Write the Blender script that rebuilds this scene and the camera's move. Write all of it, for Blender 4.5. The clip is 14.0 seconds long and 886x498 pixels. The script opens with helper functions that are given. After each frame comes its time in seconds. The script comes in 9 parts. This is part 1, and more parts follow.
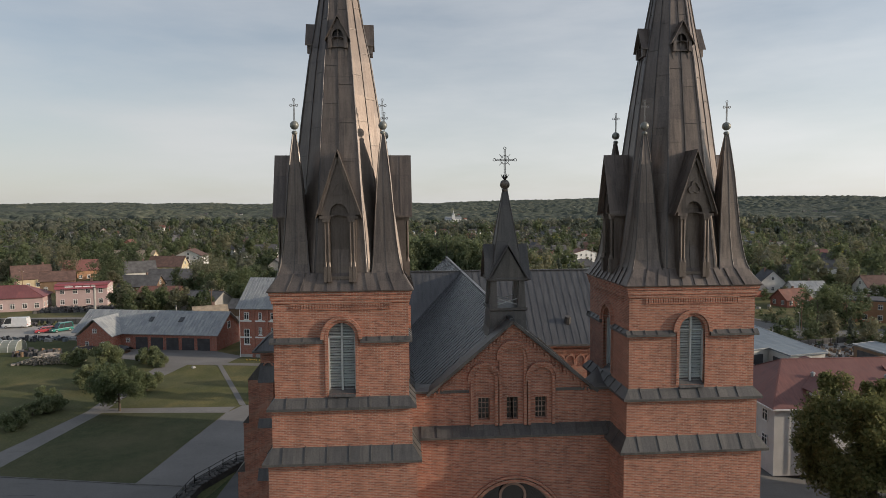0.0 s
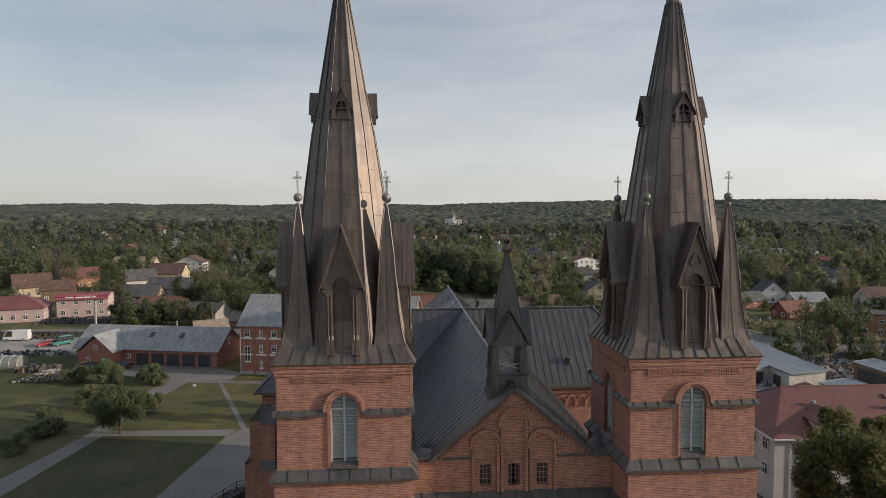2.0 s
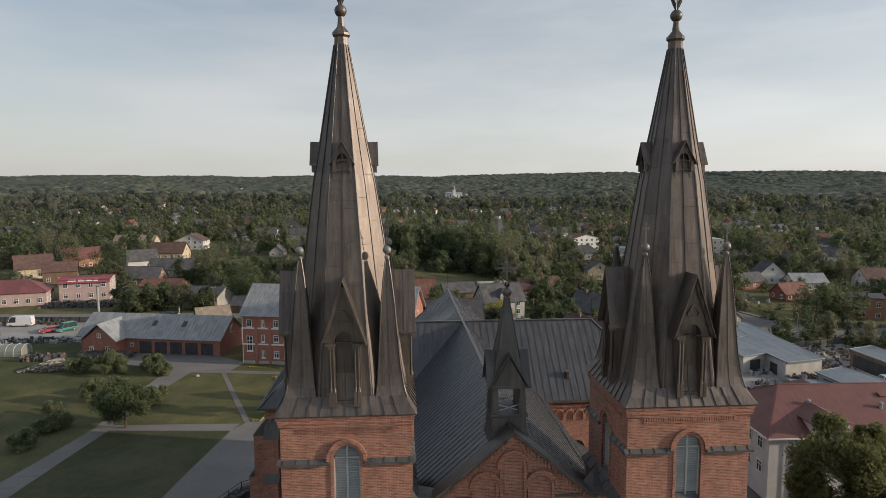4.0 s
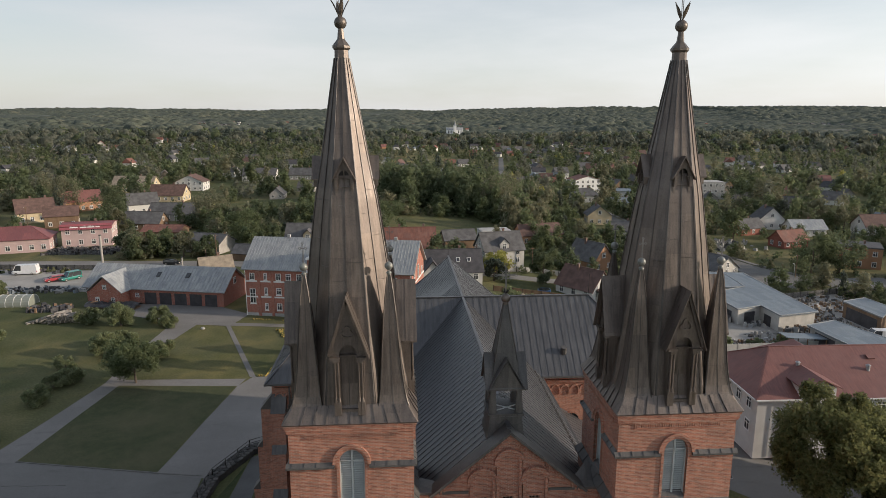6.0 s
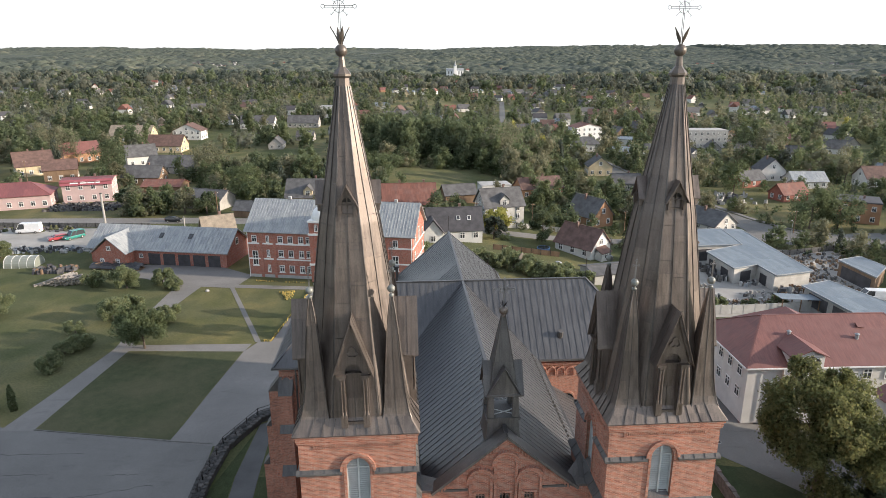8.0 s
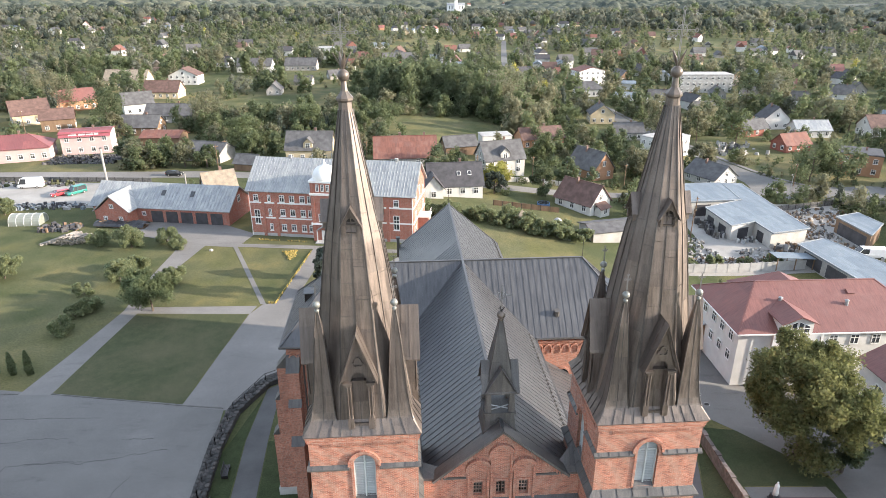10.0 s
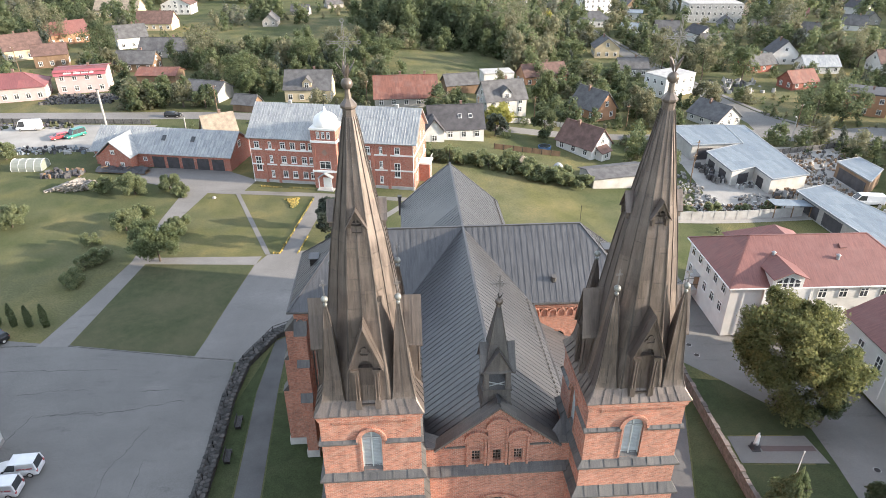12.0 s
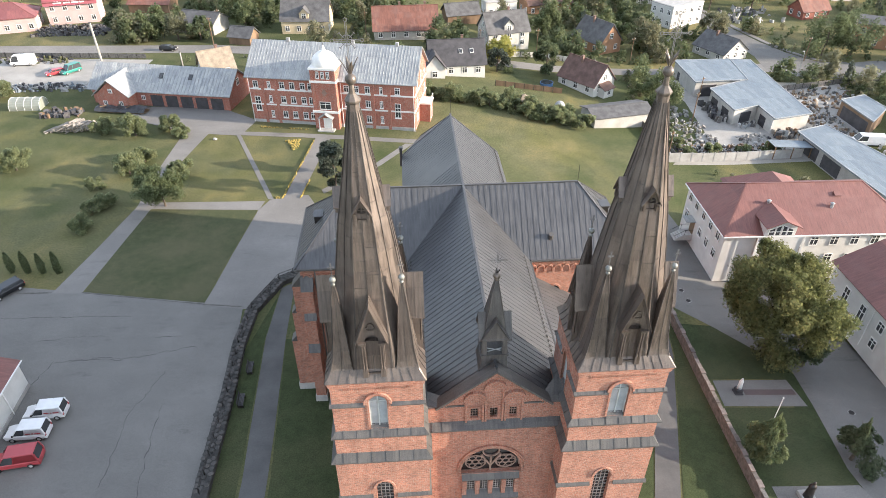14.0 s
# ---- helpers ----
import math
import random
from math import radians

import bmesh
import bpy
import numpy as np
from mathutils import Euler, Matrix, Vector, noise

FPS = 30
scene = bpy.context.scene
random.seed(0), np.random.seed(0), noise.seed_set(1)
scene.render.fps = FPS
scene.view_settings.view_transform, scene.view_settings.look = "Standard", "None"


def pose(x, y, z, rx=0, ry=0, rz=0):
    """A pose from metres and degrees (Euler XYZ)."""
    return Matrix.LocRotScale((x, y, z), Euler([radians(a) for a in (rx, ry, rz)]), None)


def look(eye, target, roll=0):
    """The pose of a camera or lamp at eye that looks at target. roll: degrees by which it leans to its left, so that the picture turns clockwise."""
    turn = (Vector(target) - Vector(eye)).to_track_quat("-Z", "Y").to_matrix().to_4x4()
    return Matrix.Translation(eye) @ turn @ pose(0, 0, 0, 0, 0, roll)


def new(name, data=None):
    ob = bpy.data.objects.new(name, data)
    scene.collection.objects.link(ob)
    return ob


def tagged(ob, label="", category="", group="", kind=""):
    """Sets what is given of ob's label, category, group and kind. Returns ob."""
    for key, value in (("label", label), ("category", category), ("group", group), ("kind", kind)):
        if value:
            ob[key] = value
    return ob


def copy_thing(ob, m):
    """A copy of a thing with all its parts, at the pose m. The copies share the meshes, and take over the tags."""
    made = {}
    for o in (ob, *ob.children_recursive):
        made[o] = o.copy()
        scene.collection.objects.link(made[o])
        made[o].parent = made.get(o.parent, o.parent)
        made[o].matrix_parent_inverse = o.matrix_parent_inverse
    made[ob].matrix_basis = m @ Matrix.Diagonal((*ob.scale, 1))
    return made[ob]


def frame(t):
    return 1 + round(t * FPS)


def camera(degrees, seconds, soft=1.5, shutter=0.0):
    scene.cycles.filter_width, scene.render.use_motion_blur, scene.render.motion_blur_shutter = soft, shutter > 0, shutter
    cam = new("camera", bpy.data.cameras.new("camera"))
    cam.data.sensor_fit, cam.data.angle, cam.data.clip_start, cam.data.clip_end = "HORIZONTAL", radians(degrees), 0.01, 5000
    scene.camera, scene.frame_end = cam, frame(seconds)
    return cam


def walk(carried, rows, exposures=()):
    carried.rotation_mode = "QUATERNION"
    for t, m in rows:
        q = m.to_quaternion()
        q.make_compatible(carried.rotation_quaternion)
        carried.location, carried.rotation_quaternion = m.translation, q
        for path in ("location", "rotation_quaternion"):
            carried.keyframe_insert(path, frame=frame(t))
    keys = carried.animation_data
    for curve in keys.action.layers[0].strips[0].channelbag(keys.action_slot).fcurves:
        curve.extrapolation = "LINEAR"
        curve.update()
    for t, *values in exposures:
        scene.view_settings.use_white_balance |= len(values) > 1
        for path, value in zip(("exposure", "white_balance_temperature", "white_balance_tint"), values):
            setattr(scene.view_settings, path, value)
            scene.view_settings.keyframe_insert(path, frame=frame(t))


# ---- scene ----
import itertools
from mathutils import kdtree
# ---------------------------------------------------------------- camera
cam = camera(69.6, 14.0, soft=0.8)
PATH = [
    (0, (-0.014, 0.167, 28.497), (0.125, 2.159, 28.376), -0.4),
    (0.5, (0.001, 0.189, 29.263), (0.139, 2.18, 29.144), -0.3),
    (1, (-0.018, 0.225, 30.076), (0.12, 2.216, 29.958), -0.3),
    (1.5, (-0.06, 0.239, 30.901), (0.077, 2.231, 30.784), -0.2),
    (2, (-0.095, 0.259, 31.774), (0.043, 2.25, 31.657), -0.2),
    (2.5, (-0.093, 0.291, 32.638), (0.045, 2.283, 32.52), -0.1),
    (5, (-0.104, 0.228, 37.557), (0.031, 2.199, 37.249), -0.2),
    (5.5, (-0.133, 0.212, 38.478), (0.002, 2.176, 38.121), -0.0),
    (6, (-0.107, 0.211, 39.489), (0.026, 2.165, 39.081), -0.0),
    (6.5, (-0.122, 0.179, 40.528), (0.01, 2.122, 40.071), -0.1),
    (7, (-0.114, 0.163, 41.531), (0.017, 2.095, 41.031), -0.1),
    (9.5, (-0.112, 0.107, 46.812), (0.013, 1.971, 46.097), -0.1),
    (10, (-0.1, 0.133, 47.807), (0.023, 1.978, 47.045), -0.1),
    (10.5, (-0.085, 0.19, 48.816), (0.035, 2.014, 48.005), -0.1),
    (11, (-0.067, 0.212, 49.856), (0.051, 2.012, 48.993), -0.1),
    (11.5, (-0.094, 0.211, 50.88), (0.023, 1.986, 49.965), -0.1),
    (12, (-0.106, 0.24, 51.87), (0.008, 1.989, 50.906), -0.1),
    (12.5, (-0.123, 0.275, 52.852), (-0.012, 1.995, 51.838), -0.1),
    (13, (-0.17, 0.276, 53.831), (-0.06, 1.966, 52.766), -0.1),
    (13.5, (-0.138, 0.275, 54.819), (-0.032, 1.932, 53.705), -0.1),
    (14, (-0.118, 0.37, 55.737), (-0.014, 1.993, 54.573), -0.1),
]
EXPOSURES = [(0.0, -0.44, 6450, 10), (2.5, -0.48, 6450, 10), (5.0, -0.37, 6450, 10), (7.0, 0.09, 6330, 10), (9.5, 1.24, 6120, 10), (11.0, 1.36, 6180, 10), (14.0, 1.31, 6220, 10)]
walk(cam, [(t, look(eye, target, roll)) for t, eye, target, roll in PATH], EXPOSURES)

# ---------------------------------------------------------------- light
SUN_TO = Vector((0.937, -0.215, 0.268)).normalized()
world = bpy.data.worlds.new("world")
scene.world = world
world.use_nodes = True
wn, wl = world.node_tree.nodes, world.node_tree.links
sky = wn.new("ShaderNodeTexSky")
sky.sky_type = "NISHITA"
sky.sun_disc = False
sky.sun_elevation = math.asin(SUN_TO.z)
sky.sun_rotation = math.atan2(SUN_TO.x, SUN_TO.y)
sky.air_density, sky.dust_density, sky.ozone_density = 1.0, 1.0, 1.4
wn["Background"].inputs["Strength"].default_value = 0.15
# a thin, uneven veil of high cloud over the whole sky
veil, wtc, wmp = wn.new("ShaderNodeTexNoise"), wn.new("ShaderNodeTexCoord"), wn.new("ShaderNodeMapping")
wmp.inputs["Scale"].default_value = (1.0, 1.0, 4.5)
veil.inputs["Scale"].default_value, veil.inputs["Detail"].default_value, veil.inputs["Roughness"].default_value = 1.9, 6.0, 0.55
wl.new(wtc.outputs["Generated"], wmp.inputs["Vector"])
wl.new(wmp.outputs["Vector"], veil.inputs["Vector"])
cover, blend = wn.new("ShaderNodeMapRange"), wn.new("ShaderNodeMix")
cover.inputs["From Min"].default_value, cover.inputs["From Max"].default_value = 0.35, 0.7
cover.inputs["To Min"].default_value, cover.inputs["To Max"].default_value = 0.14, 0.46
blend.data_type = "RGBA"
wl.new(veil.outputs["Fac"], cover.inputs["Value"])
# the veil looks denser towards the horizon
low, part_z, thick = wn.new("ShaderNodeMapRange"), wn.new("ShaderNodeSeparateXYZ"), wn.new("ShaderNodeMath")
wl.new(wtc.outputs["Generated"], part_z.inputs["Vector"])
wl.new(part_z.outputs["Z"], low.inputs["Value"])
low.inputs["From Min"].default_value, low.inputs["From Max"].default_value = 0.0, 0.4
low.inputs["To Min"].default_value, low.inputs["To Max"].default_value = 0.5, 0.0
thick.operation, thick.use_clamp = "ADD", True
wl.new(cover.outputs["Result"], thick.inputs[0])
wl.new(low.outputs["Result"], thick.inputs[1])
wl.new(thick.outputs["Value"], blend.inputs[0])
# and brighter on the sun's side
side, glow, tint = wn.new("ShaderNodeVectorMath"), wn.new("ShaderNodeMapRange"), wn.new("ShaderNodeVectorMath")
side.operation, tint.operation = "DOT_PRODUCT", "SCALE"
side.inputs[1].default_value = SUN_TO
wl.new(wtc.outputs["Generated"], side.inputs[0])
wl.new(side.outputs["Value"], glow.inputs["Value"])
glow.inputs["From Min"].default_value, glow.inputs["From Max"].default_value = -1.0, 1.0
glow.inputs["To Min"].default_value, glow.inputs["To Max"].default_value = 0.82, 1.45
tint.inputs[0].default_value = (6.25, 6.25, 6.25)
wl.new(glow.outputs["Result"], tint.inputs["Scale"])
wl.new(tint.outputs["Vector"], blend.inputs[7])
wl.new(sky.outputs["Color"], blend.inputs[6])
wl.new(blend.outputs[2], wn["Background"].inputs["Color"])
sun = new("sun", bpy.data.lights.new("sun", "SUN"))
sun.data.energy, sun.data.angle, sun.data.color = 4.8, radians(0.8), (1.0, 0.84, 0.67)
sun.matrix_world = look(SUN_TO * 100, (0, 0, 0))


# ---------------------------------------------------------------- materials
def mat(name):
    m = bpy.data.materials.new(name)
    m.use_nodes = True
    return m, m.node_tree.nodes, m.node_tree.links, m.node_tree.nodes["Principled BSDF"]


def coords(n, l, kind="UV", scale=(1, 1, 1)):
    tc, mp = n.new("ShaderNodeTexCoord"), n.new("ShaderNodeMapping")
    mp.inputs["Scale"].default_value = scale
    l.new(tc.outputs[kind], mp.inputs["Vector"])
    return mp.outputs["Vector"]


def noise_tex(n, l, vec, scale, detail=4.0, rough=0.55):
    t = n.new("ShaderNodeTexNoise")
    t.inputs["Scale"].default_value, t.inputs["Detail"].default_value, t.inputs["Roughness"].default_value = scale, detail, rough
    l.new(vec, t.inputs["Vector"])
    return t.outputs["Fac"]


def ramp(n, l, fac, stops):
    r = n.new("ShaderNodeValToRGB")
    e = r.color_ramp.elements
    while len(e) < len(stops):
        e.new(0.5)
    for k, (p, c) in enumerate(stops):
        e[k].position, e[k].color = p, (*c, 1) if len(c) == 3 else c
    l.new(fac, r.inputs["Fac"])
    return r.outputs["Color"]


def mix(n, l, a, b, fac, mode="MIX"):
    m = n.new("ShaderNodeMix")
    m.data_type, m.blend_type = "RGBA", mode
    for sock, v in ((m.inputs[0], fac), (m.inputs[6], a), (m.inputs[7], b)):
        if isinstance(v, (int, float)):
            sock.default_value = v
        elif isinstance(v, tuple):
            sock.default_value = (*v, 1)
        else:
            l.new(v, sock)
    return m.outputs[2]


def bump(n, l, b, height, strength, distance):
    bp = n.new("ShaderNodeBump")
    bp.inputs["Strength"].default_value, bp.inputs["Distance"].default_value = strength, distance
    l.new(height, bp.inputs["Height"])
    l.new(bp.outputs["Normal"], b.inputs["Normal"])


def plain(name, colour, rough=0.7, metal=0.0, vary=0.25, scale=1.5, grain=20.0, kind="Object", bumps=0.15, streak=(1, 1, 1)):
    """A surface of one colour with stains at one size and grain at another."""
    m, n, l, b = mat(name)
    v = coords(n, l, kind, streak)
    big, small = noise_tex(n, l, v, scale, 5), noise_tex(n, l, v, grain, 3)
    lo = tuple(c * (1 - vary) for c in colour)
    hi = tuple(min(1, c * (1 + vary)) for c in colour)
    c1 = ramp(n, l, big, [(0.3, lo), (0.7, hi)])
    c2 = ramp(n, l, small, [(0.3, (1 - vary * 0.6,) * 3), (0.7, (1.0, 1.0, 1.0))])
    l.new(mix(n, l, c1, c2, 1.0, "MULTIPLY"), b.inputs["Base Color"])
    b.inputs["Roughness"].default_value, b.inputs["Metallic"].default_value = rough, metal
    if bumps:
        bump(n, l, b, small, bumps, 0.02)
    return m


def brick_mat(name, a, c, mortar, width=0.26, row=0.077, stain=0.3, burnt=0.55):
    """Laid bricks, each with a tone of its own, some burnt dark and some bleached, under soot and pale bloom."""
    m, n, l, b = mat(name)
    v = coords(n, l, "UV")
    t = n.new("ShaderNodeTexBrick")
    l.new(v, t.inputs["Vector"])
    t.inputs["Color1"].default_value, t.inputs["Color2"].default_value, t.inputs["Mortar"].default_value = (*a, 1), (*c, 1), (*mortar, 1)
    t.inputs["Scale"].default_value, t.inputs["Mortar Size"].default_value = 1.0, 0.0105
    t.inputs["Brick Width"].default_value, t.inputs["Row Height"].default_value = width, row
    t.inputs["Mortar Smooth"].default_value, t.inputs["Bias"].default_value = 0.2, -0.15
    # a second tone for single bricks
    cell = n.new("ShaderNodeTexVoronoi")
    l.new(coords(n, l, "UV", (1.15 / width, 1 / row, 1)), cell.inputs["Vector"])
    cell.inputs["Scale"].default_value = 1.0
    tone = ramp(n, l, cell.outputs["Color"], [(0.1, (burnt,) * 3), (0.4, (1.0, 1.0, 1.0)), (0.9, (1.2, 1.17, 1.14))])
    big = noise_tex(n, l, v, 0.6, 6, 0.68)
    runs = noise_tex(n, l, coords(n, l, "UV", (1.6, 0.16, 1)), 1.5, 5, 0.6)
    sooty = ramp(n, l, big, [(0.28, (1 - stain,) * 3), (0.5, (1.0, 1.0, 1.0)), (0.75, (1.22, 1.18, 1.16))])
    wash = ramp(n, l, runs, [(0.3, (0.86, 0.85, 0.85)), (0.6, (1.06, 1.05, 1.05))])
    col = mix(n, l, mix(n, l, mix(n, l, t.outputs["Color"], tone, 0.4, "MULTIPLY"), sooty, 1.0, "MULTIPLY"), wash, 1.0, "MULTIPLY")
    l.new(col, b.inputs["Base Color"])
    b.inputs["Roughness"].default_value = 0.9
    bump(n, l, b, t.outputs["Fac"], -0.6, 0.01)
    return m


def sheet_mat(name, colour, rough, metal, patina, fac=0.5, panel=(0.6, 1.9), apart=0.8, wear=1.0):
    """Old painted sheet metal with runs down the slope, and a second, worn tone."""
    m, n, l, b = mat(name)
    v = coords(n, l, "UV")
    runs = noise_tex(n, l, coords(n, l, "UV", (3.0, 0.35, 1)), 1.6, 6, 0.6)
    cloud = noise_tex(n, l, coords(n, l, "Object"), 0.55, 5)
    fleck = noise_tex(n, l, v, 14.0, 3)
    tone = ramp(n, l, runs, [(0.32, tuple(x * (1 - 0.28 * wear) for x in colour)), (0.68, tuple(x * (1 + 0.25 * wear) for x in colour))])
    worn = mix(n, l, tone, patina, ramp(n, l, cloud, [(0.45, (0, 0, 0)), (0.72, (fac,) * 3)]))
    # single sheets that have aged apart
    sheets = n.new("ShaderNodeTexBrick")
    l.new(v, sheets.inputs["Vector"])
    sheets.inputs["Color1"].default_value, sheets.inputs["Color2"].default_value, sheets.inputs["Mortar"].default_value = (0.82, 0.83, 0.85, 1), (1.2, 1.17, 1.12, 1), (0.75, 0.75, 0.75, 1)
    sheets.inputs["Scale"].default_value, sheets.inputs["Mortar Size"].default_value = 1.0, 0.008
    sheets.inputs["Brick Width"].default_value, sheets.inputs["Row Height"].default_value = panel
    worn = mix(n, l, worn, sheets.outputs["Color"], apart, "MULTIPLY")
    l.new(mix(n, l, worn, ramp(n, l, fleck, [(0.25, (0.72,) * 3), (0.6, (1.0,) * 3)]), 1.0, "MULTIPLY"), b.inputs["Base Color"])
    l.new(ramp(n, l, runs, [(0.3, (rough - 0.1,) * 3), (0.7, (rough + 0.14,) * 3)]), b.inputs["Roughness"])
    b.inputs["Metallic"].default_value = metal
    bump(n, l, b, cloud, 0.25, 0.06)
    return m


def leaf_mat(name, a, c):
    m, n, l, b = mat(name)
    g = n.new("ShaderNodeNewGeometry")
    col = ramp(n, l, g.outputs["Random Per Island"], [(0.0, a), (1.0, c)])
    cloud = noise_tex(n, l, coords(n, l, "Object"), 0.25, 3)
    l.new(mix(n, l, col, ramp(n, l, cloud, [(0.3, (0.75, 0.8, 0.7)), (0.7, (1.15, 1.1, 1.0))]), 1.0, "MULTIPLY"), b.inputs["Base Color"])
    b.inputs["Roughness"].default_value = 0.7
    b.inputs["Specular IOR Level"].default_value = 0.2
    # light shines through the leaves
    tr, ms = n.new("ShaderNodeBsdfTranslucent"), n.new("ShaderNodeMixShader")
    ms.inputs["Fac"].default_value = 0.56
    l.new(b.inputs["Base Color"].links[0].from_socket, tr.inputs["Color"])
    l.new(b.outputs["BSDF"], ms.inputs[1])
    l.new(tr.outputs["BSDF"], ms.inputs[2])
    # each clump is loose: some light passes between its leaves
    gap, loose = n.new("ShaderNodeBsdfTransparent"), n.new("ShaderNodeMixShader")
    loose.inputs["Fac"].default_value = 0.22
    l.new(ms.outputs["Shader"], loose.inputs[1])
    l.new(gap.outputs["BSDF"], loose.inputs[2])
    l.new(loose.outputs["Shader"], n["Material Output"].inputs["Surface"])
    return m


def canopy_mat(name, colour):
    """Tree tops seen from far off: clumps of lighter and darker leaves."""
    m, n, l, b = mat(name)
    v = coords(n, l, "Object")
    clump, stand = noise_tex(n, l, v, 0.3, 4, 0.65), noise_tex(n, l, v, 0.011, 3)
    col = mix(n, l, ramp(n, l, clump, [(0.3, tuple(q * 0.7 for q in colour)), (0.7, tuple(q * 1.35 for q in colour))]), ramp(n, l, stand, [(0.35, (0.82, 0.86, 0.88)), (0.65, (1.15, 1.12, 1.05))]), 1.0, "MULTIPLY")
    l.new(col, b.inputs["Base Color"])
    b.inputs["Roughness"].default_value = 0.85
    b.inputs["Specular IOR Level"].default_value = 0.15
    bump(n, l, b, clump, 0.8, 1.2)
    return m


def glass_mat(name, colour=(0.05, 0.054, 0.058), rough=0.1):
    m, n, l, b = mat(name)
    b.inputs["Base Color"].default_value = (*colour, 1)
    b.inputs["Roughness"].default_value = rough
    b.inputs["Specular IOR Level"].default_value = 0.7
    v = coords(n, l, "Object")
    bump(n, l, b, noise_tex(n, l, v, 1.7, 2), 0.05, 0.05)
    return m


def ground_mat():
    m, n, l, b = mat("grass_ground")
    v = coords(n, l, "Object")
    big, mid, small = noise_tex(n, l, v, 0.012, 6), noise_tex(n, l, v, 0.16, 5), noise_tex(n, l, v, 3.5, 4, 0.7)
    c1 = ramp(n, l, big, [(0.35, (0.084, 0.094, 0.048)), (0.5, (0.118, 0.12, 0.064)), (0.66, (0.165, 0.154, 0.088))])
    broad = noise_tex(n, l, coords(n, l, "Object", (1.0, 0.6, 1)), 0.045, 4, 0.6)
    c1 = mix(n, l, c1, ramp(n, l, broad, [(0.35, (0.78, 0.86, 0.76)), (0.5, (1.0, 1.0, 1.0)), (0.66, (1.6, 1.38, 1.2))]), 1.0, "MULTIPLY")
    c2 = ramp(n, l, mid, [(0.3, (0.72, 0.8, 0.7)), (0.55, (1.0, 1.0, 1.0)), (0.75, (1.3, 1.18, 1.05))])
    c3 = ramp(n, l, small, [(0.3, (0.64, 0.68, 0.62)), (0.5, (0.96, 0.96, 0.94)), (0.7, (1.26, 1.23, 1.17))])
    l.new(mix(n, l, mix(n, l, c1, c2, 1.0, "MULTIPLY"), c3, 1.0, "MULTIPLY"), b.inputs["Base Color"])
    b.inputs["Roughness"].default_value = 0.95
    b.inputs["Specular IOR Level"].default_value = 0.1
    bump(n, l, b, small, 0.6, 0.08)
    return m


BRICK = brick_mat("church_brick", (0.392, 0.157, 0.1), (0.2, 0.076, 0.052), (0.37, 0.28, 0.22), stain=0.22)
BRICK2 = brick_mat("school_brick", (0.38, 0.13, 0.088), (0.29, 0.095, 0.066), (0.38, 0.26, 0.21), stain=0.15)
SPIRE = sheet_mat("spire_sheet", (0.16, 0.133, 0.117), 0.47, 0.62, (0.228, 0.193, 0.17), 0.7, wear=1.3)
# seams set darker than the sheets: their shadow line is put into the colour
SEAM = sheet_mat("worn_shadow_seam", (0.1, 0.088, 0.082), 0.36, 0.5, (0.17, 0.155, 0.147), 0.8)
ROOF = sheet_mat("nave_sheet", (0.108, 0.109, 0.114), 0.38, 0.4, (0.155, 0.155, 0.16), 0.4, (0.58, 3.0), 0.3)
LEDGE = sheet_mat("ledge_sheet", (0.105, 0.101, 0.098), 0.5, 0.3, (0.17, 0.16, 0.15), 0.5)
CHIMNEY = plain("sooty_chimney_brick", (0.2, 0.13, 0.105), 0.9, 0, 0.3, 2, 12)
ZINC = sheet_mat("zinc_sheet", (0.35, 0.365, 0.37), 0.5, 0.2, (0.48, 0.485, 0.48), 0.5)
BLUEZINC = sheet_mat("yard_roof_sheet", (0.2, 0.24, 0.275), 0.6, 0.1, (0.26, 0.285, 0.31), 0.5, (1.1, 6.0))
REDROOF = sheet_mat("red_roof_sheet", (0.215, 0.092, 0.078), 0.55, 0.05, (0.25, 0.125, 0.108), 0.5, (9.0, 9.0))
CRIMSON = sheet_mat("crimson_roof_sheet", (0.225, 0.08, 0.08), 0.55, 0.05, (0.26, 0.115, 0.108), 0.4, (2.0, 4.0))
RUSTROOF = sheet_mat("rust_roof_sheet", (0.2, 0.085, 0.062), 0.7, 0.05, (0.24, 0.14, 0.115), 0.6)
GREYROOF = plain("grey_slate_roof", (0.115, 0.112, 0.112), 0.85, 0, 0.35, 0.6, 8)
TANROOF = plain("tan_tile_roof", (0.3, 0.25, 0.19), 0.9, 0, 0.3, 0.8, 8)
BROWNROOF = plain("brown_tile_roof", (0.14, 0.085, 0.07), 0.85, 0, 0.3, 0.8, 8)
DARKROOF = plain("dark_tile_roof", (0.065, 0.062, 0.066), 0.7, 0, 0.3, 0.8, 8)
WHITE = plain("white_plaster", (0.62, 0.605, 0.57), 0.85, 0, 0.1, 0.5, 8)
TRIM = plain("white_paint", (0.78, 0.77, 0.74), 0.6, 0, 0.06, 1, 12)
PINK = plain("pink_plaster", (0.5, 0.37, 0.35), 0.85, 0, 0.1, 0.5, 8)
YELLOW = plain("cream_plaster", (0.56, 0.46, 0.3), 0.85, 0, 0.14, 0.5, 8)
ORANGE = plain("ochre_plaster", (0.36, 0.2, 0.115), 0.85, 0, 0.15, 0.5, 8)
# grey-beige: the halls' white with shade put into it; some houses' own colour
YARDWALL = plain("shade_beige_wall", (0.5, 0.48, 0.44), 0.9, 0, 0.16, 0.5, 6)
GREYWALL = plain("grey_plaster", (0.36, 0.34, 0.31), 0.9, 0, 0.2, 0.5, 8)
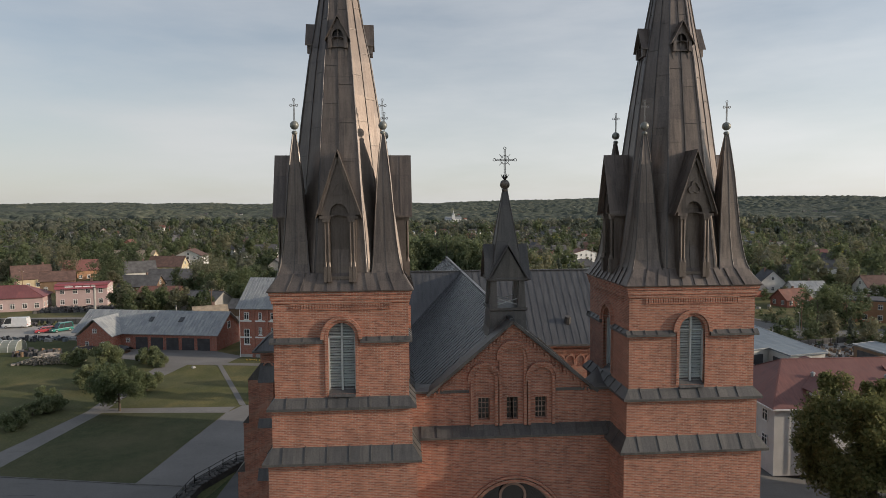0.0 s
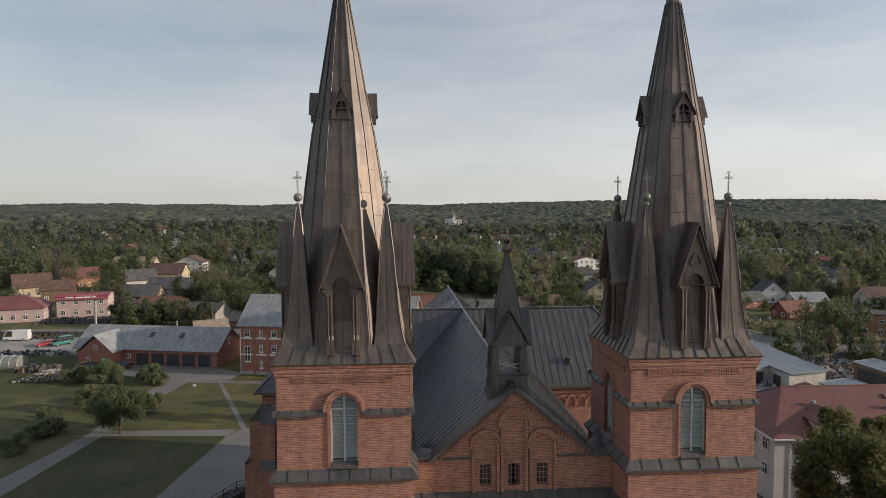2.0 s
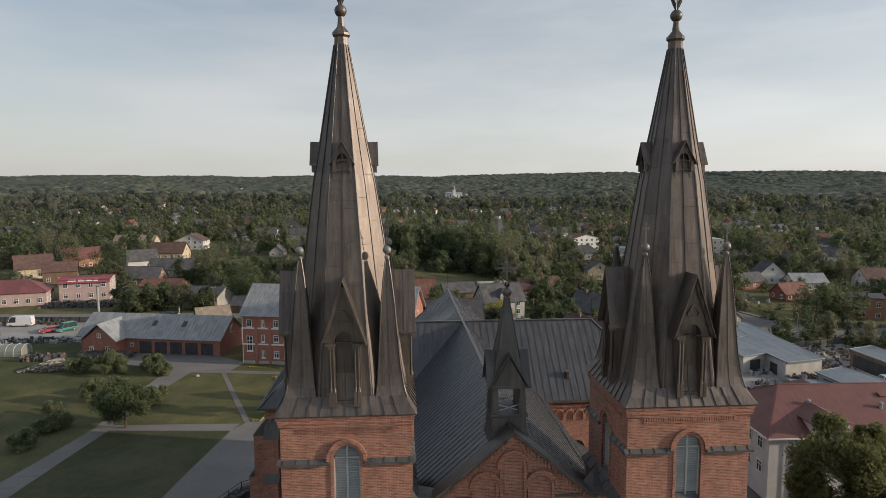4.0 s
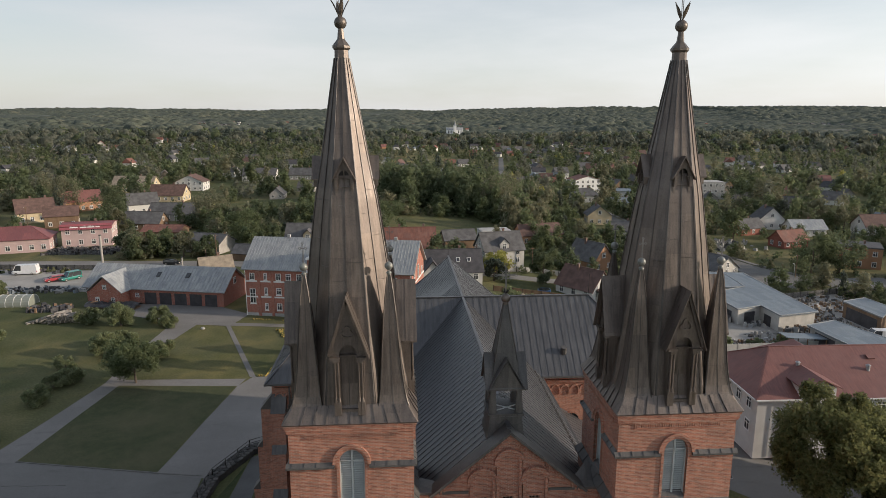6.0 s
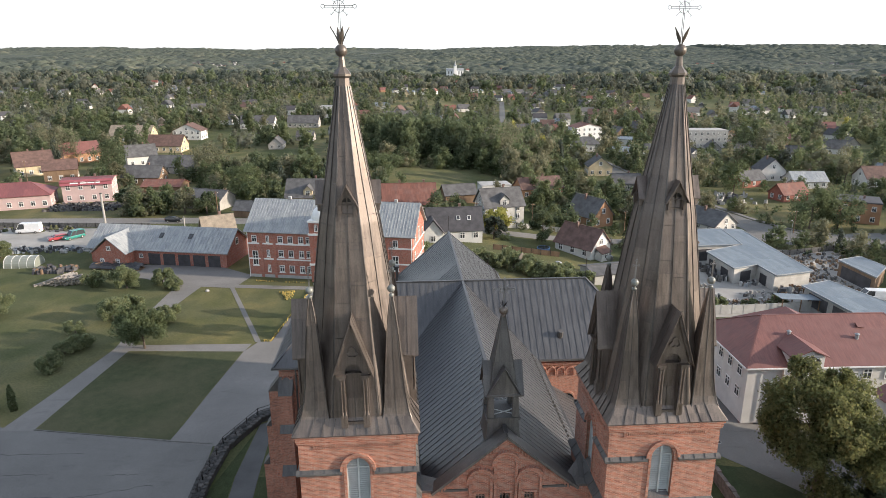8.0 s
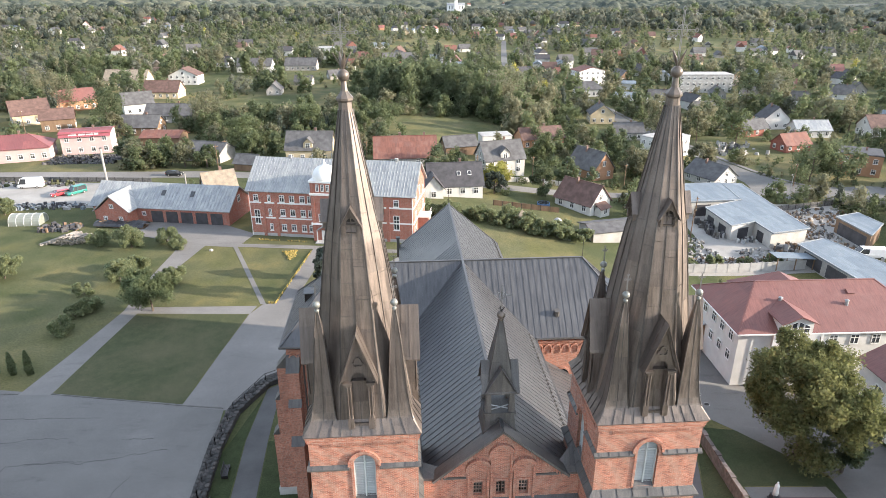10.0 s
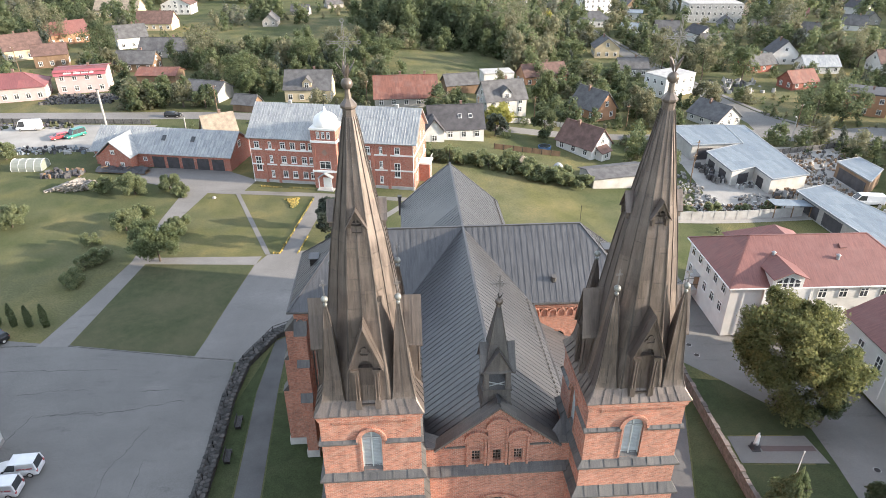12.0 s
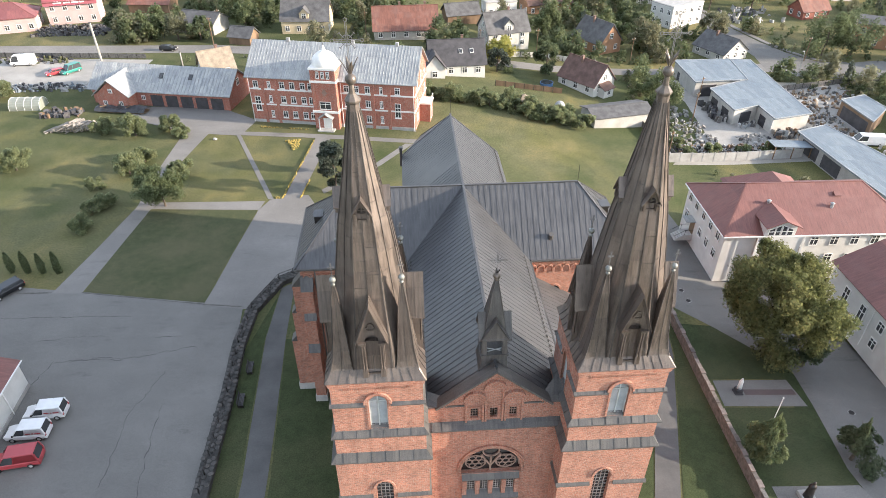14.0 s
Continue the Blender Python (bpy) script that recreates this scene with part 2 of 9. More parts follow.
WOODWALL = plain("brown_board_wall", (0.2, 0.13, 0.08), 0.85, 0, 0.25, 1, 10, streak=(1, 1, 0.2))
REDWALL = plain("red_board_wall", (0.28, 0.1, 0.07), 0.85, 0, 0.2, 1, 10)
DARKPATH = plain("dark_asphalt", (0.105, 0.105, 0.104), 0.92, 0, 0.2, 0.3, 6.0, bumps=0.3)


def asphalt_mat(name, colour):
    """Worn asphalt: large mended patches, oily stains, pale dusty tracks and coarse grit."""
    m, n, l, b = mat(name)
    v = coords(n, l, "Object")
    big, mid, grit = noise_tex(n, l, v, 0.07, 6, 0.62), noise_tex(n, l, coords(n, l, "Object", (0.35, 1.1, 1)), 0.42, 6, 0.7), noise_tex(n, l, v, 9.0, 3, 0.8)
    base = ramp(n, l, big, [(0.3, tuple(c * 0.8 for c in colour)), (0.52, colour), (0.7, tuple(c * 1.22 for c in colour))])
    stain = ramp(n, l, mid, [(0.27, (0.66,) * 3), (0.4, (0.95,) * 3), (0.62, (1.0,) * 3), (0.74, (1.24, 1.23, 1.2))])
    speck = ramp(n, l, grit, [(0.3, (0.78,) * 3), (0.5, (1.0,) * 3), (0.72, (1.25,) * 3)])
    l.new(mix(n, l, mix(n, l, base, stain, 1.0, "MULTIPLY"), speck, 1.0, "MULTIPLY"), b.inputs["Base Color"])
    b.inputs["Roughness"].default_value = 0.9
    bump(n, l, b, grit, 0.35, 0.02)
    return m


ASPHALT = asphalt_mat("asphalt", (0.166, 0.16, 0.15))
PATHGREY = asphalt_mat("paving", (0.2, 0.19, 0.178))
GRAVEL = plain("gravel_yard", (0.34, 0.325, 0.3), 0.95, 0, 0.2, 0.15, 3.0, bumps=0.5)
STONE = plain("field_stone", (0.155, 0.148, 0.138), 0.9, 0, 0.4, 2.0, 6, bumps=0.6)
CONCRETE = plain("concrete", (0.42, 0.41, 0.39), 0.9, 0, 0.18, 0.7, 8, bumps=0.3)
CROSSIRON = plain("pale_wrought_iron", (0.2, 0.195, 0.19), 0.5, 0.35, 0.2, 2, 20)
IRON = plain("dark_iron", (0.045, 0.04, 0.038), 0.5, 0.6, 0.3, 2, 20)
BALL = plain("weathered_metal_ball", (0.15, 0.125, 0.105), 0.42, 0.4, 0.3, 3, 20)
PALEBALL = plain("verdigris_metal_ball", (0.23, 0.235, 0.215), 0.45, 0.3, 0.3, 3, 20)
LOUVRE = plain("pale_louvre_paint", (0.45, 0.475, 0.465), 0.6, 0, 0.15, 1, 12)
BARS = plain("pale_glazing_bars", (0.34, 0.3, 0.27), 0.7, 0, 0.2, 1, 12)
TRACERY = plain("brown_tracery", (0.28, 0.185, 0.145), 0.7, 0, 0.25, 1, 12)
BARK = plain("bark", (0.11, 0.085, 0.065), 0.95, 0, 0.3, 3, 20, bumps=0.6)


def piece_mat(name, colour, spread=0.35, **kw):
    """Stone pieces that differ from one another."""
    m = plain(name, colour, 0.9, 0, 0.3, 1.6, 9, bumps=0.5)
    n, l, b = m.node_tree.nodes, m.node_tree.links, m.node_tree.nodes["Principled BSDF"]
    info = n.new("ShaderNodeObjectInfo")
    own = ramp(n, l, info.outputs["Random"], [(0.0, (1 - spread,) * 3), (0.5, (1.0, 0.97, 0.95)), (1.0, (1 + spread, 1 + spread * 0.8, 1 + spread * 0.7))])
    l.new(mix(n, l, b.inputs["Base Color"].links[0].from_socket, own, 1.0, "MULTIPLY"), b.inputs["Base Color"])
    return m


WALLSTONE = piece_mat("mossy_field_stone", (0.082, 0.081, 0.078), 0.5)
# grey-brown copings, their colour dimmed further for the shade they stand in
COPING = piece_mat("weathered_shade_coping", (0.165, 0.146, 0.134))
GRASS = ground_mat()
# woodland ground, its colour lightened along with the far trees for haze
WOODLAND = plain("hazy_woodland_floor", (0.092, 0.102, 0.082), 0.95, 0, 0.35, 0.01, 0.08, bumps=0)


def turf_mat(name, dark, light, worn):
    """Short grass: broad stripes of wear, tufts, and single pale blades and leaves."""
    m, n, l, b = mat(name)
    v = coords(n, l, "Object")
    big, mid, small = noise_tex(n, l, v, 0.09, 5, 0.6), noise_tex(n, l, v, 0.8, 5, 0.65), noise_tex(n, l, v, 7.0, 3, 0.75)
    base = mix(n, l, ramp(n, l, mid, [(0.3, dark), (0.72, light)]), worn, ramp(n, l, big, [(0.44, (0, 0, 0)), (0.66, (0.75,) * 3)]))
    l.new(mix(n, l, base, ramp(n, l, small, [(0.28, (0.62, 0.66, 0.6)), (0.5, (0.97,) * 3), (0.72, (1.32, 1.27, 1.17))]), 1.0, "MULTIPLY"), b.inputs["Base Color"])
    b.inputs["Roughness"].default_value = 0.95
    b.inputs["Specular IOR Level"].default_value = 0.12
    bump(n, l, b, small, 0.7, 0.06)
    return m


LAWN = turf_mat("mown_lawn", (0.06, 0.069, 0.037), (0.09, 0.098, 0.053), (0.12, 0.113, 0.068))
# lush green, set darker to carry the shade beside the church
LUSH_SHADED = turf_mat("lush_shaded_lawn", (0.039, 0.053, 0.026), (0.062, 0.079, 0.037), (0.085, 0.088, 0.048))
GLASS = glass_mat("window_glass")
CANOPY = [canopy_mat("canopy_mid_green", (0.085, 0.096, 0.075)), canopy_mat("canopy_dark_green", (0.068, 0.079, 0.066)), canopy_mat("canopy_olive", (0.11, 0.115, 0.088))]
LEADED = glass_mat("dark_leaded_glass", (0.016, 0.017, 0.018), 0.18)
GREENS = [
    leaf_mat("leaf_mid_green", (0.117, 0.148, 0.082), (0.216, 0.245, 0.146)),
    leaf_mat("leaf_dark_green", (0.094, 0.121, 0.073), (0.178, 0.206, 0.13)),
    leaf_mat("leaf_olive", (0.17, 0.173, 0.119), (0.284, 0.276, 0.2)),
    leaf_mat("leaf_yellowish", (0.3, 0.3, 0.09), (0.46, 0.43, 0.15)),
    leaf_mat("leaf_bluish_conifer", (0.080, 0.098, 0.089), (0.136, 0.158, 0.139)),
    # greyed and paled: distance haze put into the leaf colour
    leaf_mat("leaf_haze_pale", (0.143, 0.152, 0.13), (0.242, 0.246, 0.211)),
    leaf_mat("leaf_summer_lime", (0.102, 0.12, 0.055), (0.25, 0.256, 0.122)),
    leaf_mat("leaf_fresh_green", (0.165, 0.195, 0.12), (0.33, 0.36, 0.22)),
]


# ---------------------------------------------------------------- mesh helpers
class Shape:
    """Collects points and faces; put() makes one mesh object of them, with face coordinates in metres."""

    def __init__(self, at=None):
        self.v, self.f, self.k, self.m = [], [], [], at or Matrix()

    def add(self, pts, faces, k=0):
        o = len(self.v)
        self.v += [self.m @ Vector(p) for p in pts]
        self.f += [tuple(o + i for i in f) for f in faces]
        self.k += [k] * len(faces)
        return self

    def box(self, x0, y0, z0, x1, y1, z1, k=0):
        return self.add([(x, y, z) for z in (z0, z1) for x, y in ((x0, y0), (x1, y0), (x1, y1), (x0, y1))],
                        [(3, 2, 1, 0), (4, 5, 6, 7), (0, 1, 5, 4), (1, 2, 6, 5), (2, 3, 7, 6), (3, 0, 4, 7)], k)

    def loft(self, rings, k=0, cap0=True, cap1=True):
        """Joins rings of as many points each, given from below upwards, counter-clockwise from above."""
        n = len(rings[0])
        pts = [p for r in rings for p in r]
        fs = [(a * n + i, a * n + (i + 1) % n, (a + 1) * n + (i + 1) % n, (a + 1) * n + i) for a in range(len(rings) - 1) for i in range(n)]
        if cap0:
            fs.append(tuple(reversed(range(n))))
        if cap1:
            fs.append(tuple((len(rings) - 1) * n + i for i in range(n)))
        return self.add(pts, fs, k)

    def ngon(self, cx, cy, levels, n=8, turn=0.0, k=0):
        """Lofts regular n-gons: levels of (apothem, z)."""
        rings = []
        for r, z in levels:
            q = r / math.cos(math.pi / n)
            rings.append([(cx + q * math.cos(turn + (2 * i + 1) * math.pi / n), cy + q * math.sin(turn + (2 * i + 1) * math.pi / n), z) for i in range(n)])
        return self.loft(rings, k)

    def prism(self, poly, z0, z1, k=0):
        return self.loft([[(x, y, z0) for x, y in poly], [(x, y, z1) for x, y in poly]], k)

    def bar(self, p, q, w, h=None, k=0, up=(0, 0, 1)):
        """A bar of width w and height h from p to q."""
        p, q, h = Vector(p), Vector(q), h or w
        d = (q - p).normalized()
        s = d.cross(Vector(up))
        s = (s if s.length > 1e-4 else d.cross(Vector((1, 0, 0)))).normalized()
        u = s.cross(d)
        c = [p + s * a * w / 2 + u * b * h / 2 for a, b in ((-1, -1), (1, -1), (1, 1), (-1, 1))]
        return self.loft([c, [x + (q - p) for x in c]], k)

    def tube(self, p, q, r0, r1, n=8, k=0):
        p, q = Vector(p), Vector(q)
        d = (q - p).normalized()
        s = d.cross(Vector((0, 0, 1)))
        s = (s if s.length > 1e-4 else Vector((1, 0, 0))).normalized()
        u = s.cross(d)
        ring = [(math.cos(2 * math.pi * i / n), math.sin(2 * math.pi * i / n)) for i in range(n)]
        return self.loft([[p + (s * c - u * w) * r0 for c, w in ring], [q + (s * c - u * w) * r1 for c, w in ring]], k)

    def ball(self, c, r, n=14, k=0, squash=1.0):
        rings = [[(c[0] + r * math.sin(a) * math.cos(2 * math.pi * i / n), c[1] + r * math.sin(a) * math.sin(2 * math.pi * i / n), c[2] - r * squash * math.cos(a)) for i in range(n)]
                 for a in (math.pi * (j + 0.05) / 8.1 for j in range(9))]
        return self.loft(rings, k)

    def arch_ring(self, cx, z, half, rise, y0, y1, w, k=0, n=14, pointed=False, leg=0.0):
        """A raised band round an arch in the plane across y, standing from y0 (front) to y1 (back); w its width."""
        inner, outer = arch_line(cx, z, half, rise, n), arch_line(cx, z, half + w, rise + w, n)
        if leg:
            inner = [(cx + half, z - leg)] + inner + [(cx - half, z - leg)]
            outer = [(cx + half + w, z - leg)] + outer + [(cx - half - w, z - leg)]
        secs = [[(a[0], y0, a[1]), (b[0], y0, b[1]), (b[0], y1, b[1]), (a[0], y1, a[1])] for a, b in zip(inner, outer)]
        self.loft(secs[::-1], k)
        return self

    def wall(self, x0, x1, z0, z1, y, cx, half, sill, spring, rise, depth, k=0, n=14):
        """A wall face in the plane y, seen from -y, with one arched opening whose reveals go back by depth."""
        arc = arch_line(cx, spring, half, rise, n)
        q = lambda a, b, c, d: self.add([a, b, c, d], [(0, 1, 2, 3)], k)
        P = lambda x, z, yy=y: (x, yy, z)
        q(P(x0, z0), P(cx - half, z0), P(cx - half, z1), P(x0, z1))
        q(P(cx + half, z0), P(x1, z0), P(x1, z1), P(cx + half, z1))
        if sill > z0:
            q(P(cx - half, z0), P(cx + half, z0), P(cx + half, sill), P(cx - half, sill))
        for a, b in zip(arc, arc[1:]):
            q(P(b[0], b[1]), P(a[0], a[1]), P(a[0], z1), P(b[0], z1))
        edge = [(cx + half, sill)] + arc + [(cx - half, sill)]
        for a, b in zip(edge, edge[1:]):
            q(P(a[0], a[1]), P(b[0], b[1]), P(b[0], b[1], y + depth), P(a[0], a[1], y + depth))
        q(P(cx - half, sill), P(cx + half, sill), P(cx + half, sill, y + depth), P(cx - half, sill, y + depth))
        return self

    def put(self, name, mats, parent=None, label="", origin=(0, 0, 0), smooth=False):
        mats = mats if isinstance(mats, (list, tuple)) else [mats]
        me = bpy.data.meshes.new(name)
        o = Vector(origin)
        me.from_pydata([p - o for p in self.v], [], self.f)
        for m in mats:
            me.materials.append(m)
        if any(self.k):
            me.polygons.foreach_set("material_index", self.k)
        uv = me.uv_layers.new(name="metres").data
        for poly in me.polygons:
            nn = poly.normal
            t = Vector((0, 0, 1)).cross(nn)
            t = t.normalized() if t.length > 0.05 else Vector((1, 0, 0))
            b = nn.cross(t)
            for li in poly.loop_indices:
                p = me.vertices[me.loops[li].vertex_index].co
                uv[li].uv = (p.dot(t), p.dot(b))
        if smooth:
            me.polygons.foreach_set("use_smooth", [True] * len(me.polygons))
        me.update()
        ob = new(name, me)
        ob.parent = parent
        if label:
            ob["label"] = label
        return ob


def arch_line(cx, z, half, rise, n=14):
    """Points of an arch from its right springing over the top to the left one."""
    return [(cx + half * math.cos(math.pi * i / n), z + rise * math.sin(math.pi * i / n)) for i in range(n + 1)]


def thing(name, place, label, category, group="", turn=0.0):
    ob = new(name)
    ob.empty_display_size = 0.5
    ob.matrix_basis = pose(*place, 0, 0, turn)
    return tagged(ob, label, category, group)


def smooth(t):
    t = min(1.0, max(0.0, t))
    return t * t * (3 - 2 * t)


def height(x, y):
    """The lie of the land: level round the church, falling to the back right, hills on the horizon."""
    r = math.hypot(x, y)
    z = -5.5 * smooth((x + 5) / 75) * smooth((y - 5) / 70)
    far = smooth((r - 1400) / 2600)
    z += 60 * far + 12 * far * smooth((x - 100) / 1300) + 26 * far * noise.noise((x / 1100, y / 1500, 0.3)) + 10 * smooth((r - 350) / 900) * noise.noise((x / 420, y / 420, 3.1))
    return z


def patch(name, corners, material, up, n=6, label="", category="", kind="structure", edge=0.0):
    """A surface of quads laid on the ground; corners: a strip of left and right points in turn."""
    s = Shape()
    rows = [((corners[2 * i]), (corners[2 * i + 1])) for i in range(len(corners) // 2)]
    g, m = [], 0
    for k, ((a, b), (c, d)) in enumerate(zip(rows, rows[1:])):
        for j in range(1 if k else 0, n + 1):
            t, m = j / n, m + 1
            p, q = (a[0] + (c[0] - a[0]) * t, a[1] + (c[1] - a[1]) * t), (b[0] + (d[0] - b[0]) * t, b[1] + (d[1] - b[1]) * t)
            g += [(p[0] + (q[0] - p[0]) * i / n, p[1] + (q[1] - p[1]) * i / n) for i in range(n + 1)]
    fs = [(j * (n + 1) + i, j * (n + 1) + i + 1, (j + 1) * (n + 1) + i + 1, (j + 1) * (n + 1) + i) for j in range(m - 1) for i in range(n)]
    s.add([(x, y, height(x, y) + up) for x, y in g], fs)
    ob = s.put(name, material)
    me = ob.data
    if me.polygons and me.polygons[0].normal.z < 0:
        me.flip_normals()
    return tagged(ob, label, category, kind=kind)


# ---------------------------------------------------------------- ground
def build_ground():
    def steps(lo, hi, a, b, fine):
        out, v, s = [], a, fine
        while v <= b:
            out.append(v)
            v += fine
        v, s = a, fine
        while v > lo:
            s *= 1.22
            v -= s
            out.insert(0, v)
        v, s = out[-1], fine
        while v < hi:
            s *= 1.22
            v += s
            out.append(v)
        return out
    xs, ys = steps(-4600, 4600, -110, 170, 4.0), steps(-1500, 4700, 0, 260, 4.0)
    nx = len(xs)
    verts = [(x, y, height(x, y)) for y in ys for x in xs]
    faces = [(j * nx + i, j * nx + i + 1, (j + 1) * nx + i + 1, (j + 1) * nx + i) for j in range(len(ys) - 1) for i in range(nx - 1)]
    me = bpy.data.meshes.new("ground")
    me.from_pydata(verts, [], faces)
    me.materials.append(GRASS)
    me.materials.append(WOODLAND)
    me.polygons.foreach_set("use_smooth", [True] * len(faces))
    for poly in me.polygons:
        x, y = poly.center.x, poly.center.y
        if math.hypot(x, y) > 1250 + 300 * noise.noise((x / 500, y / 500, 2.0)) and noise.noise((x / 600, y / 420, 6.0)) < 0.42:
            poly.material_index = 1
    return tagged(new("ground", me), "dry late-summer grass land rising to wooded hills", "ground", kind="structure")


build_ground()

# ---------------------------------------------------------------- church
AX, TY = 5.6, 32.2
church = thing("church", (AX, TY, 0), "red brick twin-towered church with dark sheet-metal spires and roofs", "church")
CO = (AX, TY, 0)


def cpart(shape, name, mats, parent=None, label="", smooth=False):
    return shape.put(name, mats, parent or church, label, CO, smooth)


def sides(cx, cy):
    return [Matrix.Translation((cx, cy, 0)) @ pose(0, 0, 0, 0, 0, 90 * k) for k in range(4)]


def ring_bars(shape, cx, cz, rx, rz, y, n, w):
    """A closed hoop of square section, in the plane across y."""
    hoop = [(cx + f * math.cos(2 * math.pi * i / n), cz + f2 * math.sin(2 * math.pi * i / n)) for f, f2 in ((rx - w / 2, rz - w / 2), (rx + w / 2, rz + w / 2)) for i in range(n)]
    shape.add([(x, yy, z) for yy in (y - w / 2, y + w / 2) for x, z in hoop],
              [q for i in range(n) for j in [(i + 1) % n] for q in ((i, j, n + j, n + i), (2 * n + j, 2 * n + i, 3 * n + i, 3 * n + j), (n + i, n + j, 3 * n + j, 3 * n + i), (j, i, 2 * n + i, 2 * n + j))])
    return shape


def sloped_ledge(s, out, z0, inn, z1, lip=0.12):
    """A sheet-metal ledge round a square tower, from its outer edge at z0 up to the wall at z1."""
    sq = lambda h, z: [(-h, -h, z), (h, -h, z), (h, h, z), (-h, h, z)]
    s.loft([sq(inn - 0.05, z0 - lip), sq(out, z0 - lip), sq(out, z0), sq(inn, z1)])


def tower(cx, cy, lean=0.0):
    base = Matrix.Translation((cx, cy, 0))
    # brick body: lower stage, middle stage and belfry
    s = Shape(base)
    for m in sides(cx, cy):
        s.m = m
        s.wall(-3.35, 3.35, 0, 17.1, -3.35, 0, 0.62, 8.6, 13.5, 0.95, 0.45)
        s.wall(-3.05, 3.05, 19.9, 24.35, -3.05, 0, 0.62, 20.15, 22.75, 0.68, 0.4)
        s.add([(-3.18, -3.18, 17.7), (3.18, -3.18, 17.7), (3.18, -3.18, 19.55), (-3.18, -3.18, 19.55)], [(0, 1, 2, 3)])
        # pilaster strips of the lower stage and corbelled cornice
    body = cpart(s, "tower_wall", BRICK)
    sq_ = lambda h, z: [(-h, -h, z), (h, -h, z), (h, h, z), (-h, h, z)]
    cpart(Shape(base).loft([sq_(3.04, 24.3), sq_(3.12, 24.36), sq_(3.12, 24.5), sq_(3.16, 24.5), sq_(3.16, 24.7), sq_(3.21, 24.72), sq_(3.21, 24.86)]), "cornice", BRICK, body)
    # dentil frieze of small standing bricks
    d = Shape()
    for m in sides(cx, cy):
        d.m = m
        for i in range(38):
            x = -2.22 + 4.44 * i / 37
            d.box(x - 0.035, -3.1, 24.08, x + 0.035, -3.04, 24.3)
        d.box(-2.28, -3.1, 24.3, 2.28, -3.04, 24.35)
        d.box(-2.28, -3.1, 24.03, 2.28, -3.04, 24.08)
    cpart(d, "dentil_frieze", BRICK, body)
    # window arches of rubbed brick
    for m in sides(cx, cy):
        a = Shape(m)
        a.arch_ring(0, 22.75, 0.62, 0.68, -3.11, -3.0, 0.14, leg=2.6)
        cpart(a, "window_arch", BRICK, body)
        cpart(Shape(m).arch_ring(0, 22.75, 0.78, 0.84, -3.2, -3.0, 0.16, leg=0.05), "hood_mould", BRICK, body)
        a = Shape(m)
        a.arch_ring(0, 13.5, 0.7, 1.02, -3.45, -3.3, 0.16)
        cpart(a, "window_arch", BRICK, body)
        # louvred belfry window
        w = Shape(m)
        pts = arch_line(0, 22.75, 0.62, 0.68)
        w.add([(0.62, -2.72, 20.15)] + [(x, -2.72, z) for x, z in pts] + [(-0.62, -2.72, 20.15)], [tuple(reversed(range(len(pts) + 2)))], 1)
        lw = cpart(w, "louvred_window", [LOUVRE, IRON], None, "pale grey-green louvred belfry window")
        for i in range(26):
            z = 20.22 + i * 0.122
            h = 0.6 if z < 22.72 else 0.6 * math.sqrt(max(0.02, 1 - ((z - 22.75) / 0.68) ** 2))
            if z < 23.36:
                cpart(Shape(m).add([(-h, -2.86, z), (h, -2.86, z), (h, -2.75, z + 0.055), (-h, -2.75, z + 0.055), (-h, -2.86, z - 0.02), (h, -2.86, z - 0.02), (h, -2.75, z + 0.035), (-h, -2.75, z + 0.035)],
                                   [(0, 1, 2, 3), (4, 5, 1, 0), (7, 6, 5, 4)]), "slat", LOUVRE, lw)
        cpart(Shape(m).add([(-0.6, -3.16, 20.03), (0.6, -3.16, 20.03), (0.6, -2.74, 20.46), (-0.6, -2.74, 20.46), (-0.6, -2.74, 20.0), (0.6, -2.74, 20.0)], [(0, 1, 2, 3), (0, 3, 4), (1, 5, 2)]), "sill", LEDGE, lw)
        cpart(Shape(m).box(-0.045, -2.9, 20.15, 0.045, -2.8, 23.42), "mullion", LOUVRE, lw)
        cpart(Shape(m).box(-0.62, -2.9, 22.72, 0.62, -2.82, 22.79), "transom", LOUVRE, lw)
        for x in (-0.59, 0.59):
            cpart(Shape(m).box(x - 0.03, -2.9, 20.15, x + 0.03, -2.8, 22.8), "jamb", LOUVRE, lw)
        # lower window with small panes
        w = Shape(m)
        pts = arch_line(0, 13.5, 0.62, 0.95)
        w.add([(0.62, -2.95, 8.6)] + [(x, -2.95, z) for x, z in pts] + [(-0.62, -2.95, 8.6)], [tuple(reversed(range(len(pts) + 2)))], 1)
        aw = cpart(w, "arched_window", [IRON, LEADED], None, "dark glazed arched window with many small panes")
        for x in (-0.31, 0, 0.31):
            cpart(Shape(m).box(x - 0.028, -3.02, 8.6, x + 0.028, -2.96, 13.5 + 0.95 * math.sqrt(1 - (x / 0.62) ** 2)), "glazing_bar", BARS, aw)
        for i in range(13):
            cpart(Shape(m).box(-0.6, -3.01, 8.86 + i * 0.4, 0.6, -2.965, 8.91 + i * 0.4), "glazing_bar", BARS, aw)
        cpart(Shape(m).arch_ring(0, 13.5, 0.55, 0.88, -3.03, -2.95, 0.08), "arch_frame", BARS, aw)
    # ledges
    for out, z0, inn, z1 in ((3.6, 17.15, 3.16, 17.78), (3.38, 19.6, 3.03, 20.02)):
        g = Shape(base)
        sloped_ledge(g, out, z0, inn, z1)
        ledge = cpart(g, "ledge", LEDGE, body)
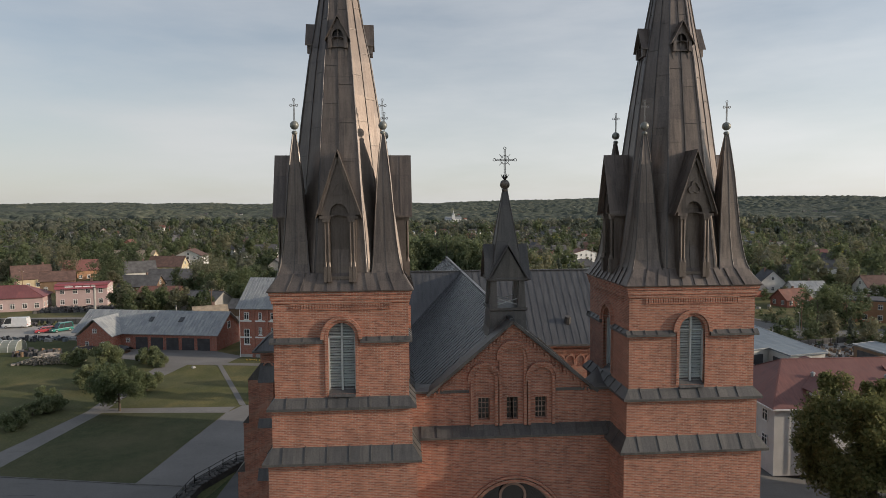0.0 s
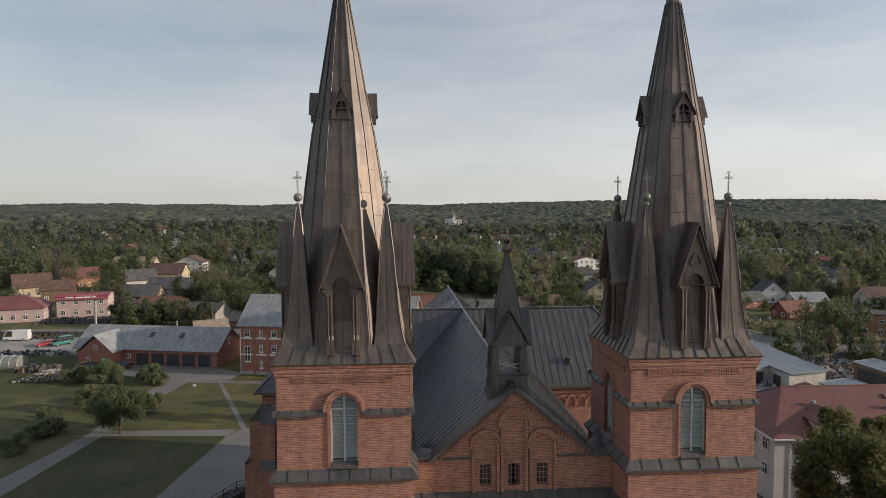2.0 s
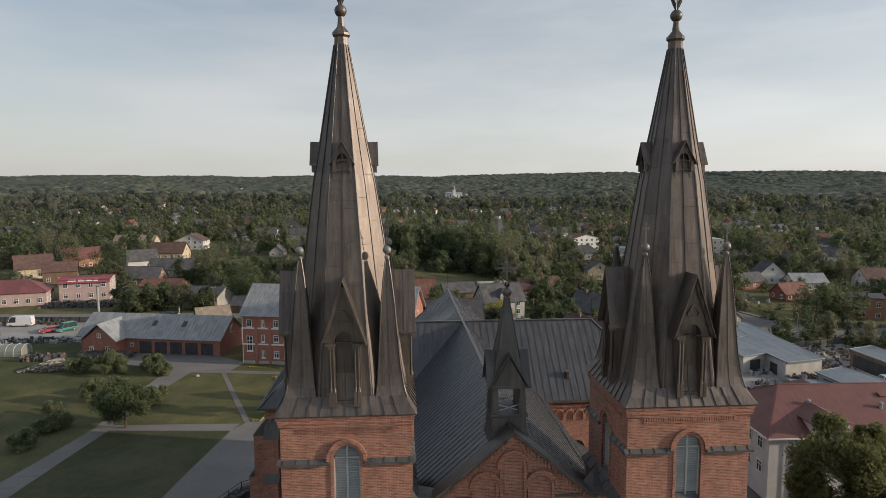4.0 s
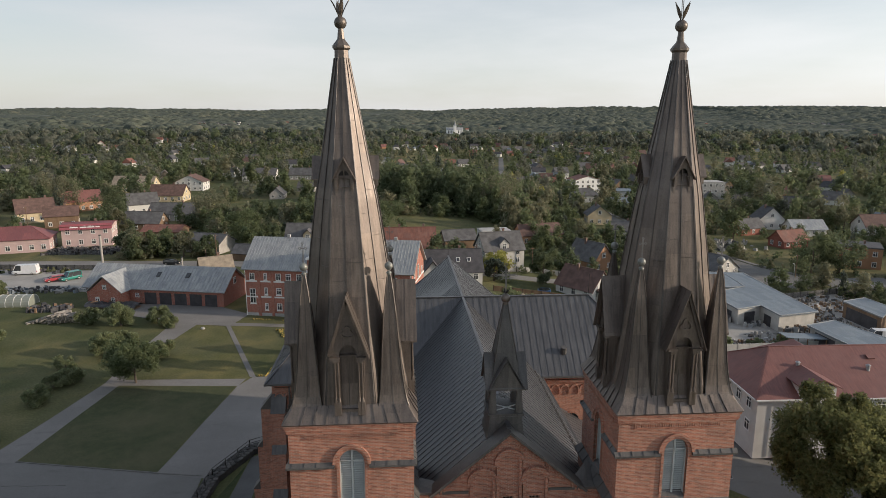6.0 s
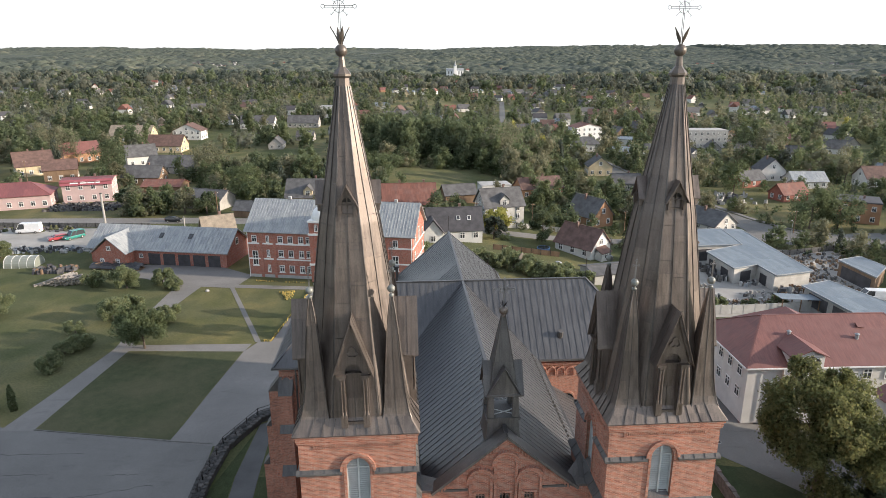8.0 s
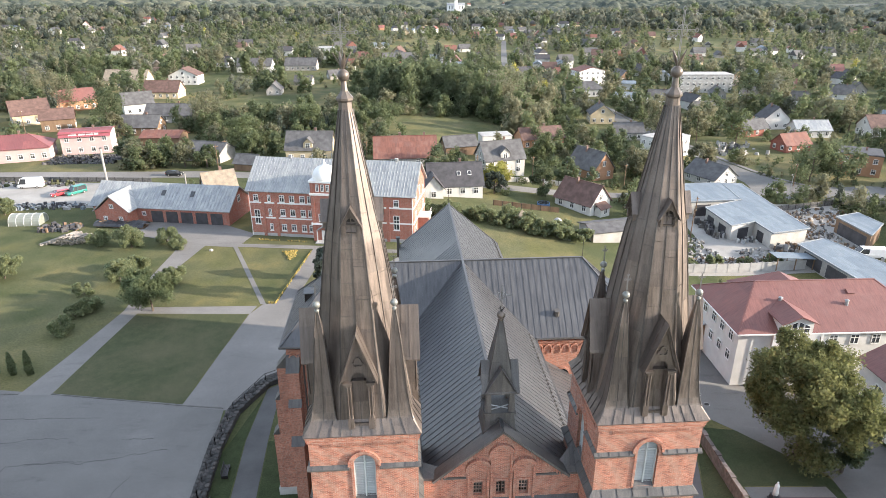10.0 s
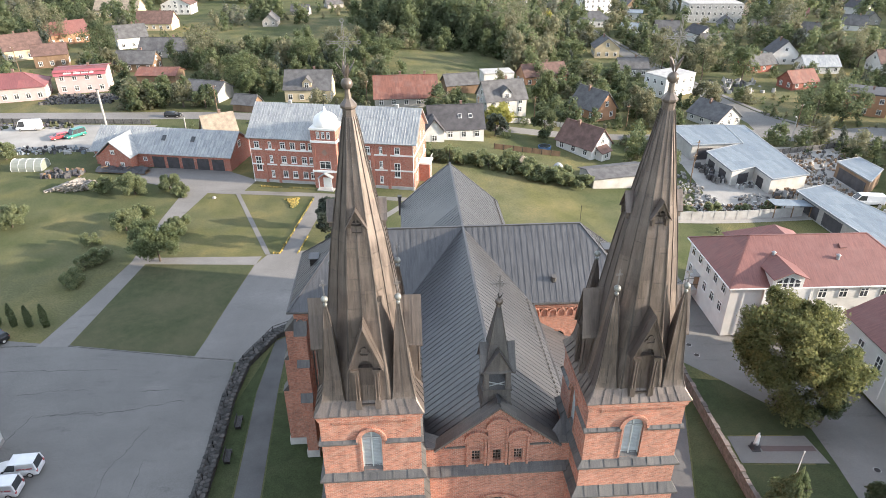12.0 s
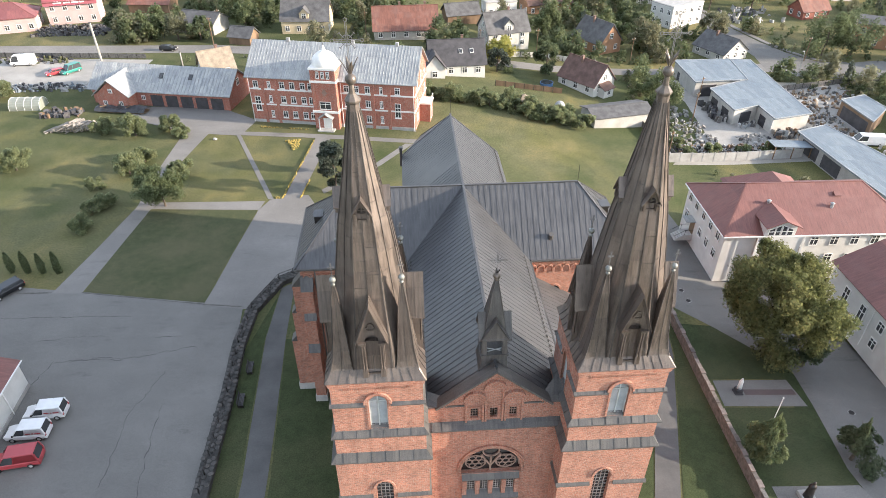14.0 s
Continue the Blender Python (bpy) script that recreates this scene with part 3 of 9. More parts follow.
        for m in sides(cx, cy):
            for i in range(-3, 4):
                x = i * (2 * out / 7.2) + 0.3
                if abs(x) < inn:
                    cpart(Shape(m).bar((x, -out - 0.005, z0 + 0.02), (x, -inn - 0.01, z1 + 0.02), 0.035, 0.04), "ledge_seam", LEDGE, body)
    for k_, m in enumerate(sides(cx, cy)):
        far_ = 3.22 if k_ % 2 == 0 else 3.036
        for x0, x1, z in ((-far_, -0.86, 22.6), (0.86, far_, 22.6)):
            g = Shape(m)
            g.add([(x0, -3.22, z - 0.1), (x1, -3.22, z - 0.1), (x1, -3.22, z), (x0, -3.22, z), (x0, -3.04, z + 0.18), (x1, -3.04, z + 0.18), (x0, -3.04, z - 0.1), (x1, -3.04, z - 0.1)],
                  [(0, 1, 2, 3), (3, 2, 5, 4), (6, 7, 1, 0), (0, 3, 4, 6), (1, 7, 5, 2)])
            sc_ = cpart(g, "string_course", LEDGE, None)
            for i in range(4):
                x = x0 + 0.3 + i * 0.6
                cpart(Shape(m).bar((x, -3.225, z + 0.02), (x, -3.05, z + 0.2), 0.03, 0.03), "seam", LEDGE, sc_)
        far_ = 3.5 if k_ % 2 == 0 else 3.336
        for x0, x1 in ((-far_, -0.9), (0.9, far_)):
            g = Shape(m)
            g.add([(x0, -3.5, 12.6), (x1, -3.5, 12.6), (x1, -3.5, 12.7), (x0, -3.5, 12.7), (x0, -3.34, 12.95), (x1, -3.34, 12.95), (x0, -3.34, 12.6), (x1, -3.34, 12.6)],
                  [(0, 1, 2, 3), (3, 2, 5, 4), (6, 7, 1, 0), (0, 3, 4, 6), (1, 7, 5, 2)])
            cpart(g, "string_course", LEDGE, body)
    # spire: an octagon down to its bell-cast foot; the west one leans a hand's width
    base = base @ Matrix(((1, 0, lean, -24.9 * lean), (0, 1, 0, 0), (0, 0, 1, 0), (0, 0, 0, 1)))
    around = [base @ pose(0, 0, 0, 0, 0, 90 * k) for k in range(4)]
    sp = Shape(base)

    def mixed(h, t, z):
        """Ring of eight corners between a square (t=0) and a regular octagon (t=1) of half width h."""
        a = h * (1 - t) + h * math.tan(math.pi / 8) * t
        return [(h, -a, z), (h, a, z), (a, h, z), (-a, h, z), (-h, a, z), (-h, -a, z), (-a, -h, z), (a, -h, z)]
    sp.loft([mixed(3.27, 0.02, 24.86), mixed(3.3, 0.02, 24.92), mixed(3.05, 0.03, 25.3), mixed(2.84, 0.05, 25.66), mixed(2.82, 0.94, 25.7), mixed(2.78, 0.94, 26.1), mixed(2.7, 0.94, 26.6), mixed(2.51, 0.95, 28.0), mixed(2.36, 0.96, 29.0),
             mixed(2.02, 1, 31.6), mixed(1.84, 1, 33.0), mixed(1.47, 1, 35.6), mixed(1.3, 1, 36.5), mixed(1.1, 1, 37.6), mixed(0.33, 1, 42.2), mixed(0.31, 1, 42.75)])
    spire = cpart(sp, "spire", SPIRE, None, "tall octagonal spire of weathered brown sheet metal")
    prof = [(2.82, 25.7), (2.78, 26.1), (2.7, 26.6), (2.51, 28.0), (2.36, 29.0), (2.02, 31.6), (1.84, 33.0), (1.47, 35.6), (1.3, 36.5), (1.1, 37.6), (0.33, 42.2)]
    seam = Shape()
    for k in range(8):
        seam.m = base @ pose(0, 0, 0, 0, 0, 45 * k)
        for f in (-1.0, -0.02, 1.0):
            for (a, za), (b, zb) in zip(prof, prof[1:]):
                ta, tb = a * math.tan(math.pi / 8) * f * 0.99, b * math.tan(math.pi / 8) * f * 0.99
                seam.bar((ta, -a - 0.012, za), (tb, -b - 0.012, zb), 0.035 if abs(f) < 0.9 else 0.06, 0.05, up=(0, -1, 0))
        z = 27.2
        while z < 42:
            # cross welts of the sheets
            i = max(j for j in range(len(prof) - 1) if prof[j][1] <= z)
            (a, za), (b, zb) = prof[i], prof[i + 1]
            h = a + (b - a) * (z - za) / (zb - za)
            side = -1 if round(z * 10) % 2 else 1
            seam.bar((0.03 * side, -h - 0.006, z), (side * h * 0.40, -h - 0.006, z), 0.012, 0.028, up=(0, -1, 0))
            z += 0.9 + 0.1 * (k * 37 % 5)
    cpart(seam, "standing_seam", SEAM, spire)
    for m in around:
        for i in range(-4, 5):
            x = i * 0.6
            pts_ = [(x, -3.305, 24.925), (x * 0.94, -3.055, 25.305), (x * 0.89, -2.845, 25.665)]
            cpart(Shape(m).loft([[(q[0] - 0.018, q[1] - 0.004, q[2] - 0.02), (q[0] + 0.018, q[1] - 0.004, q[2] - 0.02), (q[0] + 0.018, q[1] - 0.02, q[2] + 0.04), (q[0] - 0.018, q[1] - 0.02, q[2] + 0.04)] for q in pts_]), "skirt_seam", SEAM, spire)
    # lower gabled dormers with a blind arch, columns and trefoil
    for m in around:
        g = Shape(m)
        f, e, top = -3.02, 28.32, 31.25
        g.wall(-0.74, 0.74, 25.4, e, f, 0, 0.42, 25.55, 28.17, 0.14, 0.34)
        g.add([(-0.42, f + 0.34, 25.5), (0.42, f + 0.34, 25.5), (0.42, f + 0.34, 28.9), (-0.42, f + 0.34, 28.9)], [(0, 1, 2, 3)])
        # gable with its arch head
        arc = arch_line(0, e, 0.42, 0.52, 10)
        apex, lft, rgt = (0, f, top - 0.1), (-0.92, f, e), (0.92, f, e)
        P = [(x, f, z) for x, z in arc]
        g.add([rgt] + P[:6] + [apex], [tuple(reversed(range(8)))])
        g.add([lft] + P[10:4:-1] + [apex], [tuple(range(8))])
        for a, b in zip(arc, arc[1:]):
            g.add([(a[0], f, a[1]), (b[0], f, b[1]), (b[0], f + 0.34, b[1]), (a[0], f + 0.34, a[1])], [(0, 1, 2, 3)])
        for sx in (-1, 1):
            g.add([(sx * 0.74, f, 25.4), (sx * 0.74, -1.2, 25.4), (sx * 0.74, -1.2, e), (sx * 0.74, f, e)], [(0, 1, 2, 3) if sx > 0 else (3, 2, 1, 0)])
        dormer = cpart(g, "dormer", SPIRE, None)
        # trefoil relief: one raised band round three lobes, over a sunk field
        lobes, tz = [], 29.46
        for q in range(3):
            mid_ = math.pi / 2 + q * 2 * math.pi / 3
            for st_ in range(-4, 5):
                w_ = mid_ + math.radians(27 * st_)
                lobes.append((0.17 * math.cos(mid_) + 0.17 * math.cos(w_), 0.17 * math.sin(mid_) + 0.17 * math.sin(w_)))
        n_ = len(lobes)
        band = Shape(m)
        for k_, y_ in ((1.0, f - 0.01), (1.0, f - 0.09), (0.74, f - 0.09), (0.74, f - 0.01)):
            band.v += [m @ Vector((x * k_, y_, tz + z * k_)) for x, z in lobes]
        band.f = [(a * n_ + i, a * n_ + (i + 1) % n_, (a + 1) * n_ + (i + 1) % n_, (a + 1) * n_ + i) for a in range(3) for i in range(n_)]
        band.k = [0] * len(band.f)
        cpart(band, "trefoil", SPIRE, dormer)
        r = Shape(m)
        for sx in (-1, 1):
            # roof slopes with overhang
            a, b = (0, f - 0.32, top), (sx * 1.02, f - 0.32, e - 0.06)
            c, d = (sx * 1.02, -1.5, e - 0.06), (0, -1.4, top)
            pts = [a, b, c, d] + [(p[0], p[1], p[2] - 0.09) for p in (a, b, c, d)]
            fs = [(0, 1, 2, 3), (7, 6, 5, 4), (0, 4, 5, 1), (1, 5, 6, 2)]
            r.add(pts, fs if sx < 0 else [tuple(reversed(q)) for q in fs])
            cpart(r, "dormer_roof", SPIRE, dormer)
            r = Shape(m)
            for i in range(1, 4):
                y = f - 0.22 + i * 0.45
                cpart(Shape(m).bar((0, y, top + 0.01), (sx * 1.02, y, e - 0.04), 0.03, 0.04), "seam", SPIRE, dormer)
        for sx in (-1, 1):
            cpart(Shape(m).bar((0, f - 0.1, top - 0.26), (sx * 0.9, f - 0.1, e + 0.02), 0.12, 0.1, up=(0, -1, 0)), "gable_moulding", SPIRE, dormer)
        for sx in (-1, 1):
            for x in (0.49, 0.64):
                c = Shape(m)
                c.box(sx * x - 0.085, f - 0.17, 25.3, sx * x + 0.085, f, 26.0)
                c.ngon(sx * x, f - 0.085, [(0.085, 26.0), (0.055, 26.2)], 8)
                c.tube((sx * x, f - 0.085, 26.15), (sx * x, f - 0.085, 28.0), 0.055, 0.05, 8)
                c.box(sx * x - 0.08, f - 0.17, 28.0, sx * x + 0.08, f, 28.16)
                cpart(c, "column", SPIRE, dormer)
        for x in (-0.86, 0.38):
            cpart(Shape(m).box(x, f - 0.2, 28.16, x + 0.48, f, 28.27), "impost", SPIRE, dormer)
    # upper small dormers
    for m in around:
        g = Shape(m)
        f = -1.46
        g.wall(-0.44, 0.44, 36.15, 36.62, f, 0, 0.26, 36.2, 36.55, 0.06, 0.2)
        g.add([(-0.3, f + 0.2, 36.15), (0.3, f + 0.2, 36.15), (0.3, f + 0.2, 37.1), (-0.3, f + 0.2, 37.1)], [(0, 1, 2, 3)], 1)
        arc = arch_line(0, 36.62, 0.26, 0.36, 8)
        P = [(x, f, z) for x, z in arc]
        g.add([(0.5, f, 36.62)] + P[:5] + [(0, f, 37.5)], [tuple(reversed(range(7)))])
        g.add([(-0.5, f, 36.62)] + P[8:3:-1] + [(0, f, 37.5)], [tuple(range(7))])
        for sx in (-1, 1):
            g.add([(sx * 0.44, f, 36.15), (sx * 0.44, -0.9, 36.15), (sx * 0.44, -0.9, 36.62), (sx * 0.44, f, 36.62)], [(0, 1, 2, 3) if sx > 0 else (3, 2, 1, 0)])
            g.add([(sx * 0.44, f, 36.15), (sx * 0.44, -1.4, 36.15), (-sx * 0, -1.4, 36.15), (0, f, 36.15)], [(0, 1, 2, 3)])
            g.box(sx * 0.38 - 0.07, f - 0.1, 36.1, sx * 0.38 + 0.07, f + 0.15, 36.6)
            g.add([(sx * 0.38 - 0.06, f + 0.05, 36.15), (sx * 0.38 + 0.06, f + 0.05, 36.15), (sx * 0.38 + 0.05, -1.45, 35.75), (sx * 0.38 - 0.05, -1.45, 35.75)], [(3, 2, 1, 0)])
        g.bar((0, f + 0.12, 36.2), (0, f + 0.12, 37.0), 0.05)
        g.bar((-0.25, f + 0.12, 36.62), (0.25, f + 0.12, 36.62), 0.05)
        lu = cpart(g, "upper_dormer", [SPIRE, IRON], None)
        r = Shape(m)
        for sx in (-1, 1):
            a, b = (0, f - 0.18, 37.6), (sx * 0.58, f - 0.18, 36.5)
            c, d = (sx * 0.58, -0.8, 36.5), (0, -0.7, 37.58)
            pts = [a, b, c, d] + [(p[0], p[1], p[2] - 0.07) for p in (a, b, c, d)]
            fs = [(0, 1, 2, 3), (7, 6, 5, 4), (0, 4, 5, 1), (1, 5, 6, 2)]
            r.add(pts, fs if sx < 0 else [tuple(reversed(q)) for q in fs])
        cpart(r, "dormer_roof", SPIRE, lu)
    # corner pinnacles: slim swelling spirelets that grow out of the corners of the skirt
    PIN = [(1.38, 2.86, 25.6), (1.42, 2.79, 25.78), (1.46, 2.71, 26.1), (1.5, 2.63, 26.6), (1.55, 2.53, 27.4), (1.64, 2.42, 28.8), (1.72, 2.33, 30.0), (1.84, 2.2, 31.2), (1.96, 2.09, 32.05)]
    for sx in (-1, 1):
        for sy in (-1, 1):
            g = Shape(base)
            sq4 = lambda a, b, z: [(a, a, z), (b, a, z), (b, b, z), (a, b, z)]
            rings_ = [[(p[0] * sx, p[1] * sy, p[2]) for p in sq4(*r_)] for r_ in PIN]
            g.loft(rings_ if sx * sy > 0 else [r_[::-1] for r_ in rings_])
            pin = cpart(g, "pinnacle", SPIRE, None)
            at_ = Matrix.Translation((sx * 2.025, sy * 2.025, 0))
            for (a0, b0, z0), (a1, b1, z1) in zip(PIN, PIN[1:]):
                c0, c1 = (a0 + b0) / 2, (a1 + b1) / 2
                for p, q, w_ in (((c0, b0), (c1, b1), 0.03), ((b0, c0), (b1, c1), 0.03), ((c0, a0), (c1, a1), 0.03), ((a0, c0), (a1, c1), 0.03), ((b0, b0), (b1, b1), 0.05), ((a0, b0), (a1, b1), 0.045), ((b0, a0), (b1, a1), 0.045)):
                    g = Shape(base).bar((p[0] * sx, p[1] * sy, z0), (q[0] * sx, q[1] * sy, z1), w_, w_)
                    cpart(g, "hip_cap" if w_ > 0.04 else "seam", SEAM, pin)
            b = Shape(base @ at_)
            b.ngon(0, 0, [(0.08, 32.0), (0.13, 32.12), (0.07, 32.2)], 8)
            b.ball((0, 0, 32.45), 0.205, 14)
            cpart(b, "ball", PALEBALL, pin, smooth=True)
            b = Shape(base @ at_)
            for x in (-0.022, 0.022):
                b.bar((x, 0, 32.6), (x, 0, 33.55), 0.024)
            b.bar((-0.1, 0, 33.36), (0.1, 0, 33.36), 0.03)
            for x, z in ((-0.13, 33.36), (0.13, 33.36), (0, 33.62)):
                ring_bars(b, x, z, 0.055, 0.055, 0, 8, 0.024)
            cpart(b, "small_cross", CROSSIRON, pin)
    # finial, leaves and cross
    g = Shape(base)
    g.ngon(0, 0, [(0.31, 42.55), (0.41, 42.66), (0.41, 42.76), (0.17, 43.08), (0.12, 43.55)], 8)
    fin = cpart(g, "finial", BALL)
    g = Shape(base)
    g.ball((0, 0, 43.82), 0.3, 16)
    cpart(g, "ball", BALL, fin, smooth=True)
    for k in range(4):
        g = Shape(base @ pose(0, 0, 0, 0, 0, 90 * k + 20))
        # a bowed, pointed leaf with a fold along its middle
        line = [(0.03, 44.1, 0.025), (0.09, 44.26, 0.08), (0.17, 44.44, 0.12), (0.26, 44.62, 0.1), (0.37, 44.8, 0.045), (0.44, 44.92, 0.008)]
        g.loft([[(x + 0.03, -w_, z - 0.01), (x + 0.03 + 0.02, 0, z - 0.035), (x + 0.03, w_, z - 0.01), (x + 0.01, 0, z + 0.0)] for x, z, w_ in line])
        cpart(g, "petal", BALL, fin)
    g = Shape(base)
    for x in (-0.035, 0.035):
        g.bar((x, 0, 44.1), (x, 0, 46.75), 0.028)
    for z in (45.76, 45.84):
        g.bar((-0.68, 0, z), (0.68, 0, z), 0.028)
    for cxx, cz, r0 in ((0, 45.8, 0.27), (-0.74, 45.8, 0.09), (0.74, 45.8, 0.09), (0, 46.8, 0.09)):
        nseg = 16 if r0 > 0.2 else 8
        for i in range(nseg):
            p, q = 2 * math.pi * i / nseg, 2 * math.pi * (i + 1) / nseg
            g.bar((cxx + r0 * math.cos(p), 0, cz + r0 * math.sin(p)), (cxx + r0 * math.cos(q), 0, cz + r0 * math.sin(q)), 0.03)
    for i in range(4):
        p = math.pi / 4 + i * math.pi / 2
        g.bar((0.14 * math.cos(p), 0, 45.8 + 0.14 * math.sin(p)), (0.52 * math.cos(p), 0, 45.8 + 0.52 * math.sin(p)), 0.026)
        e = (0.52 * math.cos(p), 45.8 + 0.52 * math.sin(p))
        g.bar((e[0] - 0.07 * math.sin(p), 0, e[1] + 0.07 * math.cos(p)), (e[0] + 0.07 * math.sin(p), 0, e[1] - 0.07 * math.cos(p)), 0.026)
    cpart(g, "cross", CROSSIRON, fin, "wrought-iron cross with a ring and rays")


tower(-2.65, TY, -0.008)
tower(13.8, TY)


# ---- front gable between the towers
GY = 31.3
s = Shape()
x0, x1 = 0.3, 10.9
gz = lambda x: 22.85 - abs(x - AX) * 0.84
# upper wall with the gable, in columns so that the three small windows go through
openings = [(4.16, 0.29), (5.6, 0.29), (7.05, 0.29)]
cuts = sorted([x0, x1, AX - 3.99, AX, AX + 3.99] + [c + d * h for c, h in openings for d in (-1, 1)])
cuts = sorted(set(cuts))
top = lambda x: max(19.5, gz(x))
for a, b in zip(cuts, cuts[1:]):
    mid = (a + b) / 2
    hole = any(abs(mid - c) < h for c, h in openings)
    bands = [(17.7, 18.0, False), (19.12, None, True)] if hole else [(17.7, None, True)]
    for lo, hi, to_top in bands:
        za, zb = (top(a), top(b)) if to_top else (hi, hi)
        s.add([(a, GY, lo), (b, GY, lo), (b, GY, zb), (a, GY, za)], [(0, 1, 2, 3)])
    if hole:
        s.add([(a, GY, 18.0), (b, GY, 18.0), (b, GY + 0.3, 18.0), (a, GY + 0.3, 18.0)], [(0, 1, 2, 3)])
        s.add([(a, GY, 19.12), (b, GY, 19.12), (b, GY + 0.3, 19.12), (a, GY + 0.3, 19.12)], [(3, 2, 1, 0)])
        s.add([(a, GY, 18.0), (a, GY + 0.3, 18.0), (a, GY + 0.3, 19.12), (a, GY, 19.12)], [(0, 1, 2, 3)])
        s.add([(b, GY, 18.0), (b, GY + 0.3, 18.0), (b, GY + 0.3, 19.12), (b, GY, 19.12)], [(3, 2, 1, 0)])
# lower wall with the great arched window
s.wall(x0, x1, 0, 17.35, 30.95, AX, 2.38, 11.75, 12.3, 2.64, 0.45, n=24)
gable = cpart(s, "gable_wall", BRICK)
a = Shape()
a.arch_ring(AX, 12.3, 2.38, 2.64, 30.83, 30.97, 0.16, n=24, leg=0.6)
cpart(a, "window_arch", BRICK, gable)
cpart(Shape().arch_ring(AX, 12.3, 2.6, 2.86, 30.79, 30.97, 0.12, n=24, leg=0.1), "hood_mould", BRICK, gable)
# stone course at the foot of the gable, broken by the blind arches
for xa_, xb_ in ((x0, 3.4), (7.8, x1)):
    cpart(Shape().box(xa_, GY - 0.08, 19.42, xb_, GY, 19.55), "string_course", LEDGE, gable)
for cxx, zs, zb in ((4.16, 20.12, 17.75), (5.6, 21.2, 17.75), (7.05, 20.12, 17.75)):
    a = Shape()
    a.arch_ring(cxx, zs, 0.54, 0.54, GY - 0.16, GY, 0.15, leg=zs - zb)
    cpart(a, "blind_arch", BRICK, gable)
    cpart(Shape().arch_ring(cxx, zs, 0.7, 0.7, GY - 0.25, GY, 0.13, leg=0.12), "hood_mould", BRICK, gable)
for c, h in openings:
    w = Shape()
    w.add([(c - h, GY + 0.28, 18.0), (c + h, GY + 0.28, 18.0), (c + h, GY + 0.28, 19.12), (c - h, GY + 0.28, 19.12)], [(0, 1, 2, 3)], 1)
    win = cpart(w, "gable_window", [TRACERY, LEADED], None, "small window with dark leaded glazing")
    for i in range(4):
        x = c - h + 0.02 + i * (2 * h - 0.04) / 3
        cpart(Shape().box(x - 0.018, GY + 0.22, 18.0, x + 0.018, GY + 0.27, 19.12), "glazing_bar", TRACERY, win)
    for i in range(5):
        z = 18.02 + i * 0.27
        cpart(Shape().box(c - h, GY + 0.225, z - 0.018, c + h, GY + 0.272, z + 0.018), "glazing_bar", TRACERY, win)
    a = Shape()
    a.box(c - h - 0.12, GY - 0.07, 19.15, c + h + 0.12, GY, 19.3)
    cpart(a, "lintel", BRICK, win)
# ledge below the gable
a = Shape()
a.add([(x0, 30.75, 17.25), (x1, 30.75, 17.25), (x1, 30.75, 17.36), (x0, 30.75, 17.36), (x0, GY + 0.02, 17.78), (x1, GY + 0.02, 17.78), (x0, GY, 17.25), (x1, GY, 17.25)],
      [(0, 1, 2, 3), (3, 2, 5, 4), (6, 7, 1, 0)])
for i in range(13):
    x = 1.0 + i * 0.78
    a.bar((x, 30.74, 17.38), (x, GY, 17.8), 0.035, 0.04)
cpart(a, "ledge", LEDGE, gable)
# window tracery: oculus, and wheels on either side
w = Shape()
pts = arch_line(AX, 12.3, 2.38, 2.64, 24)
w.add([(AX + 2.38, 31.36, 11.75)] + [(x, 31.36, z) for x, z in pts] + [(AX - 2.38, 31.36, 11.75)], [tuple(reversed(range(27)))], 1)


tw_ = cpart(w, "tracery_window", [TRACERY, LEADED], None, "round-arched window with brown wheel tracery")
cpart(ring_bars(Shape(), AX, 14.1, 0.64, 0.62, 31.28, 18, 0.12), "oculus", TRACERY, tw_)
for sx in (-1, 1):
    cxx, cz = AX + sx * 1.2, 12.8
    cpart(ring_bars(Shape(), cxx, cz, 0.8, 0.8, 31.28, 18, 0.09), "wheel_rim", TRACERY, tw_)
    cpart(ring_bars(Shape(), cxx, cz, 0.24, 0.24, 31.28, 12, 0.07), "wheel_hub", TRACERY, tw_)
    for i in range(6):
        p = math.pi * i / 3
        cpart(ring_bars(Shape(), cxx + 0.51 * math.cos(p), cz + 0.51 * math.sin(p), 0.235, 0.235, 31.28, 10, 0.06), "foil", TRACERY, tw_)
    cpart(Shape().bar((AX, 31.28, 12.3), (AX + sx * 0.78, 31.28, 13.7), 0.13), "tracery_bar", TRACERY, tw_)
cpart(Shape().bar((AX, 31.28, 11.75), (AX, 31.28, 13.4), 0.14), "mullion", TRACERY, tw_)
cpart(Shape().arch_ring(AX, 12.3, 2.24, 2.5, 31.22, 31.34, 0.12, n=24), "arch_frame", TRACERY, tw_)
a = Shape()
a.add([(AX - 2.3, 30.66, 11.3), (AX + 2.3, 30.66, 11.3), (AX + 2.3, 31.0, 11.78), (AX - 2.3, 31.0, 11.78), (AX - 2.3, 30.66, 11.2), (AX + 2.3, 30.66, 11.2)], [(0, 1, 2, 3), (4, 5, 1, 0)])
cpart(a, "ledge", LEDGE, gable)
a = Shape()
for i in range(5):
    x = AX - 2.1 + i * 1.05
    a.box(x - 0.17, 30.6, 9.2, x + 0.17, 30.95, 11.2)
cpart(a, "pier", BRICK, gable)
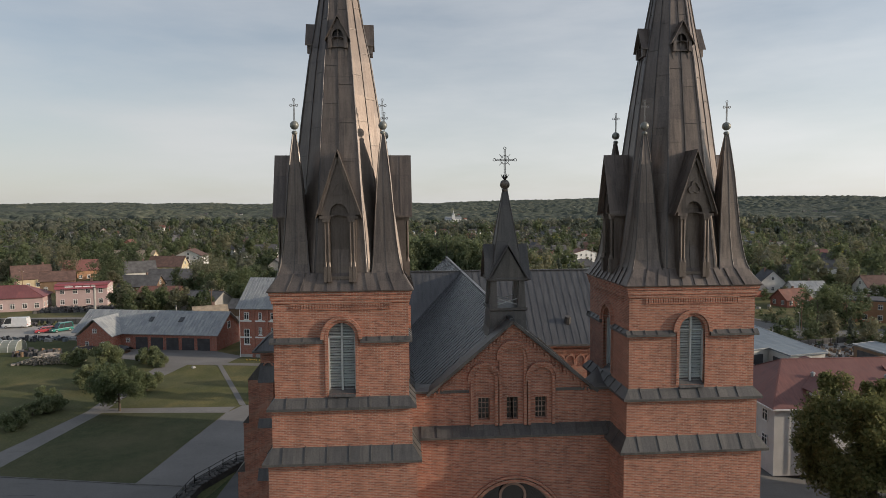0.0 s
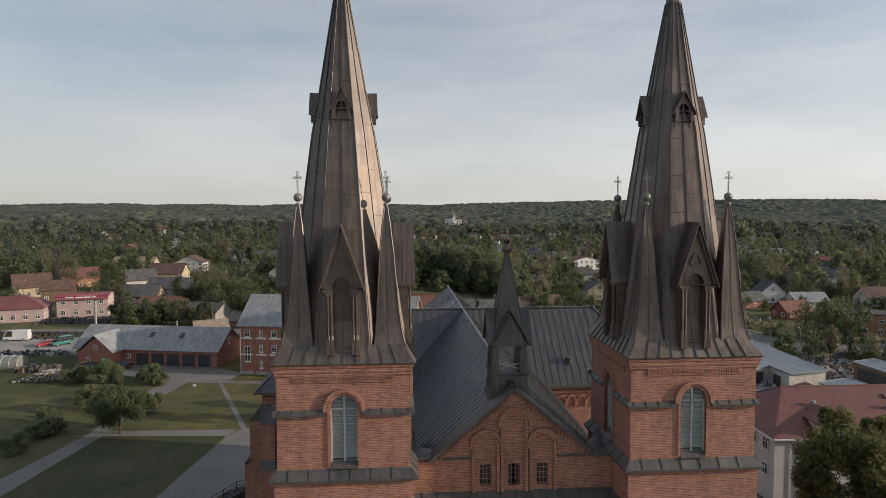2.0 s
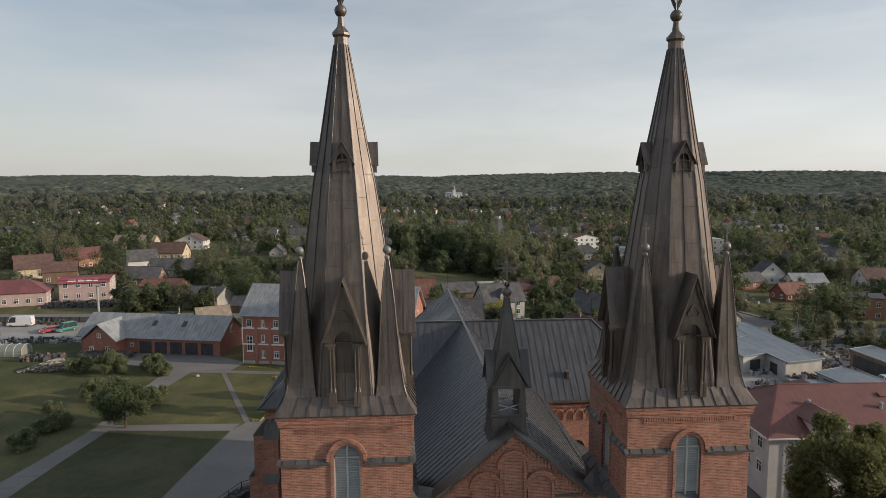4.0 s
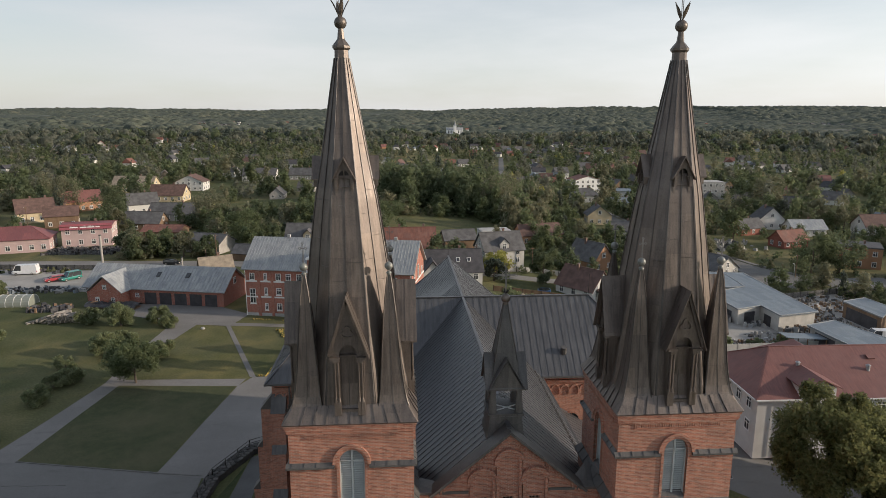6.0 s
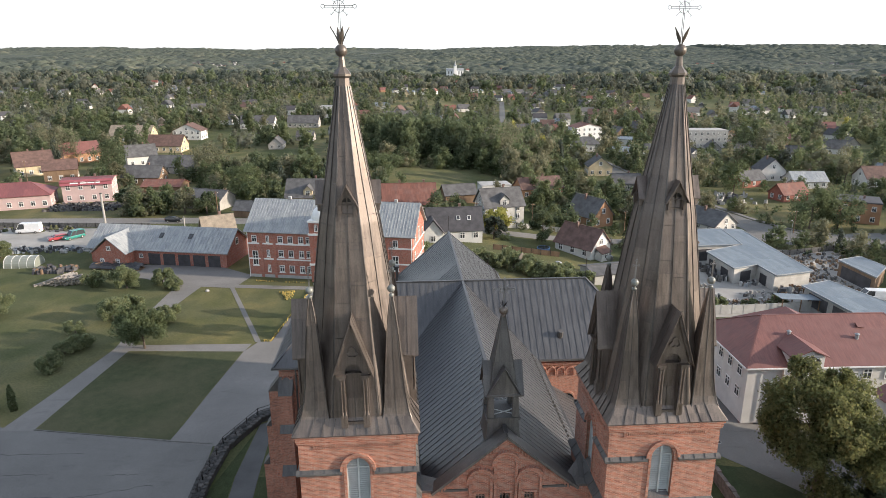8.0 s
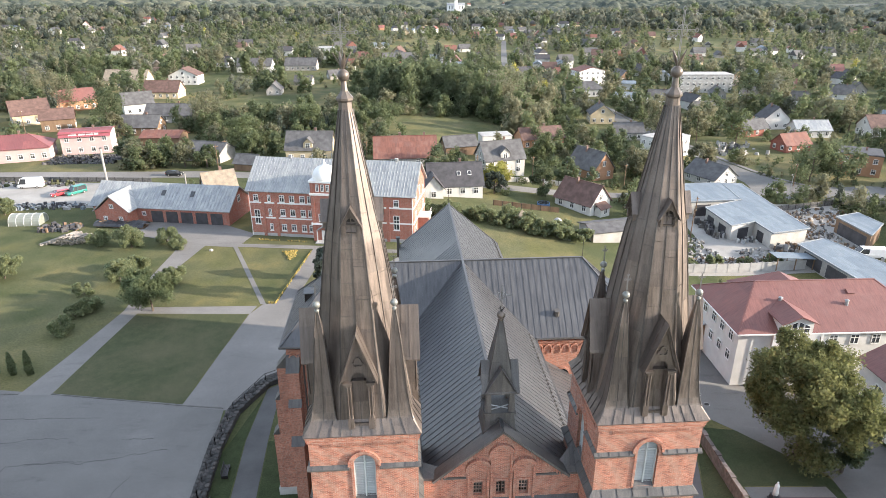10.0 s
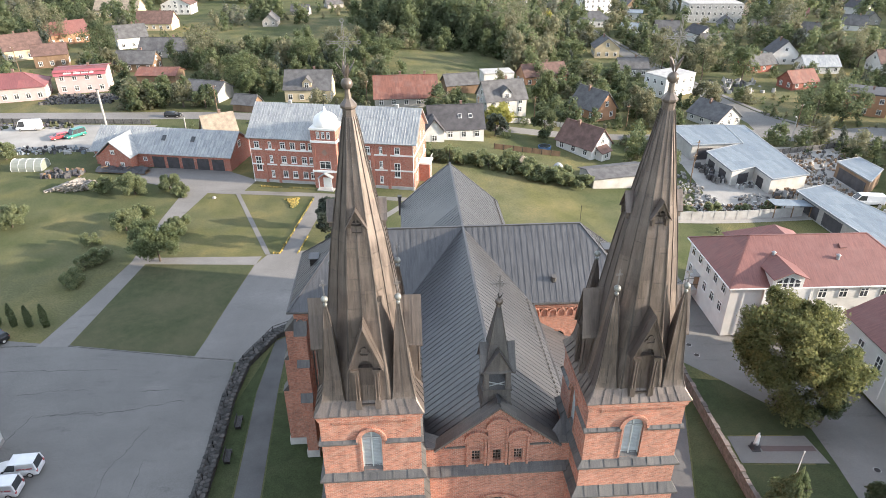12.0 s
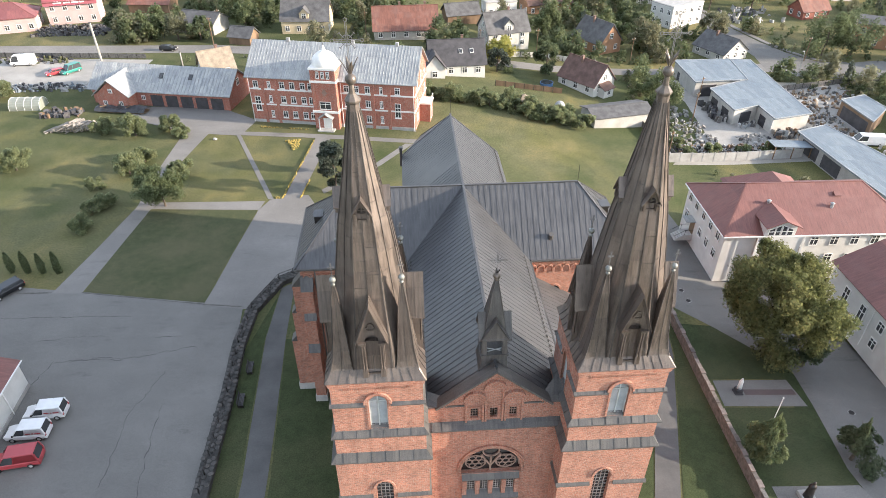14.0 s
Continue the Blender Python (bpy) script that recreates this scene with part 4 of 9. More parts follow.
for i in range(4):
    c = AX - 1.575 + i * 1.05
    w = Shape()
    w.add([(c - 0.3, 30.9, 9.85), (c + 0.3, 30.9, 9.85), (c + 0.3, 30.9, 11.0), (c - 0.3, 30.9, 11.0)], [(0, 1, 2, 3)], 1)
    sw_ = cpart(w, "small_window", [TRIM, LEADED], None, "small window with dark leaded glazing")
    for j in range(5):
        cpart(Shape().box(c - 0.3, 30.84, 9.85 + j * 0.28, c + 0.3, 30.88, 9.89 + j * 0.28), "glazing_bar", BARS, sw_)
    for j in range(4):
        cpart(Shape().box(c - 0.3 + j * 0.19, 30.836, 9.85, c - 0.26 + j * 0.19, 30.876, 11.01), "glazing_bar", BARS, sw_)
a = Shape()
a.add([(AX - 2.3, 30.35, 9.2), (AX + 2.3, 30.35, 9.2), (AX + 2.3, 30.95, 9.8), (AX - 2.3, 30.95, 9.8), (AX - 2.3, 30.35, 9.05), (AX + 2.3, 30.35, 9.05)], [(0, 1, 2, 3), (4, 5, 1, 0)])
cpart(a, "ledge", LEDGE, gable)

# ---- nave, transept and choir
EZ, RZ = 17.4, 23.0
HW = 6.3
s = Shape()
s.box(AX - 5.9, 33.5, 0, AX + 5.9, 75, 17.35)
s.box(AX - 16.8, 51.7, 0, AX + 16.8, 62.5, 17.35)
s.prism([(AX + 5.9, 75), (AX + 3.4, 80.2), (AX - 3.4, 80.2), (AX - 5.9, 75)][::-1], 0, 17.35)
nave = cpart(s, "nave_wall", BRICK)
# blind arcade under the transept eaves
for x0_, x1_ in ((AX + 6.4, AX + 16.6), (AX - 16.6, AX - 6.4)):
    fr_ = cpart(Shape().box(x0_, 51.45, 17.1, x1_, 51.7, 17.36), "eaves_cornice", BRICK, None)
    cpart(Shape().box(x0_, 51.5, 16.75, x1_, 51.7, 16.95), "string_course", BRICK, fr_)
    for i in range(12):
        c = x0_ + (i + 0.5) * (x1_ - x0_) / 12
        cpart(Shape().arch_ring(c, 16.05, 0.3, 0.32, 51.55, 51.7, 0.12, leg=0.45, n=8), "blind_arch", BRICK, fr_)


def slab(s, a, b, c, d, t=0.14):
    """A roof slope from four corners, counter-clockwise from outside."""
    n = (Vector(b) - Vector(a)).cross(Vector(d) - Vector(a)).normalized() * t
    lo = [Vector(p) - n for p in (a, b, c, d)]
    s.add([a, b, c, d] + lo, [(0, 1, 2, 3), (7, 6, 5, 4), (0, 4, 5, 1), (1, 5, 6, 2), (2, 6, 7, 3), (3, 7, 4, 0)])


def seams(parent, pairs, material, w=0.024, h=0.028):
    for p, q in pairs:
        cpart(Shape().bar(p, q, w, h), "seam", material, parent)


def lerp(a, b, t):
    return tuple(x + (y - x) * t for x, y in zip(a, b))


# nave slopes run into the transept's ridge at the crossing
cross_ = (AX, 57.1, RZ)
for sx in (-1, 1):
    s = Shape()
    e = AX + sx * HW
    pts = [(e, 31.75, EZ), (e, 51.3, EZ), cross_, (AX, 31.75, RZ)]
    pts = pts if sx > 0 else [pts[0], pts[3], pts[2], pts[1]]
    slab(s, *pts)
    ro = cpart(s, "nave_roof", ROOF, None, "grey standing-seam sheet-metal nave roof")
    pairs = []
    for i in range(1, 44):
        y = 31.75 + i * 0.58
        if y < 51.2:
            pairs.append(((e, y, EZ + 0.02), (AX + sx * 0.05, y, RZ + 0.01)))
        elif y < 56.9:
            t = (y - 51.3) / 5.8
            pairs.append(((e - sx * HW * t, y, EZ + (RZ - EZ) * t + 0.02), (AX + sx * 0.05, y, RZ + 0.01)))
    seams(ro, pairs, ROOF)
    cpart(Shape().bar((e + sx * 0.06, 31.75, EZ - 0.05), (e + sx * 0.06, 51.3, EZ - 0.05), 0.16, 0.14), "gutter", LEDGE, ro)
    # snow guard along the eave
    g = Shape()
    for i in range(34):
        y = 32.2 + i * 0.57
        g.box(e - sx * 0.62 - 0.05, y - 0.09, EZ + 0.42, e - sx * 0.62 + 0.05, y + 0.09, EZ + 0.72)
    cpart(g, "snow_guard", LEDGE, ro)
cpart(Shape().bar((AX, 31.5, RZ + 0.04), (AX, 75, RZ + 0.02), 0.22, 0.1), "ridge_cap", ROOF)
# transept
for sx in (-1, 1):
    s = Shape()
    rx, ex = AX + sx * 11.9, AX + sx * 17.2
    f = [(AX + sx * HW, 51.3, EZ), (ex, 51.3, EZ), (rx, 57.1, RZ), cross_]
    slab(s, *(f if sx > 0 else [f[1], f[0], f[3], f[2]]))
    f = [(ex, 62.9, EZ), (AX + sx * HW, 62.9, EZ), cross_, (rx, 57.1, RZ)]
    slab(s, *(f if sx > 0 else [f[1], f[0], f[3], f[2]]))
    f = [(ex, 51.3, EZ), (ex, 62.9, EZ), (rx, 57.1, RZ), (rx, 57.1, RZ - 0.01)]
    f = f[:3]
    f = f if sx > 0 else f[::-1]
    s.add(f + [(rx - sx * 1.0, 57.1, RZ - 1.2)], [(0, 1, 2)])
    ro = cpart(s, "transept_roof", ROOF, None, "grey standing-seam hipped transept roof")
    pairs = []
    for i in range(0, 28):
        x = AX + sx * (0.4 + i * 0.6)
        d = abs(x - AX)
        lo = 51.3 if d > HW else 51.3 + 5.8 * (1 - d / HW)
        zl = EZ if d > HW else EZ + (RZ - EZ) * (1 - d / HW)
        if d < 11.9:
            pairs += [((x, lo, zl + 0.02), (x, 57.05, RZ + 0.02)), ((x, 114.2 - lo, zl + 0.02), (x, 57.15, RZ + 0.02))]
        elif d < 17.1:
            t = (d - 11.9) / 5.3
            pairs += [((x, 51.3, EZ + 0.02), (x, 57.1 - 5.8 * t, RZ - (RZ - EZ) * t + 0.02)), ((x, 62.9, EZ + 0.02), (x, 57.1 + 5.8 * t, RZ - (RZ - EZ) * t + 0.02))]
    for i in range(-9, 10):
        y = 57.1 + i * 0.6
        t = 1 - abs(i * 0.6) / 5.8
        pairs.append(((ex, y, EZ + 0.02), (ex - sx * 5.3 * t, y, EZ + (RZ - EZ) * t + 0.02)))
    seams(ro, pairs, ROOF)
    cpart(Shape().bar((AX, 57.1, RZ + 0.05), (rx, 57.1, RZ + 0.05), 0.2, 0.1), "ridge_cap", ROOF, ro)
    for yy in (51.3, 62.9):
        cpart(Shape().bar((ex, yy, EZ + 0.05), (rx, 57.1, RZ + 0.05), 0.16, 0.08), "hip_cap", ROOF, ro)
    for yy in (51.2, 63.0):
        cpart(Shape().bar((AX + sx * HW, yy, EZ - 0.05), (ex + sx * 0.1, yy, EZ - 0.05), 0.16, 0.14), "gutter", LEDGE, ro)
    cpart(Shape().bar((ex + sx * 0.06, 51.2, EZ - 0.05), (ex + sx * 0.06, 63.0, EZ - 0.05), 0.16, 0.14), "gutter", LEDGE, ro)
    # roof hatch
    h = Shape(Matrix.Translation((AX + sx * 8.6, 53.0, EZ + 1.75)) @ pose(0, 0, 0, 0, 0, 0))
    h.tube((0, 0, -0.4), (0, -0.25, 0.35), 0.3, 0.26, 10)
    cpart(h, "roof_vent", LEDGE, ro)
    # small flat-roofed vent on the hip, three-cornered cheeks coloured dark for their shade
    rise_ = (RZ - EZ) / 5.3
    fx, bk, zt = ex - sx * 1.75, ex - sx * (1.75 + 0.95 / rise_), EZ + 1.75 * rise_ + 0.95
    v = Shape()
    v.add([(fx, 56.5, zt - 0.95), (fx, 57.7, zt - 0.95), (fx, 57.7, zt), (fx, 56.5, zt), (bk, 56.5, zt), (bk, 57.7, zt)], [(0, 1, 2, 3), (0, 3, 4), (1, 5, 2)])
    vent_ = cpart(v, "roof_vent", IRON, ro, "louvred roof vent with cheeks darkened for their shade")
    cpart(Shape().box(min(fx + sx * 0.12, bk), 56.4, zt, max(fx + sx * 0.12, bk), 57.8, zt + 0.07), "vent_cover", ROOF, vent_)
# choir with its polygonal end
s = Shape()
apex = (AX, 75, RZ - 0.15)
eave = [(AX + HW, 62.9, EZ), (AX + HW, 75.0, EZ), (AX + 3.7, 80.6, EZ), (AX - 3.7, 80.6, EZ), (AX - HW, 75.0, EZ), (AX - HW, 62.9, EZ)]
slab(s, eave[0], eave[1], apex, cross_)
slab(s, eave[4], eave[5], cross_, apex)
for a, b in zip(eave[1:4], eave[2:5]):
    s.add([a, b, apex], [(0, 1, 2)])
ro = cpart(s, "choir_roof", ROOF, None, "grey standing-seam choir roof with polygonal end")
pairs = []
for i in range(1, 33):
    y = 57.1 + i * 0.58
    for sx in (-1, 1):
        if y < 62.9:
            t = (y - 57.1) / 5.8
            pairs.append(((AX + sx * HW * t, y, RZ - (RZ - EZ) * t + 0.02), (AX + sx * 0.05, y, RZ)))
        elif y < 75:
            pairs.append(((AX + sx * HW, y, EZ + 0.02), (AX + sx * 0.05, y, RZ - 0.1)))
seams(ro, pairs, ROOF)
for a in eave[1:5]:
    cpart(Shape().bar((a[0], a[1], a[2] + 0.03), (apex[0], apex[1], apex[2] + 0.03), 0.16, 0.08), "hip_cap", ROOF, ro)
g = Shape()
for i in range(20):
    y = 63.3 + i * 0.6
    g.box(AX + HW - 0.62, y - 0.09, EZ + 0.42, AX + HW - 0.5, y + 0.09, EZ + 0.72)
cpart(g, "snow_guard", LEDGE, ro)
cpart(Shape().bar((AX, 75, RZ - 0.2), (AX, 75, RZ + 1.9), 0.05), "lightning_rod", IRON, ro)
cpart(Shape().bar((AX + 11.9, 57.1, RZ), (AX + 11.9, 57.1, RZ + 2.0), 0.04), "lightning_rod", IRON, ro)
cpart(Shape().box(AX - HW - 0.25, 74.3, EZ - 1.2, AX - HW + 0.1, 74.7, EZ + 1.3).box(AX - HW - 0.33, 74.2, EZ + 1.3, AX - HW + 0.18, 74.8, EZ + 1.45), "chimney", LEDGE, ro)
# aisles
for sx in (-1, 1):
    s = Shape()
    i_, o_ = AX + sx * 5.9, AX + sx * 11.2
    f = [(o_, 35.6, 12.4), (o_, 51.7, 12.4), (i_, 51.7, 15.7), (i_, 35.6, 15.7)]
    slab(s, *(f if sx > 0 else [f[0], f[3], f[2], f[1]]))
    ro = cpart(s, "aisle_roof", ROOF)
    seams(ro, [((o_, 36 + i * 0.6, 12.42), (i_, 36 + i * 0.6, 15.72)) for i in range(26)], ROOF)
    s = Shape()
    s.box(min(i_, o_ - sx * 0.3), 35.4, 0, max(i_, o_ - sx * 0.3), 51.7, 12.3)
    cpart(s, "aisle_wall", BRICK)
    # metal crickets between gable roof and tower
    s = Shape()
    b_ = AX + sx * 5.3
    back_, rise_ = (33.0, 19.55) if sx < 0 else (33.9, 20.0)
    f = [(AX + sx * 4.0, 31.34, 19.52), (b_, 31.34, 19.52), (b_, back_, rise_), (AX + sx * 3.85, 32.2, 19.62)]
    slab(s, *(f if sx > 0 else f[::-1]), 0.1)
    cpart(s, "valley_cricket", LEDGE)
# coping of the gable, over a toothed brick edge
for sx in (-1, 1):
    teeth = Shape()
    for i in range(2, 22):
        x = i * 0.185
        z = 22.74 - x * 0.84
        teeth.add([(AX + sx * (x + dx_), y_, z + dz_) for y_ in (GY - 0.09, GY) for dx_, dz_ in ((-0.05, -0.2), (0.05, -0.284), (0.05, -0.03), (-0.05, 0.05))],
                  [(0, 1, 2, 3), (4, 5, 1, 0), (5, 6, 2, 1), (7, 4, 0, 3)] if sx > 0 else [(3, 2, 1, 0), (0, 1, 5, 4), (1, 2, 6, 5), (3, 0, 4, 7)])
    cpart(teeth, "toothed_edge", BRICK, gable)
    c = Shape()
    c.bar((AX, GY + 0.25, 22.98), (AX + sx * 4.3, GY + 0.25, 22.98 - 4.3 * 0.84), 1.0, 0.14)
    cpart(c, "gable_coping", LEDGE, gable)
# buttresses of the transepts
for cxx, cyy, ox, oy in ((AX - 16.8, 52.2, -1, 0), (AX - 16.2, 51.7, 0, -1), (AX + 16.8, 52.2, 1, 0), (AX + 16.2, 51.7, 0, -1), (AX - 16.8, 62.0, -1, 0), (AX + 16.8, 62.0, 1, 0), (AX - 16.8, 57.1, -1, 0)):
    s = Shape()
    for out, z0, z1 in ((2.0, 0, 7.5), (1.45, 7.5, 11.5), (1.0, 11.5, 15.0)):
        if ox:
            s.box(min(cxx, cxx + ox * out), cyy - 0.55, z0, max(cxx, cxx + ox * out), cyy + 0.55, z1)
        else:
            s.box(cxx - 0.55, cyy - out, z0, cxx + 0.55, cyy, z1)
    bt = cpart(s, "buttress", BRICK, nave)
    for out, inn, z in ((2.06, 1.42, 7.5), (1.5, 0.98, 11.5), (1.06, 0.0, 15.0)):
        s = Shape()
        hgt = (out - inn) * 1.25
        if ox:
            p = [(cxx + ox * out, cyy - 0.62, z), (cxx + ox * out, cyy + 0.62, z), (cxx + ox * inn, cyy + 0.62, z + hgt), (cxx + ox * inn, cyy - 0.62, z + hgt)]
            low = [(cxx + ox * inn, cyy - 0.62, z), (cxx + ox * inn, cyy + 0.62, z)]
        else:
            p = [(cxx + 0.62, cyy + oy * out, z), (cxx - 0.62, cyy + oy * out, z), (cxx - 0.62, cyy + oy * inn, z + hgt), (cxx + 0.62, cyy + oy * inn, z + hgt)]
            low = [(cxx + 0.62, cyy + oy * inn, z), (cxx - 0.62, cyy + oy * inn, z)]
        s.add(p + low, [(0, 1, 2, 3), (0, 3, 4), (1, 5, 2), (0, 4, 5, 1)])
        cpart(s, "buttress_cap", LEDGE, bt)
    s = Shape()
    o2 = 2.12
    if ox:
        s.box(min(cxx, cxx + ox * o2), cyy - 0.66, 0, max(cxx, cxx + ox * o2), cyy + 0.66, 0.9)
    else:
        s.box(cxx - 0.66, cyy - o2, 0, cxx + 0.66, cyy, 0.9)
    cpart(s, "plinth", CONCRETE, bt)
# side windows of transept fronts
for sx in (-1, 1):
    for dx in (9.2, 13.6):
        c = AX + sx * dx
        w = Shape()
        pts = arch_line(c, 13.0, 0.75, 0.85)
        w.add([(c + 0.75, 51.66, 5.5)] + [(x, 51.66, z) for x, z in pts] + [(c - 0.75, 51.66, 5.5)], [tuple(reversed(range(len(pts) + 2)))], 1)
        w.arch_ring(c, 13.0, 0.7, 0.8, 51.55, 51.7, 0.16, leg=7.5)
        w.box(c - 0.04, 51.6, 5.5, c + 0.04, 51.65, 13.8)
        cpart(w, "arched_window", [BRICK, LEADED], nave)
# downpipes
for x, y in ((AX - 15.3, 51.55), (AX + 15.3, 51.55)):
    cpart(Shape().tube((x, y, 0), (x, y, 17.2), 0.08, 0.08), "downpipe", LEDGE, nave)

# ---- ridge turret
BX, BY = 5.55, 33.25
b0 = Matrix.Translation((BX, BY, 0))
s = Shape(b0)
sq = lambda h, z, hy=None: [(-h, -(hy or h), z), (h, -(hy or h), z), (h, hy or h, z), (-h, hy or h, z)]
s.loft([sq(1.15, 21.75), sq(0.98, 22.4), sq(0.9, 23.3), sq(1.0, 23.36), sq(1.0, 23.5)])
s.bar((-0.95, -0.95, 22.2), (0, -0.93, 23.2), 0.06, 0.06)
s.bar((0.95, -0.95, 22.2), (0, -0.93, 23.2), 0.06, 0.06)
tur = cpart(s, "ridge_turret", LEDGE, None, "open ridge turret clad in dark sheet metal")
for sx in (-1, 1):
    for sy in (-1, 1):
        cpart(Shape(b0).loft([[(sx * 0.73 + p[0] * 0.2, sy * 0.73 + p[1] * 0.2, 23.5) for p in ((-1, -1), (1, -1), (1, 1), (-1, 1))],
                              [(sx * 0.72 + p[0] * 0.14, sy * 0.72 + p[1] * 0.14, 24.95) for p in ((-1, -1), (1, -1), (1, 1), (-1, 1))]]), "post", LEDGE, tur)
for sy in (-0.73, 0.73):
    cpart(Shape(b0).bar((-0.6, sy, 23.6), (0.6, sy, 23.95), 0.05), "brace", ZINC, tur, "pale metal brace")
    cpart(Shape(b0).bar((0.6, sy + 0.05, 23.6), (-0.6, sy + 0.05, 23.95), 0.05), "brace", ZINC, tur, "pale metal brace")
s = Shape(b0)
s.loft([sq(0.95, 24.86), sq(1.06, 24.9), sq(1.06, 25.0), sq(0.78, 25.4), sq(0.62, 26.4), sq(0.1, 29.55)])
tsp = cpart(s, "turret_spire", LEDGE, tur)
for q in range(4):
    s = Shape(b0 @ pose(0, 0, 0, 0, 0, 90 * q))
    s.add([(-0.86, -1.03, 25.0), (0.86, -1.03, 25.0), (0, -1.03, 26.55)], [(0, 1, 2)])
    for sx in (-1, 1):
        a, b = (0, -1.16, 26.75), (sx * 1.02, -1.16, 24.98)
        c, d = (sx * 1.02, -0.55, 24.98), (0, -0.4, 26.7)
        pts = [a, b, c, d] + [(p[0], p[1], p[2] - 0.07) for p in (a, b, c, d)]
        fs = [(0, 1, 2, 3), (7, 6, 5, 4), (0, 4, 5, 1), (1, 5, 6, 2)]
        cpart(Shape(s.m).add(pts, fs if sx < 0 else [tuple(reversed(f)) for f in fs]), "gablet_roof", LEDGE, tsp)
    cpart(s, "gablet", LEDGE, tsp)
    cpart(Shape(s.m).bar((-0.62, -0.62, 26.4), (-0.1, -0.1, 29.5), 0.05), "hip_cap", LEDGE, tsp)
cpart(Shape(b0).ball((0, 0, 29.82), 0.26, 14).ngon(0, 0, [(0.1, 29.4), (0.16, 29.55), (0.08, 29.66)], 8), "ball", BALL, tur, smooth=True)
for k in range(4):
    g = Shape(b0 @ pose(0, 0, 0, 0, 0, 90 * k + 15))
    for o in (0, 0.02):
        g.add([(0.02, -0.02, 30.05 + o), (0.02, 0.02, 30.05 + o), (0.13, 0.06, 30.18 + o), (0.24, 0.0, 30.36 + o), (0.13, -0.06, 30.18 + o)], [(0, 1, 2, 3, 4) if o else (4, 3, 2, 1, 0)])
    cpart(g, "petal", IRON, tur)
g = Shape(b0)
for x in (-0.03, 0.03):
    g.bar((x, 0, 30.0), (x, 0, 31.65), 0.03)
for z in (31.07, 31.13):
    g.bar((-0.5, 0, z), (0.5, 0, z), 0.03)
ring_bars(g, 0, 31.1, 0.22, 0.22, 0, 14, 0.03)
for x, z in ((-0.55, 31.1), (0.55, 31.1), (0, 31.7)):
    ring_bars(g, x, z, 0.07, 0.07, 0, 8, 0.03)
for i in range(4):
    p = math.pi / 4 + i * math.pi / 2
    g.bar((0.12 * math.cos(p), 0, 31.1 + 0.12 * math.sin(p)), (0.4 * math.cos(p), 0, 31.1 + 0.4 * math.sin(p)), 0.028)
cpart(g, "cross", CROSSIRON, tur, "wrought-iron cross with a ring and rays")


# ---------------------------------------------------------------- roads, paths and lawns round the church
# unseen pale ground, added to bounce light up to the spires
patch("church_square", [(-14.6, -60), (20.8, -60), (-14.6, 8), (20.8, 8), (-14.6, 26), (20.8, 26)], plain("pale_bounce_paving", (0.36, 0.335, 0.305), 0.9, 0, 0.12, 0.3, 4.0, bumps=0.3), 0.06, 6, "unseen pale paving added before the church to bounce light", "paving")
patch("car_park", [(-130, 0), (-21.6, 0), (-110, 20), (-21.6, 20), (-90, 40), (-21.8, 40), (-70, 60), (-22.2, 60), (-56, 73.2), (-22.6, 66.8)], ASPHALT, 0.03, 8, "worn grey asphalt car park with cracks", "car park")
patch("path", [(-49.3, 71.2), (-45.2, 70.9), (-47.0, 82.0), (-43.8, 82.0), (-44.9, 93.5), (-42.4, 92.6), (-45.2, 107.0), (-42.4, 106.0), (-44.6, 122.6), (-39.6, 121.0)], PATHGREY, 0.035, 4, "grey paved path across the lawns", "path")
patch("path", [(-42.6, 92.5), (-42.6, 94.6), (-24.6, 91.1), (-24.0, 93.8)], PATHGREY, 0.04, 4, "grey paved cross path beside the lawn", "path")
patch("path", [(-28.0, 67.3), (-21.7, 66.0), (-27.4, 71.0), (-18.8, 71.4), (-26.4, 79.0), (-14.5, 76.0), (-24.7, 91.0), (-14.5, 90.0), (-23.2, 94.3), (-17.0, 95.4)], PATHGREY, 0.045, 4, "pale paved forecourt beside the church", "path")
patch("path", [(-34.3, 121.0), (-33.2, 120.4), (-23.6, 94.4), (-22.7, 94.4)], PATHGREY, 0.04, 4, "narrow paved path between lawns", "path")
patch("path", [(-21.1, 94.2), (-18.4, 94.0), (-17.9, 117.6), (-15.0, 117.0)], PATHGREY, 0.04, 4, "straight paved path to the school door", "path")
patch("path", [(-33.4, 121.6), (-32.8, 119.8), (-18.0, 119.4), (-18.0, 117.6), (-2.1, 116.3), (-2.1, 114.6), (6, 115.4), (6, 113.8)], PATHGREY, 0.035, 4, "grey paved path along the school front", "path")
patch("path", [(-14.9, 97.0), (-14.4, 95.6), (-5.4, 106.6), (-4.8, 105.2), (-0.2, 113.9), (1.4, 113.9)], PATHGREY, 0.05, 4, "narrow paved path behind the church", "path")
patch("forecourt", [(-60, 130.4), (-58, 136), (-44.8, 122.3), (-40, 134), (-38.6, 120.6), (-31.0, 127), (-33.0, 119.6), (-31.2, 126)], PATHGREY, 0.05, 4, "grey forecourt before the garages", "forecourt")
patch("path", [(-17.6, 20), (-14.9, 20), (-17.7, 40.0), (-15.2, 40.0), (-18.0, 46.0), (-15.4, 46.0), (-18.6, 60.2), (-16.1, 60.1), (-18.0, 70.3), (-16.3, 71.5)], DARKPATH, 0.04, 4, "dark asphalt footpath beside the church", "path")
patch("path", [(21.0, 10), (23.6, 10), (23.0, 35.7), (25.6, 35.6), (26.6, 46), (29.2, 46), (30.4, 56), (32.6, 56), (31.8, 62), (33.9, 62)], DARKPATH, 0.05, 5, "dark asphalt footpath beside the church", "path")
